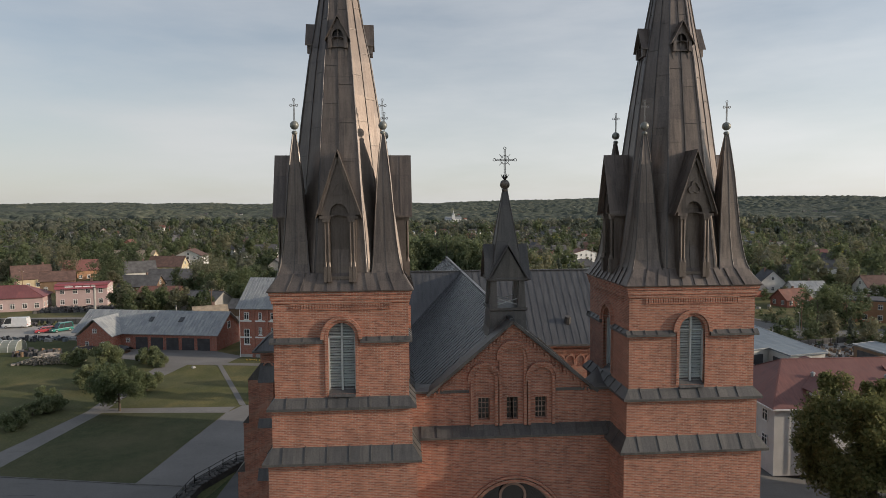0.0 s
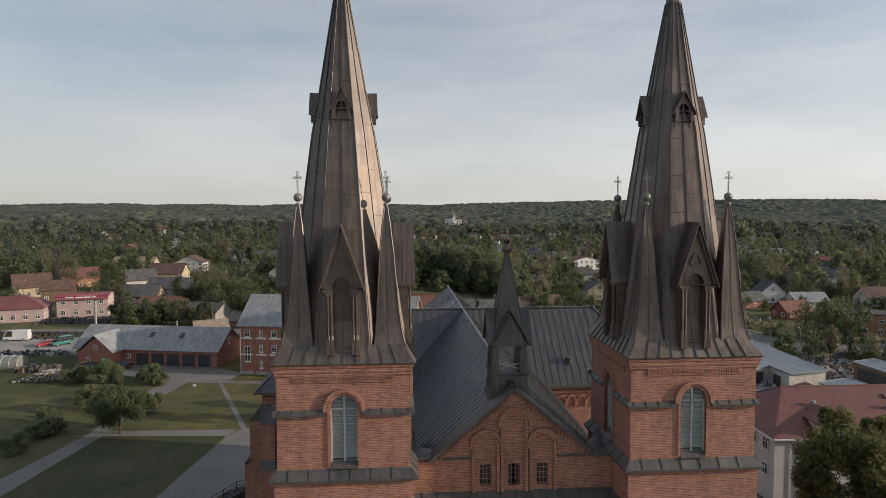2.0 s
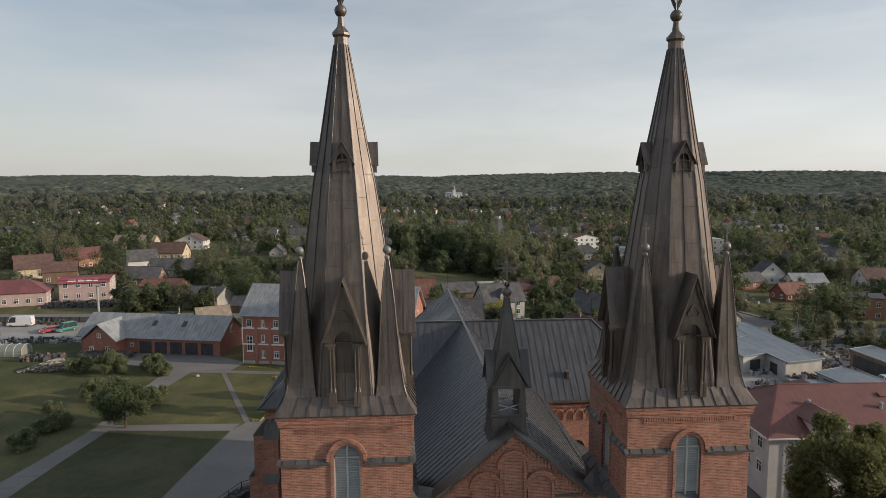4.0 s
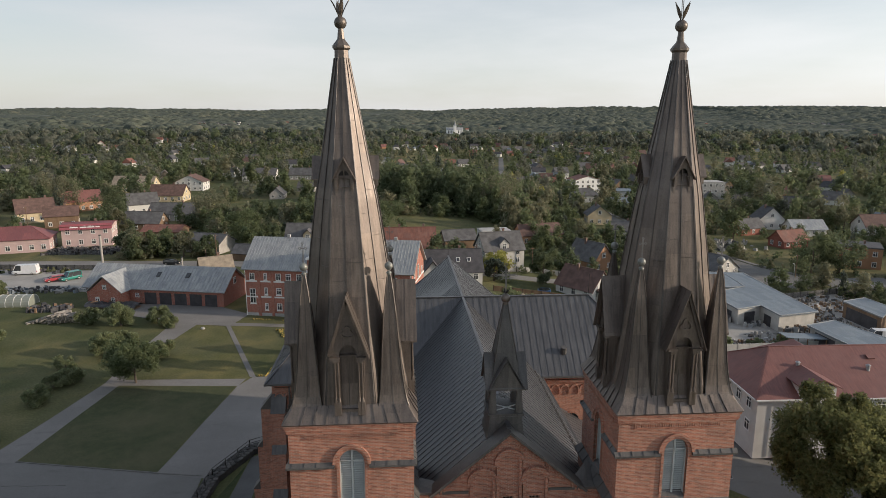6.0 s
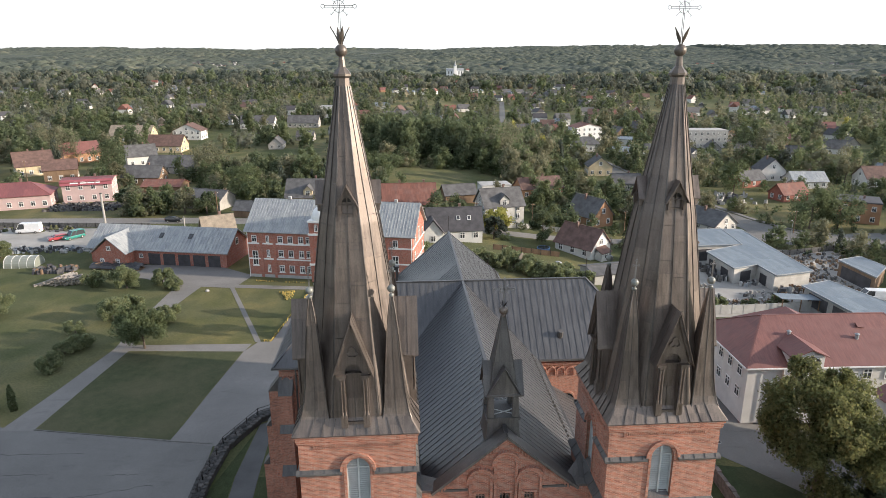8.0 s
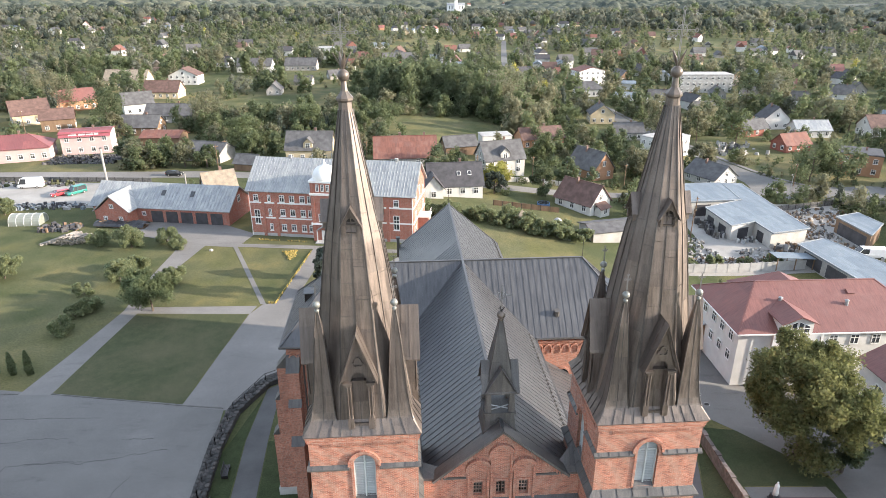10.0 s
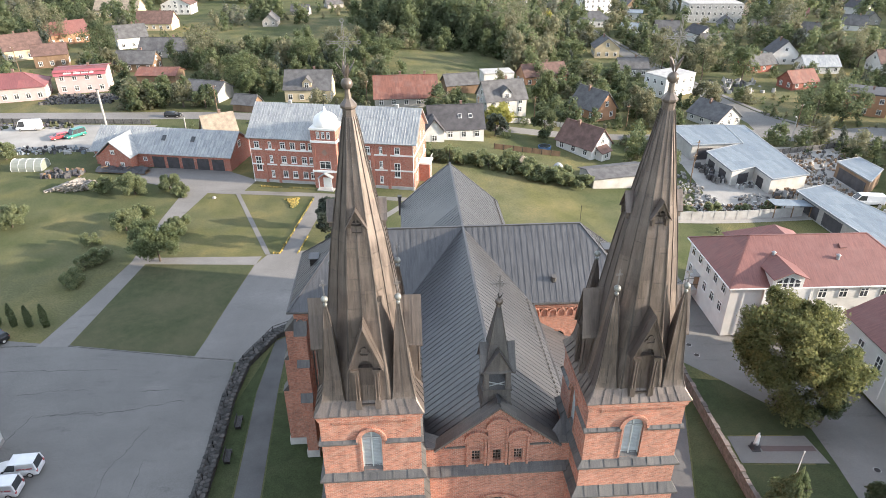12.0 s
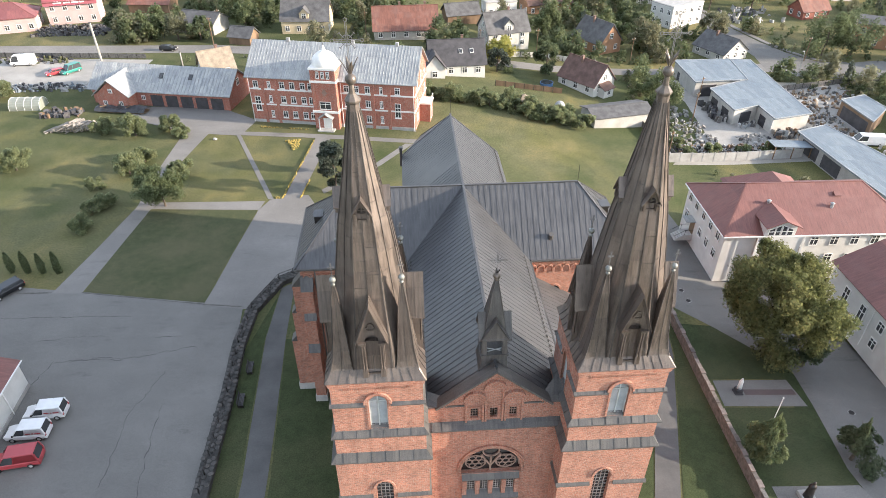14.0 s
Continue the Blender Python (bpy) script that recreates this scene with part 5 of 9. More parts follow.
patch("driveway", [(44.8, 20), (58.5, 20), (44.8, 34.8), (58.2, 36), (44.7, 38.4), (58.0, 42), (46.3, 47.4), (58.0, 50.1), (47.1, 53.8), (58.0, 63.0), (40.5, 62.0), (57.0, 68.5), (36.6, 66.0), (50.0, 73.5), (35.6, 84), (45.6, 86), (35.8, 92), (45.0, 94)], ASPHALT, 0.05, 6, "grey asphalt drive beside the white building", "driveway")
patch("statue_square", [(35.5, 47.5), (45.6, 47.4), (35.9, 51.7), (45.4, 51.9)], PATHGREY, 0.06, 4, "pale paved square round the statue", "paving")
patch("paved_strip", [(38.9, 49.3), (45.3, 49.3), (38.9, 50.2), (45.3, 50.2)], plain("red_paving", (0.12, 0.088, 0.083), 0.9, 0, 0.15, 0.5, 6), 0.075, 2, "dark red paved strip before the statue", "paving")
patch("statue_square", [(35.2, 33.0), (45.5, 33.0), (35.4, 36.5), (44.6, 36.3)], PATHGREY, 0.06, 3, "pale paved square round the second statue", "paving")
patch("yard", [(-104, 150.5), (-66, 146.0), (-107, 170.5), (-64, 166.5)], GRAVEL, 0.04, 4, "dusty gravel yard with parked vans", "yard")
patch("road", [(-175, 176.0), (-175, 182), (-106, 174.1), (-106, 180.3), (-50, 171.0), (-50, 177.2), (-8, 164.0), (-8, 169.5), (38, 160), (38, 165), (70, 161.5), (70, 166), (100, 161.5), (100, 168)], PATHGREY, 0.04, 6, "pale dusty road behind the school", "road")
patch("yard", [(53, 110.5), (88, 111.5), (66, 126), (100, 124), (68, 143), (108, 138), (66, 158), (112, 152)], GRAVEL, 0.05, 6, "pale dusty stone-cutter's yard", "yard")
patch("road", [(88, 330), (94, 330), (91, 293), (97, 293), (92, 250), (98.4, 250), (96.5, 217), (102.8, 217), (97, 204), (105, 200), (99, 186), (107.5, 186), (100, 174), (110.5, 176.6), (98, 163), (114.8, 169.2), (107, 155.8), (121.4, 166.4), (122, 156), (132, 168), (150, 152), (152, 163), (230, 146), (230, 157)], ASPHALT, 0.05, 5, "grey asphalt road bend beyond the yard", "road")
for line_ in ([(94.6, 330), (97.6, 293), (99, 250), (103.4, 217), (105.6, 200), (108.1, 186), (111, 176.8), (115.2, 169.8), (121.8, 167)],):
    kr = Shape()
    pts_ = [(x + d, y, height(x, y) + z) for x, y in line_ for d, z in ((0, 0.0), (0, 0.16), (1.6, 0.16), (1.6, 0.0))]
    kr.loft([pts_[i:i + 4] for i in range(0, len(pts_), 4)])
    tagged(kr.put("pavement", PATHGREY), "pale concrete pavement along the road", "pavement", kind="structure")
patch("road", [(68, 430), (72.5, 430), (81, 520), (85.5, 520), (107, 690), (112, 690)], ASPHALT, 0.15, 6, "straight grey street far off", "road")
# the shaded, closely mown lawn and others
patch("lawn", [(-45.0, 71.3), (-28.1, 67.8), (-42.6, 92.3), (-24.9, 91.0)], LAWN, 0.03, 6, "closely mown dark green lawn", "lawn")
patch("lawn", [(-20.9, 20), (-17.8, 20), (-20.9, 43.5), (-18.1, 43.3), (-20.8, 58), (-18.7, 60), (-17.9, 70), (-18.1, 70.2)], LUSH_SHADED, 0.03, 6, "narrow green lawn between wall and footpath", "lawn")
patch("lawn", [(-14.8, 20), (-3, 20), (-14.9, 40.0), (-6.2, 40.0), (-16.0, 60.0), (-5.6, 60.0)], LUSH_SHADED, 0.03, 6, "green lawn in the church's shade", "lawn")
patch("lawn", [(33.9, 30), (45.2, 30), (34.2, 47.3), (46.9, 47.2)], LUSH_SHADED, 0.035, 6, "green lawn beside the drive", "lawn")
patch("lawn", [(43.9, 46.9), (46.4, 47.0), (43.9, 52.3), (47.3, 52.4)], LUSH_SHADED, 0.028, 3, "green lawn between paving and drive", "lawn")
patch("lawn", [(34.6, 51.9), (47.6, 52.1), (35.4, 62.6), (41.0, 62.2)], LUSH_SHADED, 0.035, 6, "green lawn under the tree", "lawn")
patch("lawn", [(23.8, 10), (32.9, 10), (25.8, 35.4), (33.1, 35.3), (29.4, 46), (33.8, 46), (32.8, 56), (34.4, 56), (34.0, 62), (34.7, 62)], LUSH_SHADED, 0.035, 6, "green lawn between footpath and churchyard wall", "lawn")
patch("lawn", [(17.4, 10), (20.8, 10), (17.4, 35.5), (22.8, 35.5), (22.6, 46), (26.4, 46)], LUSH_SHADED, 0.035, 5, "green lawn at the foot of the church tower", "lawn")

# cracks and kerbs of the car park
k = Shape()
rngc = random.Random(5)
for path_ in ([(-44.5, 54.2), (-43.4, 57.8), (-39.3, 57.9), (-35.6, 57.7), (-31.4, 58.5), (-27, 59.4)], [(-41.5, 57.6), (-38.2, 58.2), (-35.8, 57.9)], [(-31.7, 40), (-31.7, 45.3), (-31.8, 49.0), (-30.7, 52.0), (-29.6, 55.2)], [(-53.7, 66.3), (-43.9, 66.0), (-37, 65.7)], [(-47, 61.6), (-42.6, 62.2), (-39, 62.0)], [(-32.8, 61.5), (-29.4, 61.4)], [(-28.5, 50), (-28.2, 44), (-27.6, 38)]):
    for (xa, ya), (xb, yb) in zip(path_, path_[1:]):
        px, py = xa, ya
        for i in range(1, 9):
            qx, qy = xa + (xb - xa) * i / 8 + rngc.uniform(-0.18, 0.18), ya + (yb - ya) * i / 8 + rngc.uniform(-0.18, 0.18)
            k.bar((px, py, 0.034), (qx, qy, 0.034), rngc.uniform(0.02, 0.09), 0.012)
            px, py = qx, qy
tagged(k.put("asphalt_cracks", plain("crack_dirt", (0.085, 0.082, 0.078), 0.95, 0, 0.3, 1, 8)), "dark branching cracks in the asphalt", "crack", kind="stuff")
kb = Shape()
for a, b in (((-56, 71.5), (-49.4, 71.35)), ((-45.2, 71.1), (-28.0, 67.55)), ((-28.0, 67.5), (-22.7, 66.6))):
    kb.bar((*a, 0.05), (*b, 0.05), 0.16, 0.12)
tagged(kb.put("kerb", STONE), "grey stone kerb along the car park", "kerb", kind="structure")

# retaining wall with a low rail, left of the church
wall_line = [(-21.3, 10), (-21.3, 38.1), (-21.3, 51.0), (-21.6, 59.0), (-21.1, 65.4), (-18.4, 71.4), (-14.8, 73.6)]
w = Shape()
for a, b in zip(wall_line, wall_line[1:]):
    w.bar((*a, 0.35), (*b, 0.35), 1.5, 0.7)
rw = w.put("retaining_wall", WALLSTONE)
tagged(rw, "low field-stone retaining wall with a dark rail", "wall", kind="structure")
rk = random.Random(8)
stone_mesh = None
for a, b in zip(wall_line[1:], wall_line[2:]):
    ln = math.dist(a, b)
    along = (Vector(b) - Vector(a)).normalized()
    for i, row_ in itertools.product(range(int(ln / 0.62)), (-0.52, 0.0, 0.52)):
        t = (i + 0.5 + 0.5 * (row_ == 0)) / (int(ln / 0.62) + 0.5)
        st = Shape()
        if stone_mesh is None:
            st.loft([[(0.3 * math.cos(q * math.pi / 3), 0.24 * math.sin(q * math.pi / 3), 0) for q in range(6)], [(0.31 * math.cos(q * math.pi / 3), 0.26 * math.sin(q * math.pi / 3), 0.09) for q in range(6)],
                     [(0.2 * math.cos(q * math.pi / 3), 0.15 * math.sin(q * math.pi / 3), 0.15) for q in range(6)]])
            ob = st.put("stone", WALLSTONE, rw)
            stone_mesh = ob.data
        else:
            ob = new("stone", stone_mesh)
            ob.parent = rw
        ob.matrix_basis = pose(a[0] + (b[0] - a[0]) * t + rk.uniform(-0.08, 0.08) - along.y * row_, a[1] + (b[1] - a[1]) * t + along.x * row_, 0.66, 0, 0, rk.uniform(0, 180)) @ Matrix.Diagonal((rk.uniform(0.8, 1.2), rk.uniform(0.8, 1.2), rk.uniform(0.6, 1.3), 1))
rail = thing("railing", (wall_line[1][0], wall_line[1][1], 0.7), "low dark iron railing on the stone wall", "railing")
for a, b in zip(wall_line[1:], wall_line[2:]):
    o = Vector((wall_line[1][0], wall_line[1][1], 0.7))
    for z in (0.55, 0.95):
        Shape().bar((*a, 0.7 + z), (*b, 0.7 + z), 0.05).put("rail", IRON, rail, origin=o)
    ln = math.dist(a, b)
    for i in range(int(ln / 2.0) + 1):
        t = i / max(1, int(ln / 2.0))
        x, y = a[0] + (b[0] - a[0]) * t, a[1] + (b[1] - a[1]) * t
        Shape().box(x - 0.04, y - 0.04, 0.7, x + 0.04, y + 0.04, 1.7).put("post", IRON, rail, origin=o)

# boundary wall of stone with brick copings, right of the church
bw_line = [(33.1, 20), (33.3, 35.3), (33.6, 41.0), (34.2, 51.2), (34.9, 62.3), (35.3, 70)]
w = Shape()
for a, b in zip(bw_line, bw_line[1:]):
    za, zb = height(*a), height(*b)
    w.bar((*a, za + 0.6), (*b, zb + 0.6), 0.42, 1.9)
bwl = tagged(w.put("boundary_wall", STONE), "stone churchyard wall with brick coping panels", "wall", kind="structure")
for a, b in zip(bw_line[1:], bw_line[2:]):
    ln = math.dist(a, b)
    nn = max(1, round(ln / 0.95))
    for i in range(nn):
        p, q = lerp((*a, height(*a)), (*b, height(*b)), (i + 0.03) / nn), lerp((*a, height(*a)), (*b, height(*b)), (i + 0.95) / nn)
        up_ = 1.58 + 0.05 * ((i * 7 + int(a[1])) % 5) / 4 + (0.09 if i % 4 == 0 else 0)
        Shape().bar((p[0], p[1], p[2] + up_), (q[0], q[1], q[2] + up_), 0.44 + 0.1 * ((i * 3) % 4 == 0), 0.16).put("coping", COPING, bwl)


# ---------------------------------------------------------------- houses
def window_meshes(wd, ht):
    # frame and bars are one lattice
    xs = [-wd / 2 - 0.05, -wd / 2 + 0.05, -0.04, 0.04, wd / 2 - 0.05, wd / 2 + 0.05]
    zs = [-ht / 2 - 0.1, -ht / 2 + 0.05, ht * 0.18 - 0.04, ht * 0.18 + 0.04, ht / 2 - 0.05, ht / 2 + 0.05]
    f = Shape()
    f.add([(x, y, z) for y in (-0.07, 0.03) for z in zs for x in xs], [])
    ix = lambda i, j, back: (36 if back else 0) + j * 6 + i
    solid = lambda i, j: 0 <= i < 5 and 0 <= j < 5 and (i % 2 == 0 or j % 2 == 0)
    for i in range(5):
        for j in range(5):
            if solid(i, j):
                fs = [(ix(i, j, 0), ix(i + 1, j, 0), ix(i + 1, j + 1, 0), ix(i, j + 1, 0))]
                for di, dj, p, q in ((-1, 0, (i, j + 1), (i, j)), (1, 0, (i + 1, j), (i + 1, j + 1)), (0, -1, (i, j), (i + 1, j)), (0, 1, (i + 1, j + 1), (i, j + 1))):
                    if not solid(i + di, j + dj):
                        fs.append((ix(*p, 0), ix(*p, 1), ix(*q, 1), ix(*q, 0)))
                f.f += fs
                f.k += [0] * len(fs)
    fo = f.put("window", TRIM)
    p = Shape().box(-wd / 2, -0.025, -ht / 2, wd / 2, 0.0, ht / 2)
    po = p.put("pane", GLASS)
    fm, pm = fo.data, po.data
    bpy.data.objects.remove(fo)
    bpy.data.objects.remove(po)
    return fm, pm


WIN = {"std": window_meshes(1.15, 1.4), "slim": window_meshes(0.55, 1.3), "tall": window_meshes(1.1, 2.9), "small": window_meshes(0.8, 0.8), "wide": window_meshes(2.2, 1.5), "school": window_meshes(0.95, 1.3)}


def put_window(parent, kind, m):
    fm, pm = WIN[kind]
    o = new("window", fm)
    o.parent = parent
    o.matrix_basis = m
    q = new("pane", pm)
    q.parent = o
    return o


def gable_roof(L, D, h, rise, over, material, parent, t=0.16, name="roof"):
    s = Shape()
    e, k = D / 2 + over, rise / (D / 2)
    z0 = h - over * k
    x0, x1 = -L / 2 - over, L / 2 + over
    slab(s, (x0, -e, z0 + t), (x1, -e, z0 + t), (x1, 0, h + rise + t), (x0, 0, h + rise + t), t)
    slab(s, (x1, e, z0 + t), (x0, e, z0 + t), (x0, 0, h + rise + t), (x1, 0, h + rise + t), t)
    ro = s.put(name, material, parent)
    Shape().bar((x0, 0, h + rise + t), (x1, 0, h + rise + t), 0.3, 0.12).put("ridge_cap", material, ro)
    return ro


def hip_roof(L, D, h, rise, over, material, parent, t=0.16):
    s = Shape()
    e = D / 2 + over
    x = L / 2 + over
    r = max(0.0, L / 2 - D / 2)
    c = [(-x, -e, h), (x, -e, h), (x, e, h), (-x, e, h), (-r, 0, h + rise), (r, 0, h + rise)]
    s.add(c + [(p[0], p[1], h - t) for p in c[:4]], [(0, 1, 5, 4), (1, 2, 5), (2, 3, 4, 5), (3, 0, 4), (6, 7, 1, 0), (7, 8, 2, 1), (8, 9, 3, 2), (9, 6, 0, 3), (9, 8, 7, 6)])
    ro = s.put("roof", material, parent)
    for a, b in ((0, 4), (1, 5), (2, 5), (3, 4), (4, 5)):
        if (Vector(c[a]) - Vector(c[b])).length > 0.1:
            Shape().bar(c[a], c[b], 0.22, 0.1).put("ridge_cap", material, ro)
    return ro


def house(x0, y0, x1, y1, D, h, rise, wall, roof, label, style="gable", dormer=False, chimney=1, cross=False, group="", wins=True, plinth=True, z=None, storeys=None):
    """A house whose front stands on the line from (x0, y0) to (x1, y1)."""
    L, turn = math.hypot(x1 - x0, y1 - y0), math.degrees(math.atan2(y1 - y0, x1 - x0))
    a = radians(turn)
    cx, cy = (x0 + x1) / 2 - math.sin(a) * D / 2, (y0 + y1) / 2 + math.cos(a) * D / 2
    g = height(cx, cy) if z is None else z
    ob = thing("house", (cx, cy, g - 0.2), label, "house", group, turn)
    if cross:
        # the gable looks at the front
        inner = pose(0, 0, 0, 0, 0, 90)
        L, D = D, L
    else:
        inner = Matrix()
    s = Shape()
    s.box(-L / 2, -D / 2, -1.0, L / 2, D / 2, h)
    if style == "gable":
        for sx in (-1, 1):
            p = [(sx * L / 2, -D / 2, h), (sx * L / 2, D / 2, h), (sx * L / 2, 0, h + rise)]
            s.add(p, [(0, 1, 2) if sx > 0 else (2, 1, 0)])
    body = s.put("wall", wall, ob)
    if style == "gable":
        ro = gable_roof(L, D, h, rise, 0.45, roof, ob)
    elif style == "hip":
        ro = hip_roof(L, D, h, rise, 0.5, roof, ob)
    else:
        s = Shape()
        s.box(-L / 2 - 0.15, -D / 2 - 0.15, h, L / 2 + 0.15, D / 2 + 0.15, h + 0.25)
        s.box(-L / 2 + 0.25, -D / 2 + 0.25, h + 0.25, L / 2 - 0.25, D / 2 - 0.25, h + 0.32)
        ro = s.put("roof", roof, ob)
    body.matrix_basis = ro.matrix_basis = inner
    for i in range(chimney):
        c = Shape()
        x, y = (i - (chimney - 1) / 2) * L * 0.4 + L * 0.12, D * 0.08
        top = h + rise + 0.8 if style != "flat" else h + 1.2
        c.box(x - 0.28, y - 0.28, h, x + 0.28, y + 0.28, top)
        c.box(x - 0.35, y - 0.35, top, x + 0.35, y + 0.35, top + 0.12)
        o = c.put("chimney", CHIMNEY, ro)
    if dormer:
        d = Shape()
        w = 1.3
        d.box(-w, -D / 2 + 0.3, h - 0.4, w, 0.5, h + 1.8)
        d.add([(-w, -D / 2 + 0.3, h + 1.8), (w, -D / 2 + 0.3, h + 1.8), (0, -D / 2 + 0.3, h + 3.1)], [(0, 1, 2)])
        do = d.put("dormer", wall, ro)
        for sx in (-1, 1):
            r = Shape()
            f = [(0, -D / 2 - 0.05, h + 3.3), (sx * (w + 0.3), -D / 2 - 0.05, h + 1.65), (sx * (w + 0.3), 0.6, h + 1.65), (0, 0.6, h + 3.3)]
            slab(r, *(f if sx < 0 else f[::-1]), 0.1)
            r.put("dormer_roof", roof, do)
        put_window(do, "std", pose(0, -D / 2 + 0.27, h + 1.0))
    if wins:
        n_s = storeys or max(1, round(h / 3.1))
        for st in range(n_s):
            zc = 1.75 + st * (h - 0.2) / n_s
            for face in range(4):
                ln, dist = (L, D / 2) if face % 2 == 0 else (D, L / 2)
                n_w = max(1, int(ln / 3.0))
                for i in range(n_w):
                    u = -ln / 2 + (i + 0.5) * ln / n_w
                    put_window(body, "std", pose(0, 0, 0, 0, 0, 90 * face) @ pose(u, -dist - 0.03, zc))
        if style == "gable" and rise > 3.2:
            for face in (1, 3):
                put_window(body, "std", pose(0, 0, 0, 0, 0, 90 * face) @ pose(0, -L / 2 - 0.03, h + rise * 0.32))
    return ob


house(-46.9, 150.4, -40.4, 153.6, 7.0, 2.3, 3.9, WHITE, TANROOF, "small white house with a steep tan tiled roof")
house(-33.8, 186, -20.7, 185, 9, 4.0, 4.4, YELLOW, GREYROOF, "yellow house with grey roof and gabled dormer", dormer=True)
house(-7.6, 178.5, 10.0, 179, 10, 3.0, 5.0, GREYWALL, RUSTROOF, "long low house with a rusty red metal roof", chimney=2)
hs_ = house(6.6, 151.2, 20.0, 151.9, 9, 3.2, 4.6, WHITE, DARKROOF, "white house with a dark roof and skylights", chimney=1)
for x in (0.9, 3.6):
    sk = Shape(Matrix.Translation((x, -2.3, 3.2 + 4.6 * (1 - 2.3 / 4.5) + 0.22)) @ pose(0, 0, 0, 45.6)).box(-0.45, -0.6, 0, 0.45, 0.6, 0.1).put("skylight", TRIM, hs_)
    Shape(Matrix.Translation((x, -2.3, 3.2 + 4.6 * (1 - 2.3 / 4.5) + 0.22)) @ pose(0, 0, 0, 45.6)).box(-0.36, -0.5, 0.1, 0.36, 0.5, 0.12).put("pane", GLASS, sk)
wing = Shape().box(-8.2, -6.2, -1, -3.4, 2, 3.0)
wing.add([(-8.2, -6.2, 3.0), (-3.4, -6.2, 3.0), (-5.8, -6.2, 6.0)], [(0, 1, 2)])
wo = wing.put("wing", WHITE, hs_)
for sx in (-1, 1):
    f = [(-5.8, -6.7, 6.3), (-5.8 + sx * 2.8, -6.7, 2.8), (-5.8 + sx * 2.8, 1.5, 2.8), (-5.8, 1.5, 6.3)]
    r = Shape()
    slab(r, *(f if sx < 0 else f[::-1]), 0.14)
    r.put("wing_roof", DARKROOF, wo)
put_window(wo, "std", pose(-5.8, -6.25, 1.6))
house(23.7, 174.5, 35.3, 177.2, 9, 4.8, 4.4, YARDWALL, GREYROOF, "grey house with a slate roof and front gable", dormer=True)
house(42, 214.6, 57.1, 218.3, 8, 3.6, 3.2, ORANGE, BROWNROOF, "long timber house with a brown roof")
hc = house(45.3, 144.1, 51.7, 148.9, 11, 2.9, 4.2, WHITE, BROWNROOF, "white house with a brown tiled gable roof and porch", cross=True)
pw = Shape().box(-2.2, -7.4, -0.5, 1.4, -5.5, 2.1).put("porch", WHITE, hc)
Shape().add([(-2.5, -7.8, 2.0), (1.7, -7.8, 2.0), (1.7, -5.5, 3.1), (-2.5, -5.5, 3.1), (-2.5, -7.8, 1.86), (1.7, -7.8, 1.86), (1.7, -5.5, 2.96), (-2.5, -5.5, 2.96)], [(0, 1, 2, 3), (7, 6, 5, 4), (4, 5, 1, 0), (5, 6, 2, 1), (7, 4, 0, 3)]).put("porch_roof", BROWNROOF, pw)
put_window(pw, "std", pose(-0.4, -7.45, 1.2))
house(55.5, 176.5, 62.8, 180.5, 11, 3.4, 4.8, ORANGE, GREYROOF, "ochre house with a steep grey roof", cross=True)
house(40.9, 126.0, 54.3, 128.5, 7, 3.0, 0.9, YARDWALL, GREYROOF, "white outbuilding with a low rusty roof", wins=False, chimney=0)
house(85.0, 200.6, 97.3, 207.1, 9, 6.8, 0, WHITE, CONCRETE, "white flat-roofed two-storey house", style="flat", chimney=0)
house(88.4, 169.0, 97.0, 173.0, 11, 2.6, 3.4, YARDWALL, GREYROOF, "cream house with a grey roof behind the yard", cross=True)
house(133.0, 181.5, 142.5, 175.5, 11, 6.5, 0, ORANGE, DARKROOF, "orange two-storey flat-roofed house", style="flat")
house(139, 160, 158, 150, 12, 4, 4, GREYWALL, GREYROOF, "long grey building with a grey roof")
house(132.0, 207.5, 142.5, 210.2, 7, 2.8, 3.2, REDWALL, RUSTROOF, "red timber house with a rusty roof")
house(130.3, 232, 141.5, 235.4, 8, 3, 3, REDWALL, GREYROOF, "red brick cottage with a grey roof")
house(144.9, 245.7, 155, 244.9, 8, 4.5, 4.5, WHITE, DARKROOF, "white house with a steep dark roof", cross=True)
house(149.5, 230, 162.3, 229, 9, 3, 3, WHITE, ZINC, "white house with a pale metal roof")
house(177, 228, 192, 227.5, 9, 4, 4, WHITE, BROWNROOF, "white house with a brown roof")
house(150, 341, 178.5, 339, 12, 9.5, 0, CONCRETE, CONCRETE, "long pale three-storey block with rows of windows", style="flat", chimney=0)
house(79.1, 262, 89.0, 261, 9, 4.2, 3.8, YELLOW, GREYROOF, "cream house with a grey roof", cross=True)
house(79.7, 231, 90.2, 230, 9, 3, 3, GREYWALL, GREYROOF, "grey cottage with a grey roof")
house(103.8, 372, 120.0, 375, 12, 8.0, 2.2, TRIM, RUSTROOF, "white villa with a reddish roof", cross=True)
house(91.6, 332, 106.2, 331, 10, 4, 3.5, WHITE, GREYROOF, "white house with a grey roof", style="hip")
house(116, 357.5, 130, 352.5, 9, 3.5, 1, WHITE, BLUEZINC, "low white building with a pale blue roof")
house(89.5, 390, 101.4, 389, 10, 4, 4, ORANGE, RUSTROOF, "orange house with a rounded red roof", style="hip")
house(-103.4, 199.1, -89.8, 202.2, 9, 6.6, 0.6, PINK, CRIMSON, "pink two-storey shop with a red roof edge", chimney=1, storeys=2)
shop = [o for o in scene.objects if o.get("label", "").startswith("pink two-storey shop")][-1]
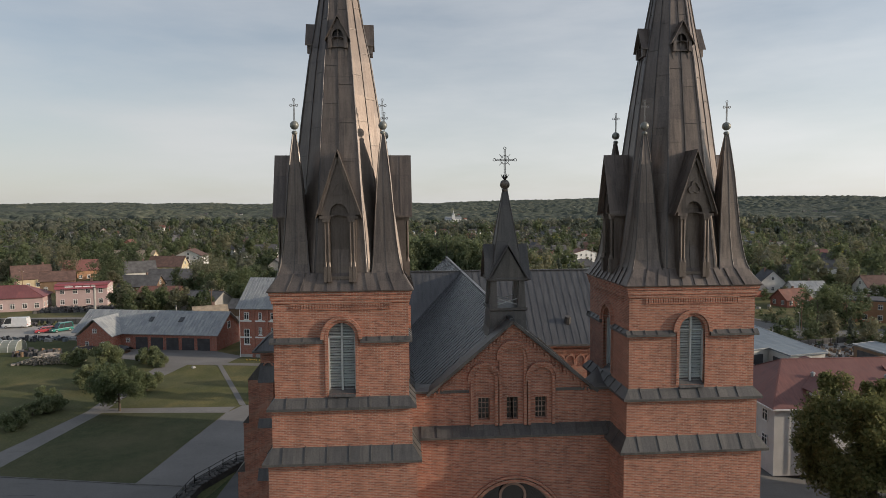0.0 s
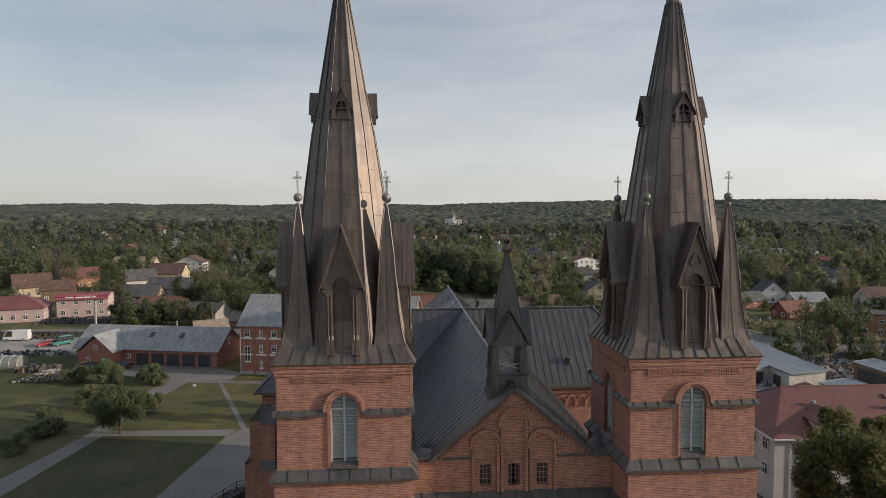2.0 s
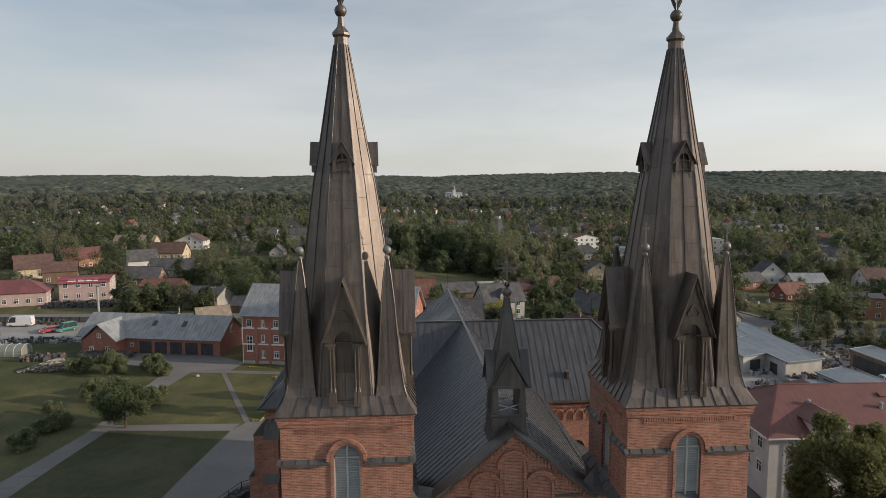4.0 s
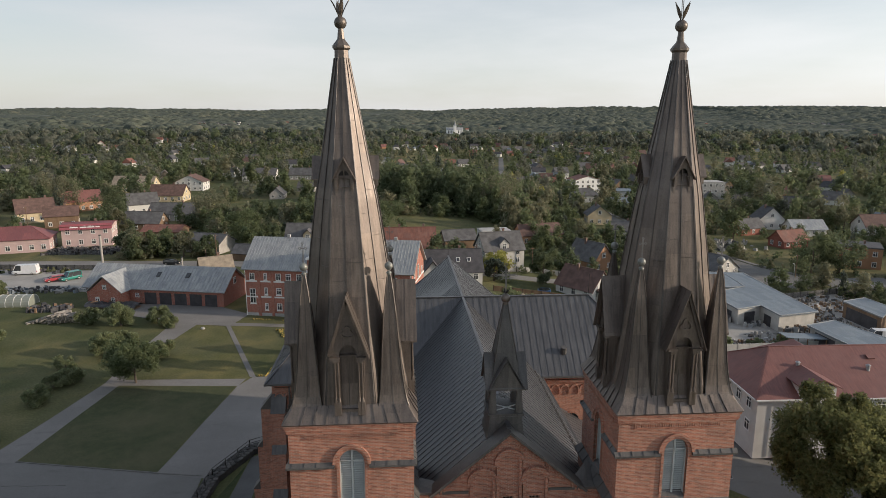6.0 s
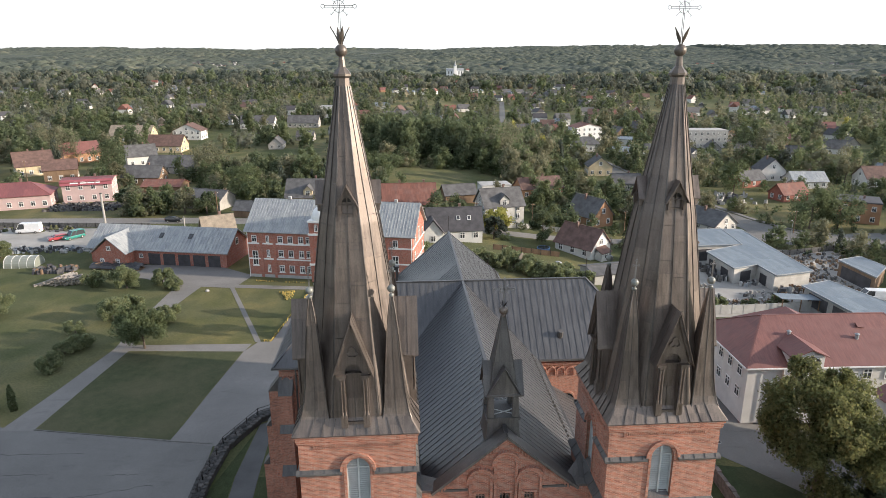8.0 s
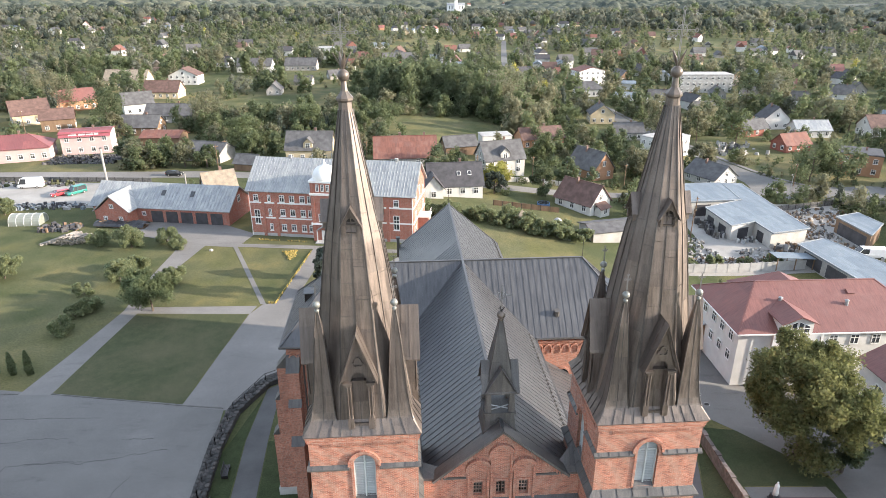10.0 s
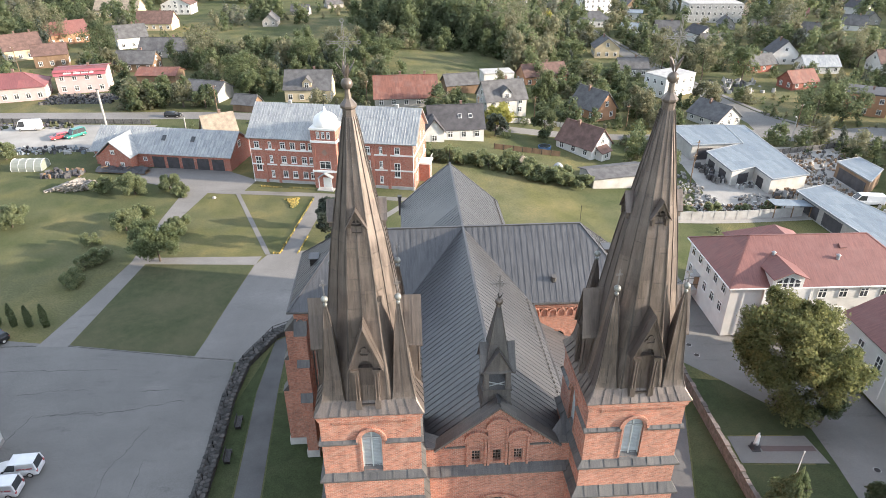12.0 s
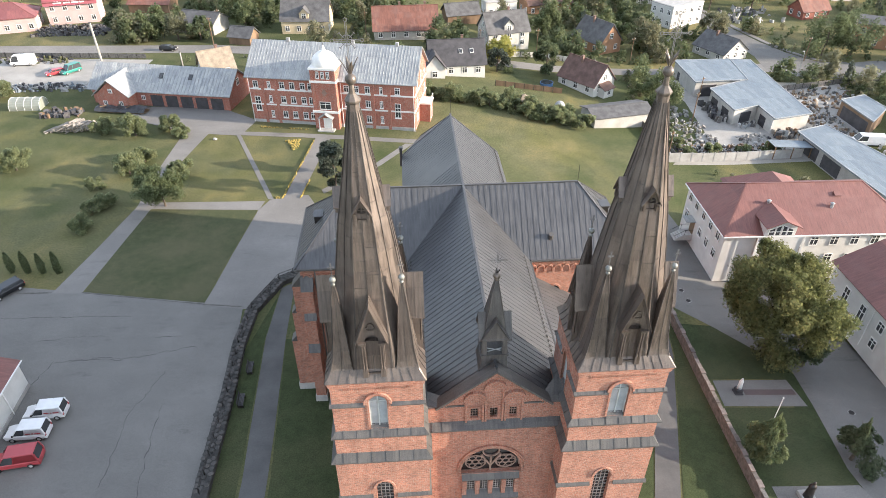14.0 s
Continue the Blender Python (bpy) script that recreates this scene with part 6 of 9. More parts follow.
fas = Shape().add([(-7.2, -5.3, 5.7), (7.2, -5.3, 5.7), (7.2, -4.2, 7.3), (-7.2, -4.2, 7.3), (-7.2, -4.4, 5.7), (7.2, -4.4, 5.7)], [(0, 1, 2, 3), (4, 5, 1, 0), (0, 3, 4), (1, 5, 2)]).put("fascia", plain("crimson_fascia", (0.3, 0.085, 0.1), 0.5, 0, 0.12, 0.6, 6), shop)
for x0_, x1_ in ((-4.4, -2.2), (-1.6, 0.2), (0.5, 2.4), (2.7, 3.9)):
    Shape(Matrix.Translation((0, -4.8, 6.45)) @ pose(0, 0, 0, 55.5)).box(x0_, -0.34, 0.0, x1_, 0.34, 0.05).put("lettering_bar", TRIM, fas)
house(-125, 188, -104.5, 194, 11, 4.2, 3.2, PINK, CRIMSON, "pink house with a red hipped roof", style="hip")
house(-142.2, 245, -131.9, 252, 11, 4.2, 4.6, YELLOW, BROWNROOF, "ochre house with a brown roof and chimneys", chimney=2)
house(-126.8, 234, -117, 238, 8, 4.6, 3, WOODWALL, BROWNROOF, "brown timber house with a brown roof")
house(-140, 273, -128, 283, 9, 4.5, 4, ORANGE, REDROOF, "orange house with a red roof")
house(-97, 227, -84.2, 226, 8, 3.2, 3.4, WOODWALL, GREYROOF, "dark timber house with a grey roof")
house(-84.4, 211, -72, 210, 8, 2.8, 1.6, WOODWALL, RUSTROOF, "low shed with a red metal roof", wins=False, chimney=0)
house(-63.7, 190, -52.9, 186, 8, 3.2, 2.2, GREYWALL, GREYROOF, "grey barn with a grey roof", wins=False, chimney=0)
house(-110, 265, -100, 270, 9, 4.5, 4, WHITE, GREYROOF, "white house with a grey roof")
house(-97, 250, -78, 248, 9, 3.0, 3.6, GREYWALL, GREYROOF, "long grey barn with a grey roof")
house(-151, 345, -129.4, 343, 10, 4, 4.6, YELLOW, TANROOF, "cream house with a tan tiled roof")
house(-117.8, 307, -102, 306, 10, 3.4, 4.4, YELLOW, BROWNROOF, "cream house with a brown roof")
house(-121, 353, -106, 352, 10, 5, 3.5, WHITE, BROWNROOF, "white house with a brown roof", cross=True)
house(-97.6, 404, -77, 402.6, 10, 4, 4, WHITE, GREYROOF, "long white house with a grey roof")
house(-58.5, 476, -42.5, 474.5, 10, 8, 0, WHITE, CONCRETE, "white modern house of plain cubes", style="flat", chimney=0)
house(-28.4, 438, -19, 437.4, 9, 4, 4, REDWALL, REDROOF, "red timber barn with a red roof", wins=False, chimney=0)
house(-70, 411, -51, 409, 9, 3.4, 4, GREYWALL, GREYROOF, "grey house with a grey roof")
house(-9.8, 437, 9, 440, 9, 3.4, 4, GREYWALL, GREYROOF, "grey house with a grey roof")
house(14, 196, 24, 198, 7, 2.8, 2.6, WOODWALL, GREYROOF, "small timber shed with grey roof", wins=False, chimney=0)
house(27, 208, 37, 209, 7, 4.5, 0, WHITE, CONCRETE, "small white flat-roofed house", style="flat", chimney=0)
house(-47, 178, -41, 176, 5, 2.4, 2.0, WOODWALL, GREYROOF, "small wooden garden shed among trees", wins=False, chimney=0)

# ---------------------------------------------------------------- brick school with its entrance tower
SX, SY, ST = -31.3, 126.6, -11.9
school = thing("school", (SX, SY, 0), "three-storey red brick school with a pale metal roof", "school", turn=ST)
L, D, H, RISE = 34.0, 13.4, 9.8, 5.0
s = Shape()
s.box(0, 0, -1, L, D, H)
for sx, x in ((-1, 0), (1, L)):
    s.add([(x, 0, H), (x, D, H), (x, D / 2, H + RISE)], [(0, 1, 2) if sx > 0 else (2, 1, 0)])
sbody = s.put("wall", BRICK2, school)
s = Shape()
e, kk = 0.5, RISE / (D / 2)
slab(s, (-0.6, -e, H - e * kk + 0.2), (L + 0.6, -e, H - e * kk + 0.2), (L + 0.6, D / 2, H + RISE + 0.2), (-0.6, D / 2, H + RISE + 0.2), 0.2)
slab(s, (L + 0.6, D + e, H - e * kk + 0.2), (-0.6, D + e, H - e * kk + 0.2), (-0.6, D / 2, H + RISE + 0.2), (L + 0.6, D / 2, H + RISE + 0.2), 0.2)
sroof = s.put("roof", ZINC, school, "pale standing-seam metal roof")
for i in range(58):
    x = -0.4 + i * 0.61
    Shape().bar((x, -e, H - e * kk + 0.23), (x, D / 2, H + RISE + 0.23), 0.06, 0.08).put("seam", ZINC, sroof)
for x in (7.0, 20.5, 29.5):
    Shape().box(x - 0.3, D / 2 - 0.3, H + RISE - 0.4, x + 0.3, D / 2 + 0.3, H + RISE + 0.75).put("chimney", CONCRETE, sroof)
for z in (7.15, 3.95):
    for a, b in ((0, 13.4), (19.0, L)):
        Shape().box(a, -0.12, z - 0.14, b, 0, z + 0.14).put("string_course", TRIM, sbody)
    Shape().box(L, -0.12, z - 0.14, L + 0.12, D, z + 0.14).put("string_course", TRIM, sbody)
Shape().box(-0.1, -0.1, -0.3, L + 0.1, 0, 0.6).put("plinth", CONCRETE, sbody)
for x in (0.0, L - 0.25, 13.1, 19.1):
    Shape().tube((x + 0.1, -0.15, 0), (x + 0.1, -0.15, H - 0.3), 0.07, 0.07, 6).put("downpipe", TRIM, sbody)
for x in (2.9, 5.7, 25.6, 28.9):
    Shape().box(x - 0.3, -0.18, 0, x + 0.3, 0, H - 0.3).put("pilaster", BRICK2, sbody)
for x, kinds in ((1.5, ("school", "tall", None)), (4.3, ("slim", "slim", "slim")), (7.0, ("school",) * 3), (9.1, ("school",) * 3), (11.3, ("school",) * 3), (12.9, ("school",) * 3),
                 (20.3, ("school",) * 3), (22.3, ("school",) * 3), (24.6, ("school",) * 3), (27.3, ("slim",) * 3), (30.6, ("school", "tall", None))):
    for kind, z in zip(kinds, (8.15, 5.2, 2.0)):
        if kind:
            wz = z - (1.1 if kind == "tall" else 0)
            put_window(sbody, kind, pose(x, -0.05, wz))
            half_, tall_ = {"school": (0.62, 0.65), "slim": (0.42, 0.65), "tall": (0.7, 1.45)}[kind]
            Shape().box(x - half_, -0.16, wz - tall_ - 0.26, x + half_, 0, wz - tall_ - 0.12).put("sill", TRIM, sbody)
for y, kind, z in ((2.5, "std", 8.1), (6.7, "tall", 8.6), (10.8, "std", 8.1), (2.5, "std", 5.1), (10.8, "std", 5.1), (2.5, "std", 2.0)):
    put_window(sbody, kind, pose(L + 0.05, y, z, 0, 0, 90))
# entrance tower
tw = Shape()
tx0, tx1 = 13.7, 18.7
tw.box(tx0, -1.5, -1, tx1, 3, 12.4)
for x in (tx0, tx1 - 0.7):
    tw.box(x, -1.65, -1, x + 0.7, -1.5, 12.4)
tower_ = tw.put("entrance_tower", BRICK2, school)
for z in (9.9, 3.7, 12.45):
    Shape().box(tx0 - 0.2, -1.85, z - 0.2, tx1 + 0.2, 3.0, z + 0.2).put("string_course", TRIM, tower_)
dmat = Matrix.Translation(((tx0 + tx1) / 2, 0.7, 0))
dome = Shape(dmat).ngon(0, 0, [(2.3, 12.6), (2.42, 12.75), (2.46, 13.2), (2.36, 13.75), (2.08, 14.3), (1.6, 14.8), (1.0, 15.15), (0.5, 15.35), (0.3, 15.6), (0.2, 16.0), (0.08, 16.4)], 24).put("dome", TRIM, tower_, "white metal dome with a finial", smooth=True)
Shape(dmat).tube((0, 0, 16.3), (0, 0, 17.9), 0.05, 0.03).put("finial", IRON, dome)
for dx in (-1.05, 0, 1.05):
    put_window(tower_, "slim", pose((tx0 + tx1) / 2 + dx, -1.55, 11.2))
put_window(tower_, "wide", pose((tx0 + tx1) / 2, -1.55, 5.0))
Shape().add([((tx0 + tx1) / 2 - 0.6, -1.56, 7.6), ((tx0 + tx1) / 2, -1.56, 6.9), ((tx0 + tx1) / 2 + 0.6, -1.56, 7.6), ((tx0 + tx1) / 2, -1.56, 8.4)], [(0, 1, 2, 3)]).put("wall_relief", TRACERY, tower_)
Shape().box((tx0 + tx1) / 2 - 0.75, -1.6, 0, (tx0 + tx1) / 2 + 0.75, -1.5, 2.3).put("door", TRIM, tower_)
cn = Shape()
for sx in (-1, 1):
    f = [((tx0 + tx1) / 2, -2.9, 3.5), ((tx0 + tx1) / 2 + sx * 1.5, -2.9, 2.5), ((tx0 + tx1) / 2 + sx * 1.5, -1.5, 2.5), ((tx0 + tx1) / 2, -1.5, 3.5)]
    slab(cn, *(f if sx < 0 else f[::-1]), 0.12)
cn.put("canopy", ZINC, tower_)
for dx in (-1.3, 1.3):
    Shape().box((tx0 + tx1) / 2 + dx - 0.08, -2.8, 0, (tx0 + tx1) / 2 + dx + 0.08, -2.64, 2.5).put("canopy_post", TRIM, tower_)
Shape().box((tx0 + tx1) / 2 - 1.7, -3.2, 0, (tx0 + tx1) / 2 + 1.7, -1.6, 0.2).put("step", CONCRETE, tower_)
# porch on the gable end
pc = Shape()
pc.box(L, 5.2, -1, L + 2.2, 8.4, 3.6)
pch = pc.put("porch", BRICK2, school)
Shape().box(L, 5.0, 3.6, L + 2.4, 8.6, 3.9).put("balcony_slab", TRIM, pch)
for a, b in (((L + 2.3, 5.1), (L + 2.3, 8.5)), ((L, 5.1), (L + 2.3, 5.1))):
    Shape().bar((*a, 4.8), (*b, 4.8), 0.1).bar((*a, 4.3), (*b, 4.3), 0.06).put("balustrade", TRIM, pch)
put_window(pch, "tall", pose(L + 2.23, 6.8, 1.7, 0, 0, 90))

# ---------------------------------------------------------------- garages
gar = thing("garage_building", (-68.3, 139.0, 0), "long low brick garage with a pale metal roof", "garage", turn=-12.2)
L, D, H, RISE = 31.6, 10.5, 3.6, 3.6
s = Shape().box(0, 0, -1, L, D, H)
for sx, x in ((-1, 0), (1, L)):
    s.add([(x, 0, H), (x, D, H), (x, D / 2, H + RISE)], [(0, 1, 2) if sx > 0 else (2, 1, 0)])
gw = s.put("wall", BRICK2, gar)
s = Shape()
kk = RISE / (D / 2)
slab(s, (-0.7, -0.7, H - 0.7 * kk + 0.2), (L + 0.6, -0.7, H - 0.7 * kk + 0.2), (L + 0.6, D / 2, H + RISE + 0.2), (-0.7, D / 2, H + RISE + 0.2), 0.18)
slab(s, (L + 0.6, D + 0.7, H - 0.7 * kk + 0.2), (-0.7, D + 0.7, H - 0.7 * kk + 0.2), (-0.7, D / 2, H + RISE + 0.2), (L + 0.6, D / 2, H + RISE + 0.2), 0.18)
gr = s.put("roof", ZINC, gar, "pale standing-seam metal roof")
for i in range(40):
    x = -0.5 + i * 0.8
    Shape().bar((x, -0.7, H - 0.7 * kk + 0.23), (x, D / 2, H + RISE + 0.23), 0.05, 0.06).put("seam", ZINC, gr)
for x in (15.5, 22.3):
    m = Matrix.Translation((x, 2.9, H + 2.9 * kk + 0.25)) @ pose(0, 0, 0, math.degrees(math.atan(kk)))
    Shape(m).box(-0.45, -0.7, 0, 0.45, 0.7, 0.09).put("skylight_frame", DARKROOF, gr)
    Shape(m).box(-0.35, -0.6, 0.09, 0.35, 0.6, 0.11).put("skylight_pane", GLASS, gr)
for i in range(5):
    x = 13.6 + i * 3.45
    dr = Shape().box(x, -0.06, 0, x + 2.7, 0.0, 2.55)
    do_ = dr.put("garage_door", DARKROOF, gw)
    for j in range(5):
        Shape().box(x, -0.09, 0.25 + j * 0.5, x + 2.7, -0.06, 0.3 + j * 0.5).put("rib", DARKROOF, do_)
put_window(gw, "small", pose(11.9, -0.05, 1.9))
put_window(gw, "std", pose(L + 0.05, D / 2, 4.6, 0, 0, 90))
pj = Shape()
pj.box(3.2, -3.2, -1, 10.2, 1, 3.4)
pj.add([(3.2, -3.2, 3.4), (10.2, -3.2, 3.4), (6.7, -3.2, 6.3)], [(0, 1, 2)])
pjo = pj.put("front_gable", BRICK2, gar)
for sx in (-1, 1):
    f = [(6.7, -3.8, 6.65), (6.7 + sx * 4.2, -3.8, 3.15), (6.7 + sx * 4.2, 2.0, 3.15), (6.7, 4.6, 6.65)]
    r = Shape()
    slab(r, *(f if sx < 0 else f[::-1]), 0.16)
    r.put("front_gable_roof", ZINC, pjo)
put_window(pjo, "small", pose(6.7, -3.25, 4.3))
for x in (4.9, 8.5):
    put_window(pjo, "small", pose(x, -3.25, 1.6))

# ---------------------------------------------------------------- white building with red roofs
WZ = -2.9
wb = thing("white_building", (44.9, 72.6, WZ), "white plastered two-storey building with red hipped roofs", "building", turn=-1.5)
L, D, H = 27.6, 14.4, 7.4
s = Shape().box(0, 0, -1, L, D, H - 0.05)
wbw = s.put("wall", WHITE, wb)
Shape().box(4.6, -0.5, -1, 11.2, 0, H - 0.25).put("front_bay", WHITE, wbw)
s = Shape()
c = [(-0.5, -0.5, H), (L + 0.5, -0.5, H), (L + 0.5, D + 0.5, H), (-0.5, D + 0.5, H), (4.9, D / 2, H + 4.2), (L - 5.2, D / 2, H + 4.2)]
s.add(c + [(p[0], p[1], H - 0.22) for p in c[:4]], [(0, 1, 5, 4), (1, 2, 5), (2, 3, 4, 5), (3, 0, 4), (6, 7, 1, 0), (7, 8, 2, 1), (8, 9, 3, 2), (9, 6, 0, 3), (9, 8, 7, 6)])
wbr = s.put("roof", REDROOF, wb, "dull red metal hipped roof")
for a, b in ((0, 4), (1, 5), (2, 5), (3, 4), (4, 5)):
    Shape().bar(c[a], c[b], 0.24, 0.08).put("ridge_cap", REDROOF, wbr)
Shape().bar((-0.55, -0.5, H - 0.12), (-0.55, D + 0.5, H - 0.12), 0.16, 0.16).put("gutter", TRIM, wbr)
Shape().bar((-0.5, -0.56, H - 0.12), (L + 0.5, -0.56, H - 0.12), 0.16, 0.16).put("gutter", TRIM, wbr)
gx = 7.45
s = Shape()
s.add([(gx - 2.2, -0.62, H - 0.9), (gx + 2.2, -0.62, H - 0.9), (gx + 2.2, -0.62, H + 1.5), (gx, -0.62, H + 2.48), (gx - 2.2, -0.62, H + 1.5)], [(0, 1, 2, 3, 4)])
for sx in (-1, 1):
    s.add([(gx + sx * 2.2, -0.62, H - 0.9), (gx + sx * 2.2, 2.4, H - 0.9), (gx + sx * 2.2, 2.4, H + 1.5), (gx + sx * 2.2, -0.62, H + 1.5)], [(0, 1, 2, 3) if sx > 0 else (3, 2, 1, 0)])
dg = s.put("front_gable", WHITE, wb)
for sx in (-1, 1):
    f = [(gx, -1.25, H + 2.68), (gx + sx * 2.5, -1.25, H + 1.56), (gx + sx * 2.5, 2.5, H + 1.56), (gx, 4.6, H + 2.68)]
    r = Shape()
    slab(r, *(f if sx < 0 else f[::-1]), 0.14)
    r.put("front_gable_roof", REDROOF, dg)
for k_, (a, b, za, zb) in enumerate(((-1.7, -0.95, 1.3, 1.62), (-0.75, -0.14, 1.7, 1.98), (0.14, 0.75, 1.98, 1.7), (0.95, 1.7, 1.62, 1.3))):
    Shape().add([(gx + a, -0.64, H + 0.15), (gx + b, -0.64, H + 0.15), (gx + b, -0.64, H + zb - 0.25), (gx + a, -0.64, H + za - 0.25)], [(0, 1, 2, 3)]).put("gable_pane", GLASS, dg)
    Shape().bar((gx + a, -0.66, H + za - 0.2), (gx + b, -0.66, H + zb - 0.2), 0.08).put("pane_frame", TRIM, dg)
    Shape().bar((gx + a - 0.03, -0.66, H + 0.15), (gx + a - 0.03, -0.66, H + za - 0.2), 0.07).put("pane_frame", TRIM, dg)
Shape().bar((gx - 1.8, -0.665, H + 0.75), (gx + 1.8, -0.665, H + 0.75), 0.07).put("pane_frame", TRIM, dg)
for y in (1.9, 4.6, 7.3, 10.2, 12.8):
    for z in (6.0, 2.9):
        if not (y == 10.2 and z < 4):
            put_window(wbw, "std", pose(-0.05, y, z, 0, 0, -90))
for x in (13.2, 16.2, 19.2, 22.2, 25.2):
    for z in (6.0, 2.9):
        put_window(wbw, "std", pose(x, -0.05, z))
for x in (4.5, 11.3):
    Shape().tube((x, -0.6, 0), (x, -0.6, H - 0.3), 0.07, 0.07, 6).put("downpipe", TRIM, wbw)
Shape().box(-0.1, 9.5, 1.0, 0, 10.9, 3.2).put("door", WOODWALL, wbw)
Shape().box(-1.5, 9.2, 3.4, 0, 11.2, 3.55).put("door_canopy", ZINC, wbw)
for x, y, z in ((7.2, 4.0, 2.55), (16.4, 3.4, 2.2)):
    v = Shape().tube((x, y, H + z - 0.4), (x, y, H + z + 0.55), 0.24, 0.24, 10).put("roof_vent", ZINC, wbr, "pale metal roof vent with a cap")
    Shape().tube((x, y, H + z + 0.55), (x, y, H + z + 0.72), 0.34, 0.1, 10).put("cap", ZINC, v)
Shape(Matrix.Translation((17.8, 5.2, H + 3.25)) @ pose(0, 0, 0, 30)).box(-0.5, -0.4, 0, 0.5, 0.4, 0.14).put("roof_hatch", REDROOF, wbr)
# rear wing roof that rises behind
Shape().box(6.0, D, -1, 16.6, D + 1.2, H - 0.05).put("rear_wing_wall", WHITE, wb)
s = Shape()
s.add([(5.4, D - 3, H + 0.1), (17.2, D - 3, H + 0.1), (17.2, D + 1.7, H + 0.1), (5.4, D + 1.7, H + 0.1), (11.3, D - 2.2, H + 3.35), (11.3, D - 6, H + 3.35)], [(1, 2, 4, 5), (2, 3, 4), (3, 0, 5, 4), (0, 1, 5)])
s.put("rear_wing_roof", REDROOF, wb)
# steps at the west door
for i in range(5):
    Shape().box(-1.6 - 0.3 * i, 9.3, 0, -1.3 - 0.3 * i, 11.2, 1.0 - 0.2 * i).put("step", CONCRETE, wb)
Shape().box(-1.3, 9.3, 0, 0, 11.2, 1.0).put("landing", CONCRETE, wb)
for y in (9.35, 11.15):
    Shape().bar((-2.9, y, 0.9), (-1.3, y, 1.9), 0.05).bar((-1.3, y, 1.9), (0, y, 1.9), 0.05).bar((-1.3, y, 1.0), (-1.3, y, 1.9), 0.05).put("handrail", IRON, wb)
wg = thing("white_building", (57.3, 44.0, -2.6), "white plastered wing with a red roof", "building", turn=-1.0)
s = Shape().box(0, -14, -1, 12, 22, 6.6)
wgw = s.put("wall", WHITE, wg)
r = Shape()
slab(r, (-0.6, 22.4, 6.5), (-0.6, -14.4, 6.5), (6, -14.4, 10.2), (6, 22.4, 10.2), 0.2)
slab(r, (12.6, -14.4, 6.5), (12.6, 22.4, 6.5), (6, 22.4, 10.2), (6, -14.4, 10.2), 0.2)
r.put("roof", REDROOF, wg)
for sy, y in ((1, 22), (-1, -14)):
    Shape().add([(0, y, 6.6), (12, y, 6.6), (6, y, 10.0)], [(2, 1, 0) if sy > 0 else (0, 1, 2)]).put("gable", WHITE, wg)
for y in (-9, -5, -1, 3, 7, 11):
    for z in (4.6, 1.9):
        put_window(wgw, "std", pose(-0.05, y, z, 0, 0, -90))
put_window(wgw, "tall", pose(-0.05, 14.6, 3.6, 0, 0, -90))
put_window(wgw, "tall", pose(-0.05, 18.2, 3.6, 0, 0, -90))
Shape().box(-0.08, 15.9, 0, 0, 17.0, 2.2).put("door", WOODWALL, wgw)
Shape().tube((-0.12, 12.8, 0), (-0.12, 12.8, 6.4), 0.07, 0.07, 6).put("downpipe", TRIM, wgw)

# white building at the car park
cpb = thing("white_building", (-45.45, 49.7, 0), "white plastered low building with a red roof", "building", turn=2)
s = Shape().box(-9, -12, -0.5, 1.0, 4.4, 3.9)
s.put("wall", WHITE, cpb)
r = Shape()
slab(r, (1.3, -12.4, 3.85), (1.3, 4.7, 3.85), (-4, 4.7, 5.8), (-4, -12.4, 5.8), 0.18)
slab(r, (-9.3, 4.7, 3.85), (-9.3, -12.4, 3.85), (-4, -12.4, 5.8), (-4, 4.7, 5.8), 0.18)
r.put("roof", REDROOF, cpb)
for y, sgn in ((4.4, 1), (-12, -1)):
    Shape().add([(-9, y, 3.9), (1, y, 3.9), (-4, y, 5.7)], [(2, 1, 0) if sgn > 0 else (0, 1, 2)]).put("gable", WHITE, cpb)
Shape().box(1.0, -12, -0.3, 1.08, 4.4, 0.5).put("plinth", GREYWALL, cpb)
Shape().bar((1.35, -12.4, 3.8), (1.35, 4.7, 3.8), 0.12).put("gutter", TRIM, cpb)
Shape().tube((1.1, 0.2, 0), (1.1, 0.2, 3.7), 0.06, 0.06, 6).put("downpipe", TRIM, cpb)

# ---------------------------------------------------------------- workshop yard
YZ = -5.5


def flat_hall(poly, z0, z1, label, tilt=0.0, wall=YARDWALL, doors=()):
    cx, cy = sum(p[0] for p in poly) / len(poly), sum(p[1] for p in poly) / len(poly)
    ob = thing("workshop_hall", (cx, cy, z0), label, "workshop")
    loc = [(x - cx, y - cy) for x, y in poly]
    s = Shape()
    s.prism(loc, -1, z1 - z0)
    wl_ = s.put("wall", wall, ob)
    s = Shape()
    big = [(x * 1.04, y * 1.04) for x, y in loc]
    s.prism(big, z1 - z0, z1 - z0 + 0.28)
    ro = s.put("roof", BLUEZINC, ob)
    for p, q in zip(big, big[1:] + big[:1]):
        Shape().bar((*p, z1 - z0 + 0.3), (*q, z1 - z0 + 0.3), 0.22, 0.12).put("roof_edge", ZINC, ro)
    for (xa, ya), (xb, yb), t0, t1, h in doors:
        p, q = lerp((xa - cx, ya - cy, 0), (xb - cx, yb - cy, 0), t0), lerp((xa - cx, ya - cy, 0), (xb - cx, yb - cy, 0), t1)
        Shape().bar((p[0], p[1], h / 2), (q[0], q[1], h / 2), 0.16, h).put("door", DARKROOF, wl_)
    return ob


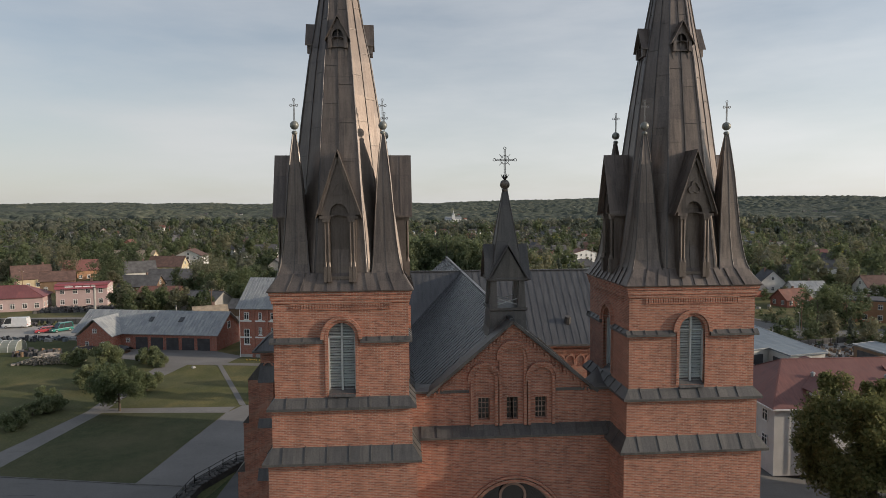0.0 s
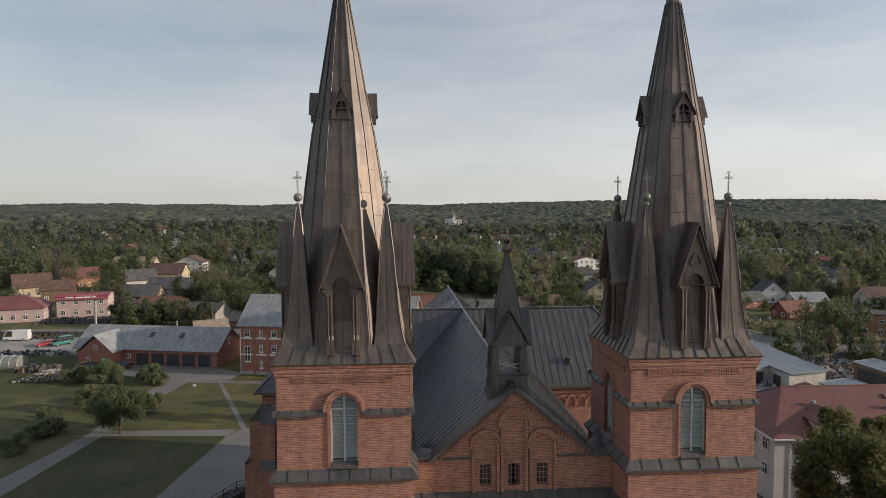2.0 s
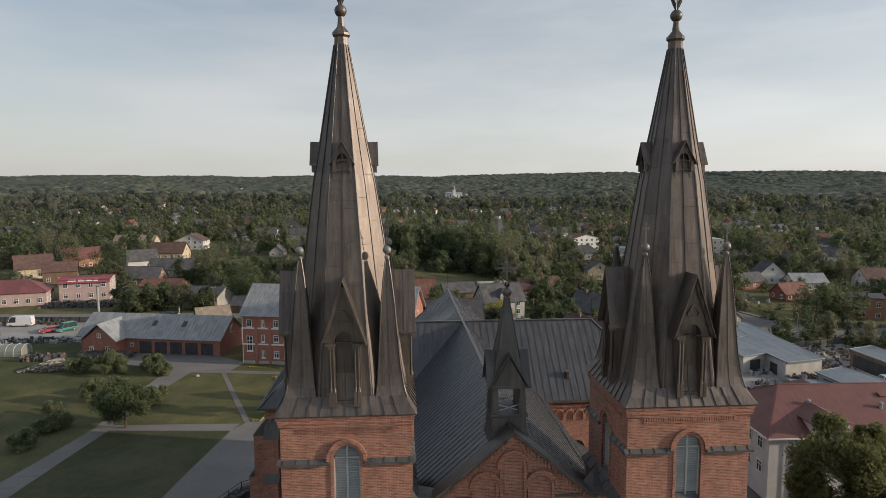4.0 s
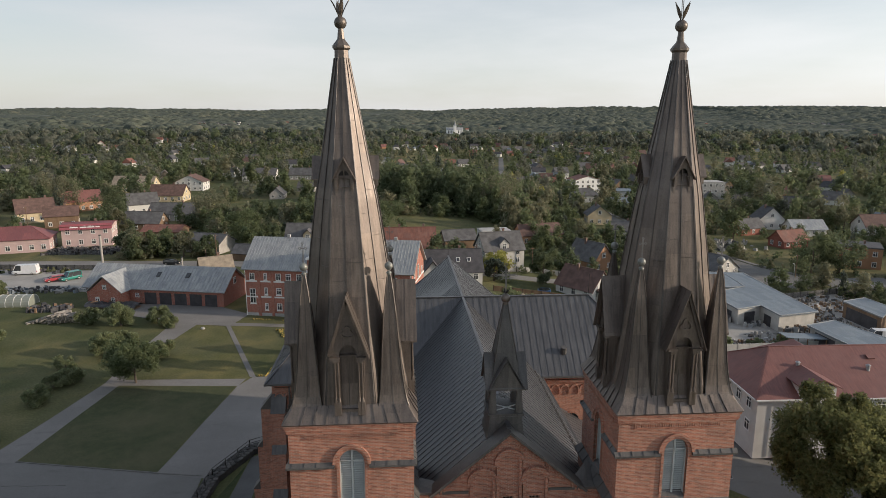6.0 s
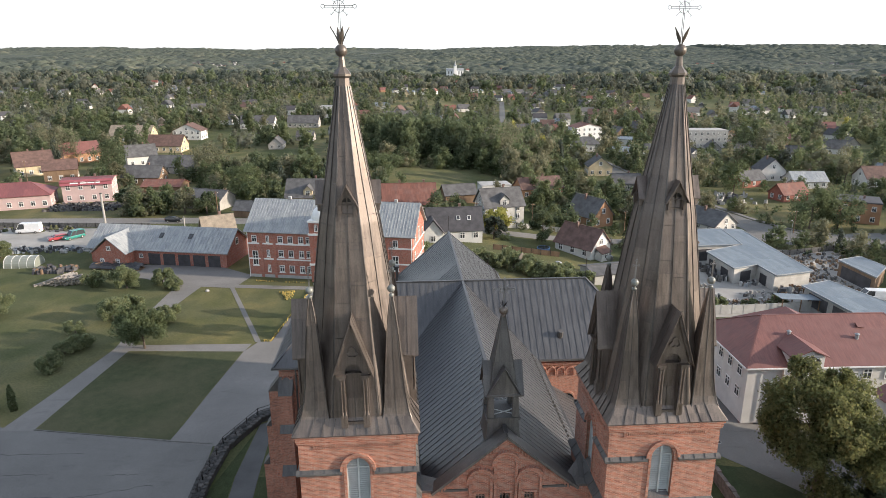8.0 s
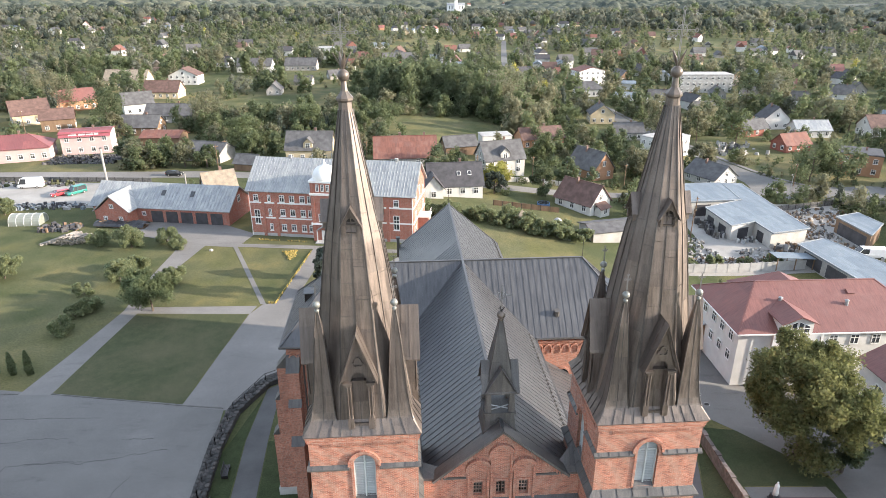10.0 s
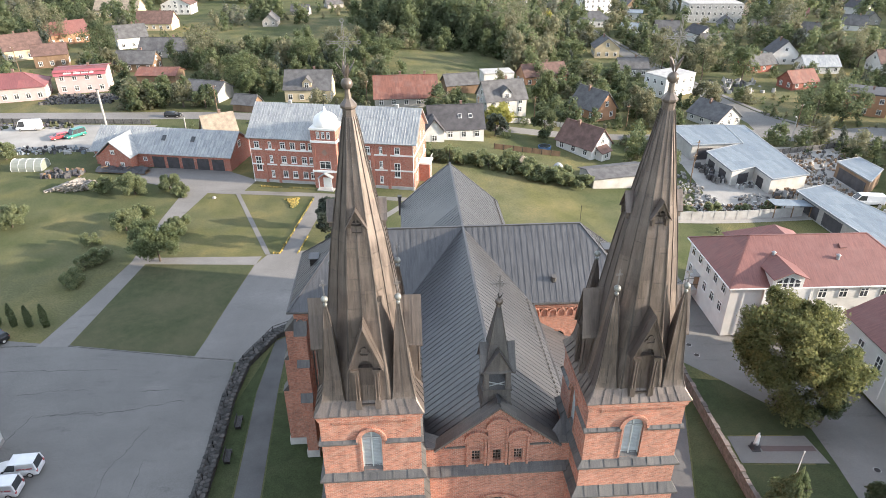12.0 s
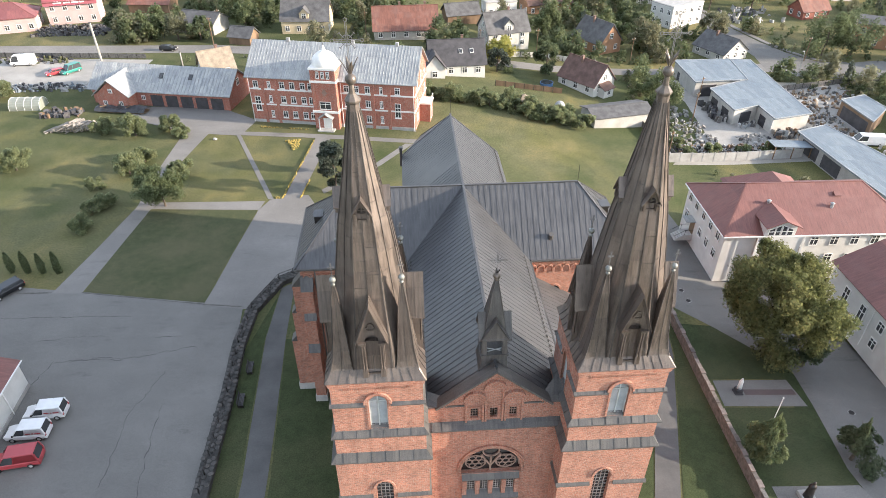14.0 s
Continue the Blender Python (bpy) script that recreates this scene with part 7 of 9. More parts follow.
flat_hall([(71.1, 146.0), (84.0, 146.7), (85.8, 160.8), (71.5, 160.9)], YZ, -1.75, "white workshop block with a pale blue roof and dark gateway", doors=(((71.1, 146.0), (84.0, 146.7), 0.12, 0.42, 3.0), ((71.5, 160.9), (71.1, 146.0), 0.2, 0.3, 2.2)))
flat_hall([(84.1, 146.6), (79.6, 144.7), (73.3, 141.9), (73.5, 129.5), (79.8, 131.6), (79.9, 124.5), (89.2, 126.6), (90.1, 144.7), (91.2, 160.0), (86.0, 160.7)], YZ, -1.95, "long white workshop with a pale blue metal roof",
          doors=(((73.5, 129.5), (79.8, 131.6), 0.3, 0.75, 2.6), ((79.8, 131.6), (79.9, 124.5), 0.25, 0.6, 2.4), ((73.3, 141.9), (73.5, 129.5), 0.1, 0.35, 2.4), ((73.3, 141.9), (73.5, 129.5), 0.55, 0.8, 2.4)))
flat_hall([(82.9, 101.9), (83.7, 91.5), (84.6, 84.0), (95.0, 80.0), (95.2, 97.0), (89.3, 119.9), (82.1, 117.4)], YZ + 0.3, -2.2, "long shed with a pale blue metal roof", wall=GREYWALL, doors=(((82.1, 117.4), (82.9, 101.9), 0.1, 0.45, 2.6), ((82.1, 117.4), (82.9, 101.9), 0.55, 0.9, 2.6)))
flat_hall([(100.4, 121.5), (107.5, 127.9), (107.0, 135.4), (100.4, 133.2)], YZ, -2.0, "open yard shed with a pale blue metal roof", wall=WOODWALL, doors=(((100.4, 133.2), (100.4, 121.5), 0.1, 0.9, 2.8),))
# lean-to between the sheds, props and stored slabs along the walls
lt = thing("lean_to", (78.2, 113.6, YZ + 0.3), "low lean-to with a pale metal roof beside the shed", "shed")
Shape(Matrix.Translation((0, 0, 2.6)) @ pose(0, 0, 0, 0, 4, 0)).box(-4.2, -1.6, 0, 4.2, 1.6, 0.1).put("roof", BLUEZINC, lt)
for x in (-3.8, 0, 3.8):
    for y in (-1.4, 1.4):
        Shape().box(x - 0.08, y - 0.08, 0, x + 0.08, y + 0.08, 2.6 - x * 0.07).put("post", WOODWALL, lt)
fence = thing("concrete_fence", (50, 111.6, 0), "grey concrete panel fence along the yard", "fence")
for i in range(13):
    xa, xb = 50 + i * 2.4, 50 + (i + 1) * 2.4
    ya, yb = 111.5 + i * 0.13, 111.63 + i * 0.13
    za, zb = height(xa, ya), height(xb, yb)
    o = Vector((50, 111.6, 0))
    Shape().bar((xa + 0.08, ya, (za + zb) / 2 + 1.0), (xb - 0.08, yb, (za + zb) / 2 + 1.0), 0.1, 2.1).put("panel", CONCRETE, fence, origin=o)
    Shape().box(xa - 0.09, ya - 0.09, za - 0.2, xa + 0.09, ya + 0.09, za + 2.2).put("post", CONCRETE, fence, origin=o)


def rubble(name, area, count, size, mats, label, category, seed, tall=1.0):
    """Loose heaps that nobody could count: slabs, blocks and drums lying about."""
    r = random.Random(seed)
    s = Shape()
    x0, y0, x1, y1 = area
    for _ in range(count):
        x, y = r.uniform(x0, x1), r.uniform(y0, y1)
        z = height(x, y)
        a, b, c = r.uniform(0.3, 1) * size, r.uniform(0.3, 1) * size, r.uniform(0.2, 0.9) * size * tall
        s.m = pose(x, y, z, r.uniform(-12, 12), r.uniform(-12, 12), r.uniform(0, 180))
        kk_ = r.randrange(len(mats))
        if r.random() < 0.25:
            s.tube((0, 0, -0.1), (0, 0, c), a * 0.4, a * 0.38, 7, kk_)
        else:
            s.loft([[(-a / 2, -b / 2, -0.15), (a / 2, -b / 2, -0.15), (a / 2, b / 2, -0.15), (-a / 2, b / 2, -0.15)],
                    [(-a * 0.42, -b * 0.45, c), (a * 0.46, -b * 0.4, c * 0.8), (a * 0.4, b * 0.45, c), (-a * 0.45, b * 0.42, c * 1.1)]], kk_)
    return tagged(s.put(name, mats), label, category, kind="stuff")


rubble("stone_heap", (56, 114.0, 78, 119), 330, 0.9, [CONCRETE, STONE, GRAVEL, DARKROOF, WOODWALL], "heaps of stone slabs and scrap in the yard", "rubble", 3)
rubble("stone_heap", (55, 118, 66, 140), 150, 0.8, [CONCRETE, STONE, GRAVEL, GRAVEL], "heaps of stone blocks in the yard", "rubble", 4)
rubble("stone_heap", (91, 122, 99, 146), 260, 0.9, [CONCRETE, WOODWALL, TANROOF, STONE, GREYROOF], "stacked slabs and pallets in the yard", "rubble", 5)
rubble("stone_heap", (72, 119.5, 79, 124), 40, 0.9, [CONCRETE, GRAVEL, DARKROOF], "loose blocks before the workshop", "rubble", 6)
rubble("stone_slabs", (70.6, 130.5, 73.0, 141.5), 44, 1.3, [GREYROOF, STONE, CONCRETE, DARKROOF], "grey stone slabs leaning along the workshop wall", "stone slabs", 51, 1.5)
rubble("stone_slabs", (80.2, 121.4, 88.6, 124.2), 46, 1.3, [GREYROOF, STONE, CONCRETE, WOODWALL], "stone slabs and pallets before the workshop end", "stone slabs", 52, 1.6)
rubble("stone_slabs", (74.5, 127.2, 79.0, 129.6), 22, 1.1, [CONCRETE, ZINC, GREYROOF], "pale tubs and slabs in the workshop court", "stone slabs", 53, 1.0)
rubble("stone_heap", (61.5, 119, 67.0, 136), 60, 0.9, [STONE, GRAVEL, CONCRETE, GREYROOF], "heaps of broken stone along the yard's edge", "rubble", 54)
rubble("stone_heap", (92.5, 136, 112, 149), 200, 0.9, [TANROOF, CONCRETE, STONE, WOODWALL, GREYROOF], "stacked blocks and boards behind the workshop", "rubble", 55)
rubble("stone_heap", (99, 105, 110, 120), 60, 1.4, [CONCRETE, STONE, GRAVEL], "stone blocks beside the trucks", "rubble", 56)
rubble("scrap_heap", (-104, 188, -84, 198), 420, 1.0, [DARKROOF, IRON, GREYROOF, STONE], "dark heaps of tyres and scrap before the shop", "scrap", 7)
rubble("scrap_heap", (-108, 146, -70, 150.5), 240, 0.9, [DARKROOF, GREYROOF, CONCRETE, BLUEZINC], "rows of dark scrap along the yard", "scrap", 9)
rubble("scrap_heap", (-112, 165, -84, 170), 90, 1.1, [DARKROOF, GREYROOF, LAWN], "scrap and drums along the yard fence", "scrap", 10)
rubble("timber_stack", (108, 205, 125, 222), 60, 1.6, [CONCRETE, GRAVEL, GREYROOF], "pale concrete rings beside the road", "concrete rings", 11)
# a stack of timber under a crumpled dark sheet
ts = thing("covered_stack", (-60.6, 133.7, 0), "low timber stack under a crumpled dark tarpaulin", "stack", turn=-10)
for i in range(9):
    Shape().box(-5.3 + 0.35 * (i % 3), -1.15 + i * 0.26, 0.05, 5.1 + 0.4 * (i % 2), -0.95 + i * 0.26, 0.3).put("board", WOODWALL, ts)
tp = Shape()
NX, NY = 44, 16
tp.add([(-5.6 + 11.2 * i / NX, -1.6 + 3.2 * j / NY, 0.4 + 1.35 * math.sin(math.pi * j / NY) ** 0.6 * (0.55 + 0.45 * noise.noise((i * 0.16, j * 0.2, 4.0))) + 0.16 * noise.noise((i * 0.55, j * 0.5, 1.0))) for j in range(NY + 1) for i in range(NX + 1)],
       [(j * (NX + 1) + i, j * (NX + 1) + i + 1, (j + 1) * (NX + 1) + i + 1, (j + 1) * (NX + 1) + i) for j in range(NY) for i in range(NX)])
tp.put("tarpaulin", plain("dark_plastic_sheet", (0.05, 0.05, 0.055), 0.4, 0, 0.5, 0.9, 5, bumps=0.4), ts, "crumpled dark plastic sheet")
for x, y in ((-3.6, -0.9), (-0.8, 0.2), (1.9, -0.7), (4.2, 0.5)):
    Shape(pose(x, y, 1.35, 0, 0, x * 40)).box(-0.7, -0.1, 0, 0.7, 0.1, 0.12).put("weight_board", WOODWALL, ts)
rubble("timber_stack", (-77, 131, -69, 135), 60, 1.2, [WOODWALL, DARKROOF, GREYROOF], "boards and rubbish by the greenhouse", "stack", 13)

# log pile
lp = thing("log_pile", (-66.4, 124.8, 0), "heap of barked grey-brown logs with pale cut ends", "log pile")
rl = random.Random(21)
log_mesh = None
rows_ = [(row, i, 34 - 4 * row) for row in range(8) for i in range(34 - 4 * row)]
for row, i, n_ in rows_:
    x, z = (i - (n_ - 1) / 2) * 0.345 + rl.uniform(-0.08, 0.08), 0.14 + row * 0.23 + rl.uniform(-0.04, 0.04)
    if log_mesh is None:
        lg = Shape().tube((0, -1.5, 0), (0, 1.5, 0), 0.14, 0.12, 8)
        lg.k[-2:] = [1, 1]
        o = lg.put("log", [plain("log_bark", (0.29, 0.262, 0.232), 0.95, 0, 0.45, 2, 9, bumps=0.5), plain("cut_wood", (0.5, 0.42, 0.32), 0.9, 0, 0.3, 2, 14)], lp)
        log_mesh = o.data
    else:
        o = new("log", log_mesh)
        o.parent = lp
    o.matrix_basis = pose(x, rl.uniform(-0.55, 0.55), z, rl.uniform(-4, 4), 0, rl.uniform(-30, -18)) @ Matrix.Diagonal((rl.uniform(0.7, 1.5), rl.uniform(0.6, 1.1), rl.uniform(0.7, 1.5), 1))
# greenhouse
gh = thing("greenhouse", (-81.8, 137.2, 0), "arched plastic greenhouse on the grass", "greenhouse")
s = Shape()
arc = [(2.0 * math.cos(math.pi * i / 10), 1.7 * math.sin(math.pi * i / 10) + 0.5) for i in range(11)]
ring0 = [(2.0, 0)] + arc + [(-2.0, 0)]
for (a, b), (c, d) in zip(ring0, ring0[1:]):
    s.add([(-3.2, a, b), (3.2, a, b), (3.2, c, d), (-3.2, c, d)], [(3, 2, 1, 0)])
for x in (-3.2, 3.2):
    s.add([(x, a, b) for a, b in ring0], [tuple(range(len(ring0))) if x > 0 else tuple(reversed(range(len(ring0))))])
s.put("cover", plain("greenhouse_film", (0.25, 0.265, 0.225), 0.35, 0, 0.12, 0.6, 6), gh)
for i in range(5):
    x = -3.2 + i * 1.6
    h = Shape()
    for (a, b), (c, d) in zip(ring0, ring0[1:]):
        h.bar((x, a * 1.01, b * 1.01), (x, c * 1.01, d * 1.01), 0.06)
    h.put("hoop", TRIM, gh)

# chimney stack and masts by the garage
for x, y, h, r, lab, cat in ((-77.0, 166.5, 9.5, 0.3, "grey metal chimney stack", "chimney"), (-52.0, 152.0, 6.5, 0.16, "grey steel flue with a cap", "flue")):
    o = thing("chimney_stack", (x, y, 0), lab, cat)
    Shape().tube((0, 0, 0), (0, 0, h), r, r * 0.92, 12).put("shaft", GREYWALL, o)
    Shape().tube((0, 0, h), (0, 0, h + 0.25), r * 1.2, r * 1.2, 12).put("cap", LEDGE, o)


# ---------------------------------------------------------------- vehicles
def rounded(ob, width):
    """Softens the edges of a mesh."""
    bv = ob.modifiers.new("rounded", "BEVEL")
    bv.width, bv.segments, bv.limit_method, bv.angle_limit = width, 2, "ANGLE", radians(25)


def vehicle(name, place, turn, L, W, H, colour, label, van=False, stripe=None, glass_back=True, z=None):
    paint = colour
    ob = thing(name, (*place, (height(*place) if z is None else z) + 0.04), label, "van" if van else "car", turn=turn)
    sh, nose = (0.95, 0.22) if not van else (1.15, 0.12)
    secs = [(-0.5, 0.55, 0.62), (-0.485, 0.82, 0.9), (-0.38, sh - 0.05, 1.0), (-0.22, sh, 1.0), (0.3, sh, 1.0), (0.47, sh, 0.97), (0.5, sh - 0.25, 0.9)]
    if van:
        secs[1:3] = [(-0.48, 0.95, 0.92), (-0.42, sh, 1.0)]
    s = Shape()
    rings = [[(x * L, -W / 2 * k * 0.94, 0.28), (x * L, -W / 2 * k, 0.5), (x * L, -W / 2 * k, zt - 0.08), (x * L, -W / 2 * k * 0.93, zt), (x * L, W / 2 * k * 0.93, zt), (x * L, W / 2 * k, zt - 0.08), (x * L, W / 2 * k, 0.5), (x * L, W / 2 * k * 0.94, 0.28)] for x, zt, k in secs]
    s.loft([[p for p in r] for r in rings])
    body = s.put("body", paint, ob, smooth=False)
    rounded(body, 0.07)
    f0, f1, b1, b0 = (-0.27, -0.12, 0.45, 0.49) if not van else (-0.42, -0.3, 0.47, 0.495)
    low = [(f0 * L, -W * 0.46, sh - 0.02), (f0 * L, W * 0.46, sh - 0.02), (b0 * L, W * 0.46, sh - 0.02), (b0 * L, -W * 0.46, sh - 0.02)]
    top_ = [(f1 * L, -W * 0.42, H - 0.07), (f1 * L, W * 0.42, H - 0.07), (b1 * L, W * 0.42, H - 0.07), (b1 * L, -W * 0.42, H - 0.07)]
    Shape().loft([low[::-1], top_[::-1]]).put("glazing", GLASS, body)
    rf = [(p[0], p[1] * 1.03, H - 0.09) for p in top_[::-1]]
    Shape().loft([rf, [(p[0] * 0.98, p[1] * 0.9, H) for p in rf]]).put("roof", paint, body)
    for sy in (0, 1):
        i = sy
        j = 3 - sy
        Shape().bar(low[i], top_[i], 0.09).put("pillar", paint, body)
        Shape().bar(low[j], top_[j], 0.14).put("pillar", paint, body)
        mid = 0.35
        Shape().bar(lerp(low[i], low[j], mid), lerp(top_[i], top_[j], mid), 0.1, 0.05).put("pillar", paint, body)
        if van and i == 0:
            box_ = [lerp(low[0], low[3], 0.34), lerp(low[1], low[2], 0.34), low[2], low[3]], [lerp(top_[0], top_[3], 0.26), lerp(top_[1], top_[2], 0.26), top_[2], top_[3]]
            grow = lambda ring, z: [(p[0] + (0.04 if p[0] > 0 else 0), p[1] * 1.03 + math.copysign(0.02, p[1]), z) for p in ring]
            Shape().loft([grow(box_[0], sh - 0.06)[::-1], grow(box_[1], H - 0.1)[::-1]]).put("cargo_box", paint, body)
        elif not van and not glass_back:
            a, b, c, d = lerp(low[i], low[j], 0.36), low[j], top_[j], lerp(top_[i], top_[j], 0.3)
            s = Shape()
            o = 0.03 if i else -0.03
            s.add([(p[0], p[1] + o, p[2]) for p in (a, b, c, d)], [(0, 1, 2, 3), (3, 2, 1, 0)])
            s.put("side_panel", paint, body)
        if stripe:
            # red lettering on the side, too small to read
            for t0, t1 in ((0.4, 0.56), (0.6, 0.66), (0.7, 0.9)):
                p, q = lerp(lerp(low[i], low[j], t0), lerp(top_[i], top_[j], t0), 0.28), lerp(lerp(low[i], low[j], t1), lerp(top_[i], top_[j], t1), 0.28)
                o = 0.045 if i else -0.045
                Shape().bar((p[0], p[1] + o, p[2]), (q[0], q[1] + o, q[2]), 0.02, 0.13).put("lettering_bar", stripe, body)
        Shape().box(f0 * L - 0.02, (W / 2 + 0.02) * (1 if i else -1) - 0.06, sh, f0 * L + 0.14, (W / 2 + 0.02) * (1 if i else -1) + 0.06, sh + 0.15).put("mirror", IRON, body)
    for x in (-0.31, 0.31):
        for sy in (-1, 1):
            w = Shape().tube((x * L, sy * (W / 2 - 0.2), 0.32), (x * L, sy * (W / 2 + 0.015), 0.32), 0.32, 0.32, 14).put("tyre", IRON, ob)
            Shape().tube((x * L, sy * (W / 2 + 0.01), 0.32), (x * L, sy * (W / 2 + 0.025), 0.32), 0.2, 0.18, 10).put("rim", CONCRETE, w)
    for sy in (-1, 1):
        Shape().box(-0.502 * L, sy * W * 0.34 - 0.18, 0.6, -0.47 * L, sy * W * 0.34 + 0.18, 0.76).put("headlight", TRIM, body)
        Shape().box(0.47 * L, sy * W * 0.42 - 0.09, 0.7, 0.503 * L, sy * W * 0.42 + 0.09, 1.05).put("tail_light", REDCAR, body)
    return ob


def paint_mat(name, c):
    m, n, l, b = mat(name)
    v = coords(n, l, "Object")
    l.new(ramp(n, l, noise_tex(n, l, v, 1.5, 4), [(0.3, tuple(x * 0.88 for x in c)), (0.7, c)]), b.inputs["Base Color"])
    b.inputs["Roughness"].default_value = 0.3
    b.inputs["Coat Weight"].default_value = 0.4
    return m


WHITECAR, REDCAR, BLACKCAR, TEALCAR = paint_mat("white_car_paint", (0.75, 0.75, 0.75)), paint_mat("red_car_paint", (0.4, 0.05, 0.06)), paint_mat("black_car_paint", (0.015, 0.016, 0.02)), paint_mat("teal_car_paint", (0.03, 0.22, 0.18))
vehicle("car", (-40.6, 49.6), 3, 4.3, 1.8, 1.82, WHITECAR, "white small delivery van with red side lettering", stripe=REDCAR, glass_back=False)
vehicle("car", (-41.3, 46.9), 2, 4.3, 1.8, 1.82, WHITECAR, "white small delivery van with red lettering and round badge", stripe=REDCAR, glass_back=False)
vehicle("van", (-40.9, 43.4), 8, 4.9, 1.9, 1.95, REDCAR, "red van with dark windows on the car park", glass_back=False)
vehicle("car", (-55.4, 71.6), 55, 4.5, 1.8, 1.45, BLACKCAR, "black parked car at the car park's edge")
vehicle("van", (-95.4, 164.8), 4, 6.0, 2.1, 2.6, WHITECAR, "white high-roofed panel van in the yard", van=True)
vehicle("van", (-81.3, 158.4), 55, 5.0, 1.9, 2.1, TEALCAR, "teal minibus in the yard")
vehicle("car", (-84.6, 157.2), 40, 4.2, 1.7, 1.4, REDCAR, "red car beside the teal minibus")
vehicle("car", (-62.0, 173.5), 175, 4.4, 1.75, 1.45, BLACKCAR, "black car on the road behind the garages")
vehicle("van", (98.2, 118.0), -10, 6.5, 2.2, 2.3, WHITECAR, "white flatbed truck in the yard", van=True)
vehicle("van", (104.0, 113.6), -25, 5.5, 2.1, 2.2, BLUEZINC, "pale blue pick-up truck in the yard", van=True)

# ---------------------------------------------------------------- statues, pole, benches, flower beds
st = thing("statue", (38.1, 49.7, height(38.1, 49.7)), "white robed stone statue on a dark pedestal", "statue")
o = Shape()
o.loft([[(r * math.cos(2 * math.pi * i / 12), r * 0.8 * math.sin(2 * math.pi * i / 12), z) for i in range(12)] for r, z in ((0.31, 0.8), (0.29, 1.25), (0.24, 1.7), (0.27, 1.98), (0.19, 2.15), (0.08, 2.21), (0.12, 2.3), (0.11, 2.43), (0.04, 2.5))])
o.put("robed_form", TRIM, st, smooth=True)
Shape().box(-0.48, -0.48, 0, 0.48, 0.48, 0.25).box(-0.37, -0.37, 0.25, 0.37, 0.37, 0.8).put("pedestal", DARKROOF, st)
st = thing("statue", (38.2, 35.0, height(38.2, 35.0)), "dark bronze robed statue on a low plinth", "statue")
o = Shape()
o.loft([[(r * math.cos(2 * math.pi * i / 12), r * 0.8 * math.sin(2 * math.pi * i / 12), z) for i in range(12)] for r, z in ((0.5, 0.5), (0.42, 1.2), (0.36, 1.8), (0.4, 2.1), (0.25, 2.3), (0.12, 2.38), (0.17, 2.5), (0.14, 2.66), (0.05, 2.72))])
o.put("robed_form", IRON, st, smooth=True)
Shape().box(-0.7, -0.7, 0, 0.7, 0.7, 0.5).put("pedestal", CONCRETE, st)
fp = thing("flagpole", (39.0, 43.9, height(39.0, 43.9)), "slim white flagpole on the lawn", "flagpole")
Shape().tube((0, 0, 0), (0, 0, 5.2), 0.06, 0.04, 10).put("pole", TRIM, fp)
Shape().ball((0, 0, 5.28), 0.09, 10).put("knob", TRIM, fp)
for x, y in ((-19.5, 55.0), (-19.6, 50.0)):
    bn = thing("bench", (x, y, 0.04), "dark wooden garden bench on the grass", "bench", "benches", 93)
    for i in range(4):
        Shape().box(-0.9, -0.28 + i * 0.15, 0.42, 0.9, -0.16 + i * 0.15, 0.47).put("seat_slat", DARKROOF, bn)
    for i in range(3):
        Shape().box(-0.9, 0.32, 0.55 + i * 0.14, 0.9, 0.36, 0.66 + i * 0.14).put("back_slat", DARKROOF, bn)
    for xx in (-0.75, 0.75):
        Shape().box(xx - 0.04, -0.28, 0, xx + 0.04, 0.3, 0.42).box(xx - 0.04, 0.3, 0, xx + 0.04, 0.36, 0.95).put("leg_frame", IRON, bn)


def flowers(name, poly_line, count, spread, colour, label, seed, most=0.16):
    r = random.Random(seed)
    s = Shape()
    for _ in range(count):
        i = r.randrange(len(poly_line) - 1)
        a, b, t = poly_line[i], poly_line[i + 1], r.random()
        x, y = a[0] + (b[0] - a[0]) * t + r.gauss(0, spread), a[1] + (b[1] - a[1]) * t + r.gauss(0, spread)
        q = r.uniform(0.45 * most, most)
        s.m = pose(x, y, height(x, y) + 0.05, 0, 0, r.uniform(0, 90))
        s.loft([[(-q, -q, 0), (q, -q, 0), (q, q, 0), (-q, q, 0)], [(-q * 0.5, -q * 0.5, 0.22), (q * 0.5, -q * 0.5, 0.2), (q * 0.5, q * 0.5, 0.24), (-q * 0.5, q * 0.5, 0.2)]], 0 if r.random() < 0.65 else 1)
    return tagged(s.put(name, [colour, GREENS[0]]), label, "flowers", kind="stuff")


YELLOWF = plain("yellow_petals", (0.42, 0.31, 0.08), 0.8, 0, 0.2, 3, 20)
for i in range(5):
    flowers("flower_bed", [(-23.4 + i * 0.1 + 0.3 * i, 116.3 - 0.9 * i), (-20.8 - 0.1 * i, 116.8 - 0.9 * i)], 70, 0.12, YELLOWF, "rows of yellow flowers in the lawn", 30 + i)
flowers("flower_bed", [(-21.25, 94.5), (-18.05, 116.6)], 230, 0.05, YELLOWF, "yellow flowers edging the path", 41, 0.1)
flowers("flower_bed", [(-18.2, 94.4), (-17.3, 100.5)], 60, 0.05, YELLOWF, "yellow flowers edging the path", 44, 0.1)
flowers("flower_bed", [(-22.4, 94.7), (-21.5, 94.6)], 26, 0.1, YELLOWF, "yellow flowers at the path's corner", 42, 0.1)
flowers("flower_bed", [(-30, 123.6), (-19, 121.4)], 50, 0.12, YELLOWF, "sparse yellow flowers before the school", 43, 0.09)
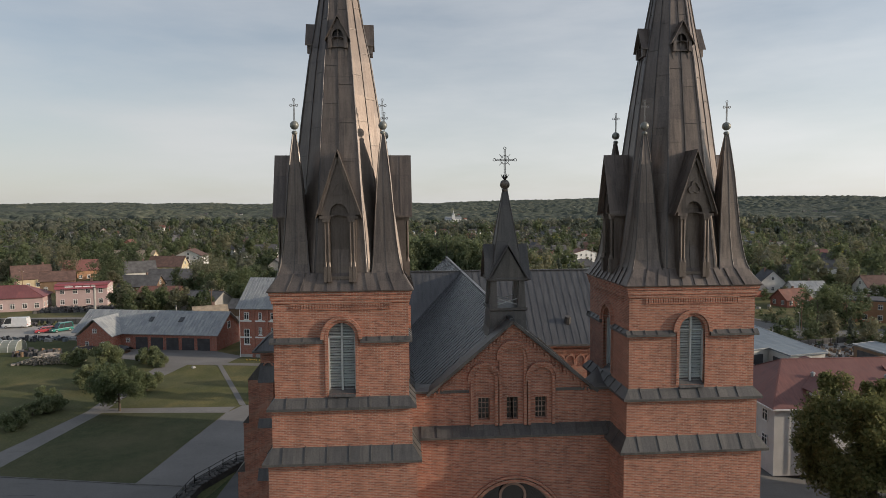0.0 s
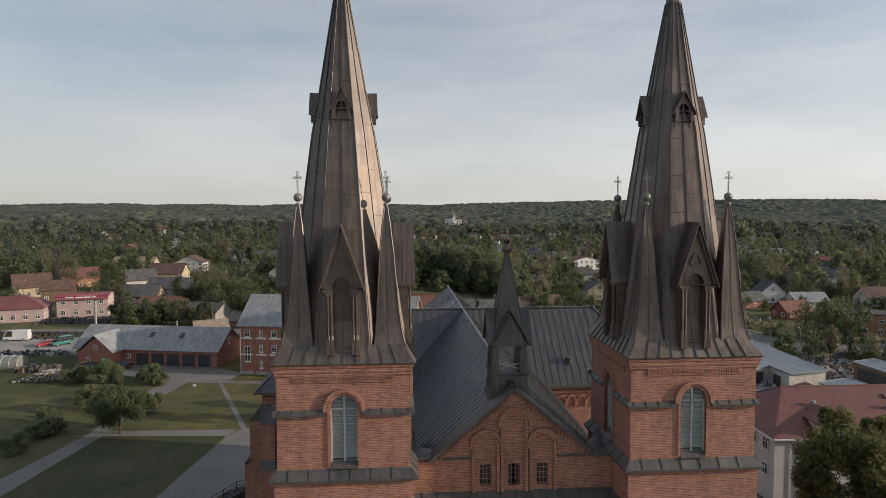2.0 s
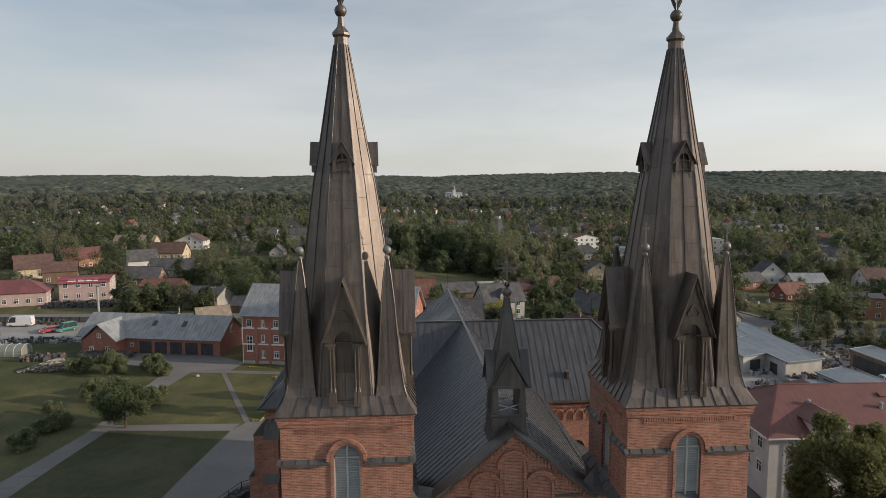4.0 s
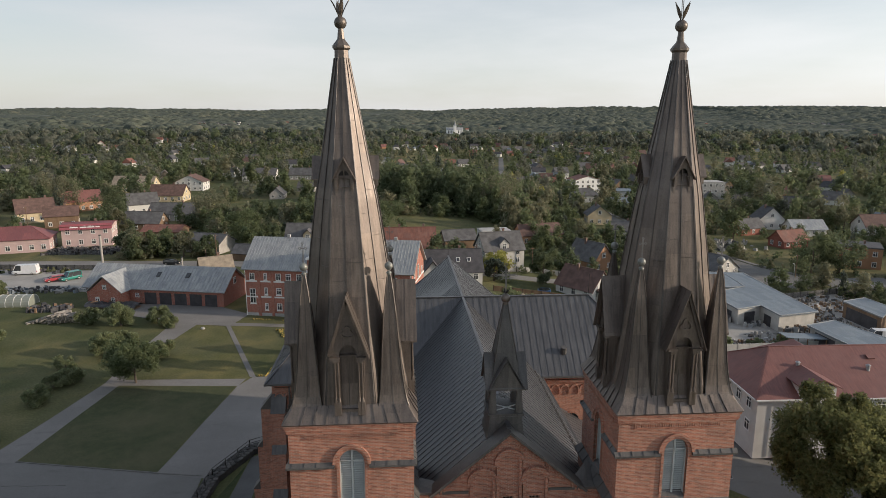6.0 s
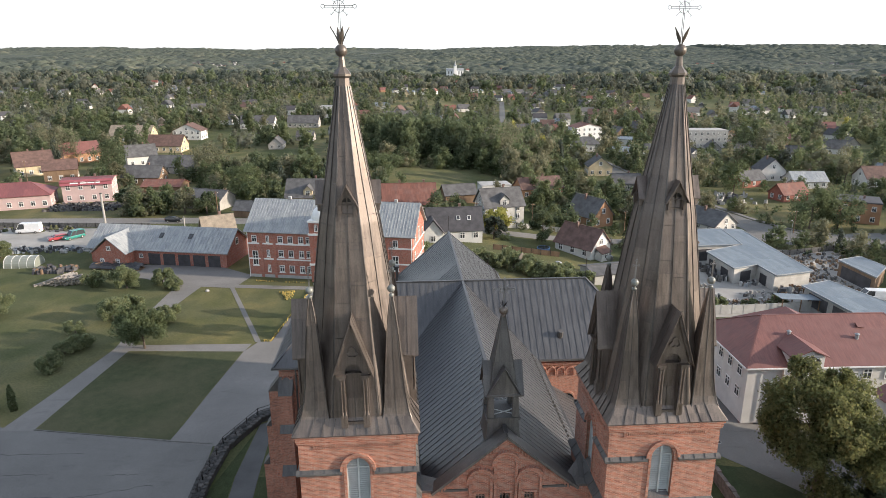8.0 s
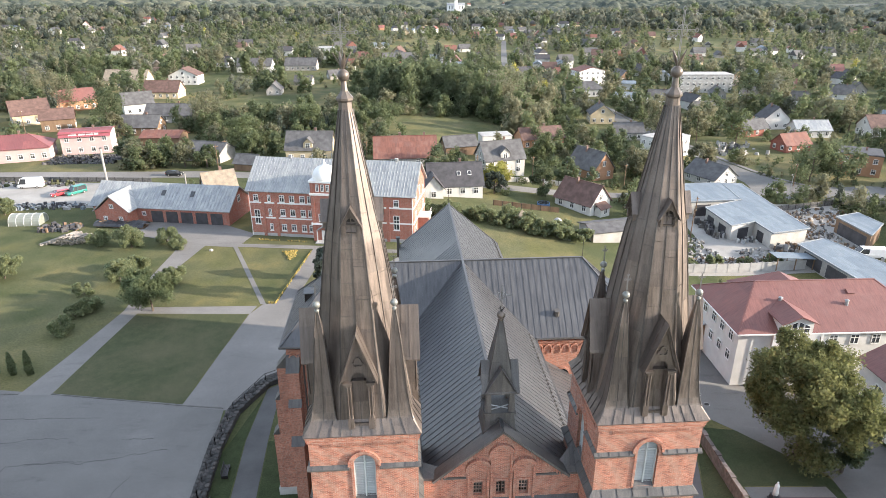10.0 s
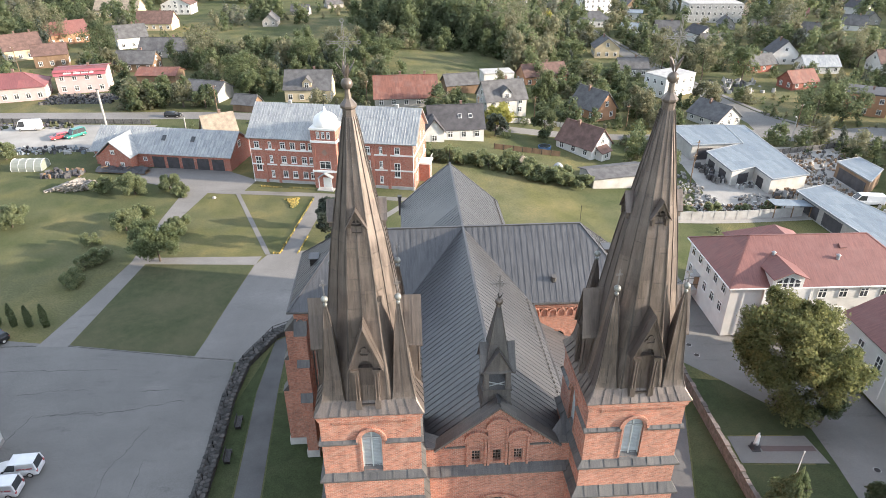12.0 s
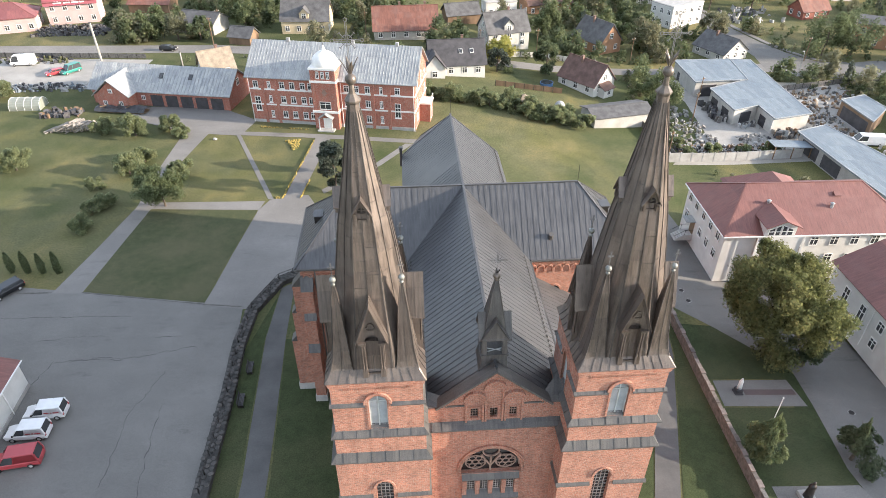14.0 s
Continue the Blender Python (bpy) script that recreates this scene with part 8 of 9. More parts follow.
# manhole covers on the drive, a pale boulder on the lawn
for x, y in ((39.2, 70.1), (39.3, 67.7), (50.3, 46.3)):
    mh = thing("manhole_cover", (x, y, height(x, y) + 0.05), "round dark iron manhole cover in the asphalt", "manhole cover", "manhole covers")
    Shape().tube((0, 0, -0.05), (0, 0, 0.025), 0.42, 0.42, 18).put("ring", CONCRETE, mh)
    Shape().tube((0, 0, 0.0), (0, 0, 0.04), 0.34, 0.34, 18).put("lid", IRON, mh)
bl = thing("boulder", (-37.7, 118.2, 0.0), "pale rounded boulder lying on the lawn", "stone")
Shape().loft([[(r * math.cos(a * math.pi / 4 + z) * 1.2, r * math.sin(a * math.pi / 4 + z), z) for a in range(8)] for r, z in ((0.28, -0.1), (0.34, 0.12), (0.28, 0.3), (0.12, 0.4))]).put("stone", CONCRETE, bl)
# garden things behind the church: a little gazebo, a polytunnel, a round pool
gz_ = thing("gazebo", (26.6, 134.0, height(26.6, 134.0)), "small wooden garden gazebo with a pointed roof", "gazebo")
for x in (-0.9, 0.9):
    for y in (-0.9, 0.9):
        Shape().box(x - 0.07, y - 0.07, -0.2, x + 0.07, y + 0.07, 2.3).put("post", WOODWALL, gz_)
Shape().box(-0.95, -0.95, 0, 0.95, 0.95, 0.9).put("parapet", WOODWALL, gz_)
Shape().ngon(0, 0, [(1.35, 2.25), (1.3, 2.35), (0.05, 3.5)], 4).put("roof", TANROOF, gz_)
pt = thing("polytunnel", (35.0, 134.0, height(35.0, 134.0)), "small arched polytunnel with a dark end", "polytunnel", turn=80)
arc_ = [(1.3 * math.cos(math.pi * i / 10), 1.7 * math.sin(math.pi * i / 10)) for i in range(11)]
Shape().loft([[(x, a, b) for a, b in arc_] for x in (2.2, -2.2)]).put("cover", ZINC, pt)
Shape().add([(-2.22, a * 0.9, b * 0.9) for a, b in arc_], [tuple(range(11))]).put("end_flap", DARKROOF, pt)
pl = thing("garden_pool", (35.2, 150.3, height(35.2, 150.3)), "round blue garden paddling pool on the grass", "pool")
Shape().tube((0, 0, 0), (0, 0, 0.7), 1.6, 1.65, 20).put("wall", plain("pool_blue", (0.08, 0.16, 0.3), 0.5, 0, 0.1, 1, 6), pl)
Shape().tube((0, 0, 0.66), (0, 0, 0.71), 1.5, 1.5, 20).put("water", GLASS, pl)
# ---------------------------------------------------------------- poles, street lamps and garden fences
for x, y, h in ((103.9, 157.7, 7.0), (137.0, 186.0, 7.0), (98.0, 226.0, 7.0), (203.1, 323.6, 7.5), (192.9, 329.3, 9.0)):
    sl = thing("street_lamp", (x, y, height(x, y)), "grey steel street lamp with a bent arm beside the road", "street lamp", "street lamps", -140)
    Shape().tube((0, 0, 0), (0, 0, h * 0.93), 0.09, 0.06, 8).put("pole", CONCRETE, sl)
    Shape().tube((0, 0, h * 0.92), (0.9, 0, h), 0.05, 0.04, 6).put("arm", CONCRETE, sl)
    Shape().box(0.8, -0.12, h - 0.05, 1.5, 0.12, h + 0.08).put("lamp_head", CONCRETE, sl)
for x, y, h in ((112.0, 169.2, 6.8), (37.4, 175.5, 6.5), (-50.9, 176.4, 7.8), (-52.2, 190.7, 6.0), (-129.1, 227.7, 9.0), (65.4, 131.9, 7.0), (72.3, 145.2, 5.5), (-10, 182, 7.0), (20.5, 168.5, 7.0), (63.0, 171.0, 7.0), (52.5, 112.4, 6.5)):
    up = thing("utility_pole", (x, y, height(x, y)), "weathered wooden utility pole with a crossarm", "utility pole", "utility poles", 20)
    Shape().tube((0, 0, -0.2), (0, 0, h), 0.13, 0.09, 8).put("pole", WOODWALL, up)
    Shape().box(-0.6, -0.05, h - 0.6, 0.6, 0.05, h - 0.48).put("crossarm", WOODWALL, up)
    for dx in (-0.5, 0.5):
        Shape().tube((dx, 0, h - 0.48), (dx, 0, h - 0.32), 0.05, 0.03, 6).put("insulator", TRIM, up)


def garden_fence(line, h, material, label):
    o = Vector((*line[0], height(*line[0])))
    ob = thing("garden_fence", tuple(o), label, "fence", "garden fences")
    for a, b in zip(line, line[1:]):
        n_ = max(1, round(math.dist(a, b) / 2.4))
        for i in range(n_):
            p, q = lerp(a, b, i / n_), lerp(a, b, (i + 0.96) / n_)
            zp, zq = height(*p), height(*q)
            Shape().bar((*p, zp + h / 2 + 0.06), (*q, zq + h / 2 + 0.06), 0.06, h).put("panel", material, ob, origin=o)
            Shape().box(p[0] - 0.06, p[1] - 0.06, zp - 0.2, p[0] + 0.06, p[1] + 0.06, zp + h + 0.15).put("post", IRON, ob, origin=o)


garden_fence([(-110, 171.6), (-66, 167.6)], 1.2, STONE, "low grey fence along the dusty yard")
garden_fence([(24, 168.5), (37, 170.5), (50, 168.0)], 1.4, YARDWALL, "pale board fence along the lane")
garden_fence([(22, 147.0), (38.0, 145.0)], 1.3, WOODWALL, "brown board fence between the gardens")
garden_fence([(52, 130), (54.5, 113)], 1.4, STONE, "grey slatted fence behind the outbuilding")
garden_fence([(10, 172), (24, 173)], 1.3, WOODWALL, "brown board fence beside the lane")
garden_fence([(94, 148), (112, 151.8), (126, 150)], 1.4, STONE, "grey wire fence round the yard")
# white church far off
fc = thing("church", (134, 1560, height(134, 1560) + 9), "white church with a pointed tower far off", "church")
Shape().box(-20, -8, -14, 20, 8, 9).put("wall", TRIM, fc)
Shape().box(-3.4, -13, -14, 3.4, -7, 19).put("tower_wall", TRIM, fc)
for x in (-15, -9, 9, 15):
    Shape().box(x - 1.0, -8.15, 1, x + 1.0, -8, 7).put("window", GLASS, fc)
Shape(Matrix.Translation((0, -10, 0))).ngon(0, 0, [(3.7, 19), (2.6, 21), (1.6, 22.4), (1.3, 25), (0.15, 31)], 8).put("spire", ZINC, fc)
gable_roof(40, 16, 9, 5, 0.5, ZINC, fc)


# ---------------------------------------------------------------- more houses of the town
TAKEN = [(o.location.x, o.location.y, 11.0) for o in scene.objects if o.parent is None and o.get("category") in ("house", "building", "workshop", "school", "garage", "van", "car")]
TAKEN += [(29, 143, 9), (34, 151, 8), (40, 140, 7), (13, 149, 13), (-15, 128, 20), (-22, 130, 14), (0, 126, 16), (-55, 140, 16), (-40, 136, 10), (56, 78, 18), (63, 45, 20), (80, 140, 22), (74, 118, 16), (95, 130, 18), (-85, 158, 22), (-70, 158, 14), (-100, 192, 16), (-86, 193, 12)]
ROADS = [[(-175, 179), (-106, 177), (-50, 174), (-8, 167), (38, 162), (70, 164), (105, 165)], [(91, 330), (94, 293), (95, 250), (99.5, 217), (101, 202), (103, 186), (105, 175), (114, 162), (127, 162), (151, 158), (230, 151)], [(69, 430), (82, 520), (109, 690)]]
MEADOWS = [(-58, 285, 26), (-28, 296, 30), (10, 236, 22), (33, 240, 22), (112, 215, 16), (122, 222, 12), (150, 262, 16), (-90, 360, 22), (134, 1520, 90)]


def free(x, y, r):
    """Whether a disc of radius r keeps clear of houses, roads and the open ground round the church."""
    if y < 118 and -110 < x < 60 or x < -30 and y < 150 or -12 < x < 46 and y < 144 - 0.62 * max(0, x - 6):
        return False
    if any((x - a) ** 2 + (y - b) ** 2 < (c + r) ** 2 for a, b, c in TAKEN):
        return False
    for line in ROADS:
        for a, b in zip(line, line[1:]):
            dx, dy = b[0] - a[0], b[1] - a[1]
            t = max(0, min(1, ((x - a[0]) * dx + (y - a[1]) * dy) / (dx * dx + dy * dy)))
            if math.hypot(x - a[0] - t * dx, y - a[1] - t * dy) < 4.5 + r:
                return False
    return True


def town_house(windows, L, D, h, rise, wall, roof):
    """A plain small house with window openings on all sides, to be copied about the town."""
    ob = thing("house", (0, -500, -60), "small gabled town house among trees", "house", "town houses")
    s = Shape()
    s.box(-L / 2, -D / 2, -1.5, L / 2, D / 2, h)
    for sx in (-1, 1):
        p = [(sx * L / 2, -D / 2, h), (sx * L / 2, D / 2, h), (sx * L / 2, 0, h + rise)]
        s.add(p, [(0, 1, 2) if sx > 0 else (2, 1, 0)])
    body = s.put("wall", wall, ob)
    gable_roof(L, D, h, rise, 0.5, roof, ob)
    Shape().box(L * 0.15, -0.3, h, L * 0.15 + 0.6, 0.3, h + rise + 0.8).put("chimney", CHIMNEY, ob)
    for face in (0, 1, 3) if windows else ():
        ln, dist = (L, D / 2) if face % 2 == 0 else (D, L / 2)
        for i in range(2):
            o = new("window", WIN["std"][0])
            o.parent = body
            o.matrix_basis = pose(0, 0, 0, 0, 0, 90 * face) @ pose((-0.25 + 0.5 * i) * ln, -dist - 0.03, min(1.8, h - 1.2))
            q = new("pane", WIN["std"][1])
            q.parent = o
    return ob


rh = random.Random(77)
kinds = [(11, 8, 3.2, 4.2, WHITE, GREYROOF), (10, 9, 3.4, 4.6, YELLOW, BROWNROOF), (12, 8, 3.0, 3.6, GREYWALL, GREYROOF), (9, 8, 5.0, 3.8, WHITE, RUSTROOF), (11, 9, 3.2, 4.4, WOODWALL, GREYROOF),
         (12, 9, 4.6, 3.4, WHITE, DARKROOF), (10, 8, 3.2, 3.8, PINK, TANROOF), (13, 8, 3.0, 2.4, WHITE, BLUEZINC), (10, 8, 3.2, 4.2, ORANGE, REDROOF)]
models = [town_house(w, *spec) for w in (True, False) for spec in kinds]
placed = 0
FAR_HOUSES = []
for _ in range(9000):
    if placed >= 860:
        break
    near = placed < 82
    a = radians(rh.uniform(-41, 47))
    r = rh.uniform(290, 520) if near else rh.uniform(440, 2300)
    x, y = r * math.sin(a), r * math.cos(a)
    if not near and noise.noise((x / 260, y / 260, 9.0)) < -0.12:
        continue
    if any((x - c) ** 2 + (y - d) ** 2 < (e + 4) ** 2 for c, d, e in MEADOWS) or not free(x, y, 7):
        continue
    if x < -60 and 240 < y < 700 and rh.random() < 0.6:
        continue
    at = pose(x, y, height(x, y) - 0.1, 0, 0, rh.choice((0, 90)) + rh.uniform(-25, 25)) @ Matrix.Scale(rh.uniform(0.72, 0.98), 4)
    pick = rh.choices(range(len(kinds)), (5, 2, 4, 2, 3, 4, 1, 2, 1))[0]
    if placed < 220:
        copy_thing(models[pick + (0 if near else len(kinds))], at)
    else:
        FAR_HOUSES.append((at, pick))
    TAKEN.append((x, y, 8.0))
    placed += 1
for m in models:
    for o in (*m.children_recursive, m):
        bpy.data.objects.remove(o)
fh = Shape()
fh_mats = []
for at, pick in FAR_HOUSES:
    L, D, h, rise, wall, roof = kinds[pick]
    for q in (wall, roof):
        if q not in fh_mats:
            fh_mats.append(q)
    fh.m = at
    fh.box(-L / 2, -D / 2, -1.5, L / 2, D / 2, h, fh_mats.index(wall))
    fh.loft([[(-L / 2 - 0.5, -D / 2 - 0.5, h - 0.2), (L / 2 + 0.5, -D / 2 - 0.5, h - 0.2), (L / 2 + 0.5, D / 2 + 0.5, h - 0.2), (-L / 2 - 0.5, D / 2 + 0.5, h - 0.2)],
             [(-L / 2 - 0.5, -0.1, h + rise), (L / 2 + 0.5, -0.1, h + rise), (L / 2 + 0.5, 0.1, h + rise), (-L / 2 - 0.5, 0.1, h + rise)]], fh_mats.index(roof))
tagged(fh.put("far_houses", fh_mats), "scattered small houses of the far town", "houses", kind="stuff")


# ---------------------------------------------------------------- trees
def ico(level):
    bm = bmesh.new()
    bmesh.ops.create_icosphere(bm, subdivisions=level, radius=1.0)
    bm.verts.ensure_lookup_table()
    v, f = np.array([p.co[:] for p in bm.verts]), np.array([[p.index for p in q.verts] for q in bm.faces])
    bm.free()
    return v, f


ICO = {1: ico(1), 2: ico(2)}


def cards(rng, centres, radii, per, size):
    """Small three-cornered leaf clumps scattered on and in balls."""
    n = len(centres) * per
    d = rng.normal(size=(n, 3))
    d /= np.linalg.norm(d, axis=1)[:, None]
    c = np.repeat(centres, per, 0) + d * np.repeat(radii, per)[:, None] * rng.uniform(0.72, 1.18, (n, 1))
    a = rng.normal(size=(n, 3))
    a /= np.linalg.norm(a, axis=1)[:, None]
    b = np.cross(a, d + rng.normal(size=(n, 3)) * 0.6)
    b /= np.linalg.norm(b, axis=1)[:, None] + 1e-9
    s = size * rng.uniform(0.6, 1.5, (n, 1))
    v = np.stack([c + a * s, c - a * s * 0.6 + b * s * 0.8, c - a * s * 0.6 - b * s * 0.8], 1).reshape(-1, 3)
    return v, np.arange(3 * n).reshape(-1, 3)


def crown(rng, lumps, core, per, size, slim=1.0, low=0.18):
    """A crown of unit height: lumpy cores under loose leaf clumps."""
    cs, rs = [], []
    for i in range(lumps):
        t = (i + 0.5) / lumps
        z = low + 0.1 + (0.82 - low) * t
        w = 0.3 * math.sin(math.pi * (0.25 + 0.68 * t)) * slim
        q = rng.uniform(0, 2 * math.pi)
        cs.append((w * math.cos(q + i * 2.4) * rng.uniform(0.3, 1), w * math.sin(q + i * 2.4) * rng.uniform(0.3, 1), z))
        rs.append(rng.uniform(0.13, 0.22) * (0.75 + 0.4 * slim) * (1.15 - 0.4 * t))
    cs, rs = np.array(cs), np.array(rs)
    v0, f0 = ICO[core]
    V, F, o = [], [], 0
    for c, r in zip(cs, rs):
        V.append(v0 * r * rng.uniform(0.5, 0.8, (len(v0), 1)) * (1, 1, 0.9) + c)
        F.append(f0 + o)
        o += len(v0)
    if per:
        v, f = cards(rng, cs, rs, per, size)
        V.append(v)
        F.append(f + o)
    return np.concatenate(V), np.concatenate(F)


def tri_mesh(name, V, F, mats, index=None):
    me = bpy.data.meshes.new(name)
    me.vertices.add(len(V))
    me.vertices.foreach_set("co", np.ascontiguousarray(V, dtype=np.float32).ravel())
    me.loops.add(3 * len(F))
    me.loops.foreach_set("vertex_index", np.ascontiguousarray(F, dtype=np.int32).ravel())
    me.polygons.add(len(F))
    me.polygons.foreach_set("loop_start", np.arange(0, 3 * len(F), 3, dtype=np.int32))
    for m in mats:
        me.materials.append(m)
    if index is not None:
        me.polygons.foreach_set("material_index", np.ascontiguousarray(index, dtype=np.int32))
    me.update(calc_edges=True)
    me.validate()
    return me


def woods(name, spots, variants, label):
    """One mesh of many trees: spots of (x, y, z, height, width, turn, variant, green)."""
    V, F, K, o = [], [], [], 0
    for x, y, z, h, w, turn, k, g in spots:
        v, f = variants[k]
        c, s = math.cos(turn), math.sin(turn)
        V.append(np.stack([(v[:, 0] * c - v[:, 1] * s) * w * h + x, (v[:, 0] * s + v[:, 1] * c) * w * h + y, v[:, 2] * h + z], 1))
        F.append(f + o)
        K.append(np.full(len(f), g))
        o += len(v)
    me = tri_mesh(name, np.concatenate(V), np.concatenate(F), GREENS, np.concatenate(K))
    return tagged(new(name, me), label, "trees", kind="stuff")


rg = np.random.default_rng(11)
NEARV = [crown(rg, rg.integers(6, 10), 1, 54, 0.043, rg.uniform(0.75, 1.15), 0.05) for _ in range(9)]
NEXTV = [crown(rg, rg.integers(5, 8), 1, 40, 0.048, rg.uniform(0.75, 1.15), 0.04) for _ in range(9)]
MIDV = [crown(rg, rg.integers(4, 6), 1, 20, 0.058, rg.uniform(0.8, 1.15), 0.02) for _ in range(8)]


def mound(rng, big, small, per, size):
    """A far tree of unit height that bulges from low down: an uneven dome, side lumps and a few loose clumps."""
    V, F, o = [], [], 0
    balls = [((0, 0, 0.5), 0.46, big)] + [((0.26 * math.cos(q), 0.26 * math.sin(q), rng.uniform(0.3, 0.72)), rng.uniform(0.2, 0.28), 1) for q in rng.uniform(0, 6.28, small)]
    for c, r, level in balls:
        v0, f0 = ICO[level]
        V.append(v0 * r * rng.uniform(0.55, 1.12, (len(v0), 1)) * (0.8, 0.8, 1.05) + c)
        F.append(f0 + o)
        o += len(v0)
    if per:
        v, f = cards(rng, np.array([(0, 0, 0.52)]), np.array([0.4]), per, size)
        V.append(v)
        F.append(f + o)
    return np.concatenate(V), np.concatenate(F)


FARV = [mound(rg, 1, 3, 34, 0.11) for _ in range(10)]
BUSHV = [crown(rg, 3, 1, 26, 0.085, 1.5, -0.1) for _ in range(6)]


def scatter(r0, r1, count, hs, variants, seed, gap, name, label, thin=-0.35, lo=-46, hi=50, greens=(5, 4, 3.2, 0.06, 0.9, 0)):
    r = random.Random(seed)
    spots, tries = [], 0
    while len(spots) < count and tries < count * 6:
        tries += 1
        a = radians(r.uniform(lo, hi))
        d = math.sqrt(r.uniform(r0 * r0, r1 * r1))
        x, y = d * math.sin(a), d * math.cos(a)
        if noise.noise((x / 70, y / 70, 1.7)) + 0.35 * noise.noise((x / 19, y / 19, 5.0)) < thin:
            continue
        if any((x - c) ** 2 + (y - e) ** 2 < q * q for c, e, q in MEADOWS):
            continue
        if not free(x, y, gap):
            continue
        h = r.uniform(*hs) * (0.7 + 0.5 * r.random())
        if d < 420 and hs[1] > 4 and r.random() < 0.35:
            h *= 0.45
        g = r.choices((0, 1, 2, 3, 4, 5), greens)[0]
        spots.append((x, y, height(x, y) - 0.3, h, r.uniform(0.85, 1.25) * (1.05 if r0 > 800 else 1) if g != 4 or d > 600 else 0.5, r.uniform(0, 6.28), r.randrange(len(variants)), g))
    return woods(name, spots, variants, label)


scatter(122, 300, 1250, (3.5, 8.5), NEARV, 1, 1.2, "garden_trees", "garden trees and shrubs between the houses", -0.3)
scatter(118, 330, 1600, (1.2, 2.8), BUSHV, 6, 0.6, "garden_shrubs", "low shrubs and vegetable beds in the gardens", -0.6)
scatter(118, 215, 1100, (1.0, 2.6), BUSHV, 7, 0.5, "garden_shrubs", "low shrubs and berry bushes round the houses", -0.75, greens=(5, 3, 4, 0.1, 0.3, 2))
scatter(290, 480, 1350, (6.0, 13.5), NEXTV, 2, 1.5, "garden_trees", "garden trees and shrubs between the houses", -0.3, greens=(5, 4, 3.2, 0.06, 0.9, 1.5))
# further belts take more of the haze-pale and bluish leaves
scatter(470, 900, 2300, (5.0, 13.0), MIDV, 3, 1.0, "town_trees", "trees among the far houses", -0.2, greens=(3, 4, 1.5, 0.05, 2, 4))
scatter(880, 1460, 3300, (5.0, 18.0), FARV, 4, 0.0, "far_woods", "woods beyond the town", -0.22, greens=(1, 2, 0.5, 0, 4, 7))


def value_noise(x, y, size, seed):
    """Soft noise from 0 to 1 on arrays of places."""
    r = np.random.default_rng(seed)
    g = r.uniform(0, 1, (64, 64))
    u, v = x / size + 500.3, y / size + 500.7
    i, j = np.floor(u).astype(int), np.floor(v).astype(int)
    a, b = u - i, v - j
    a, b = a * a * (3 - 2 * a), b * b * (3 - 2 * b)
    i, j = i % 63, j % 63
    return (g[i, j] * (1 - a) + g[i + 1, j] * a) * (1 - b) + (g[i, j + 1] * (1 - a) + g[i + 1, j + 1] * a) * b


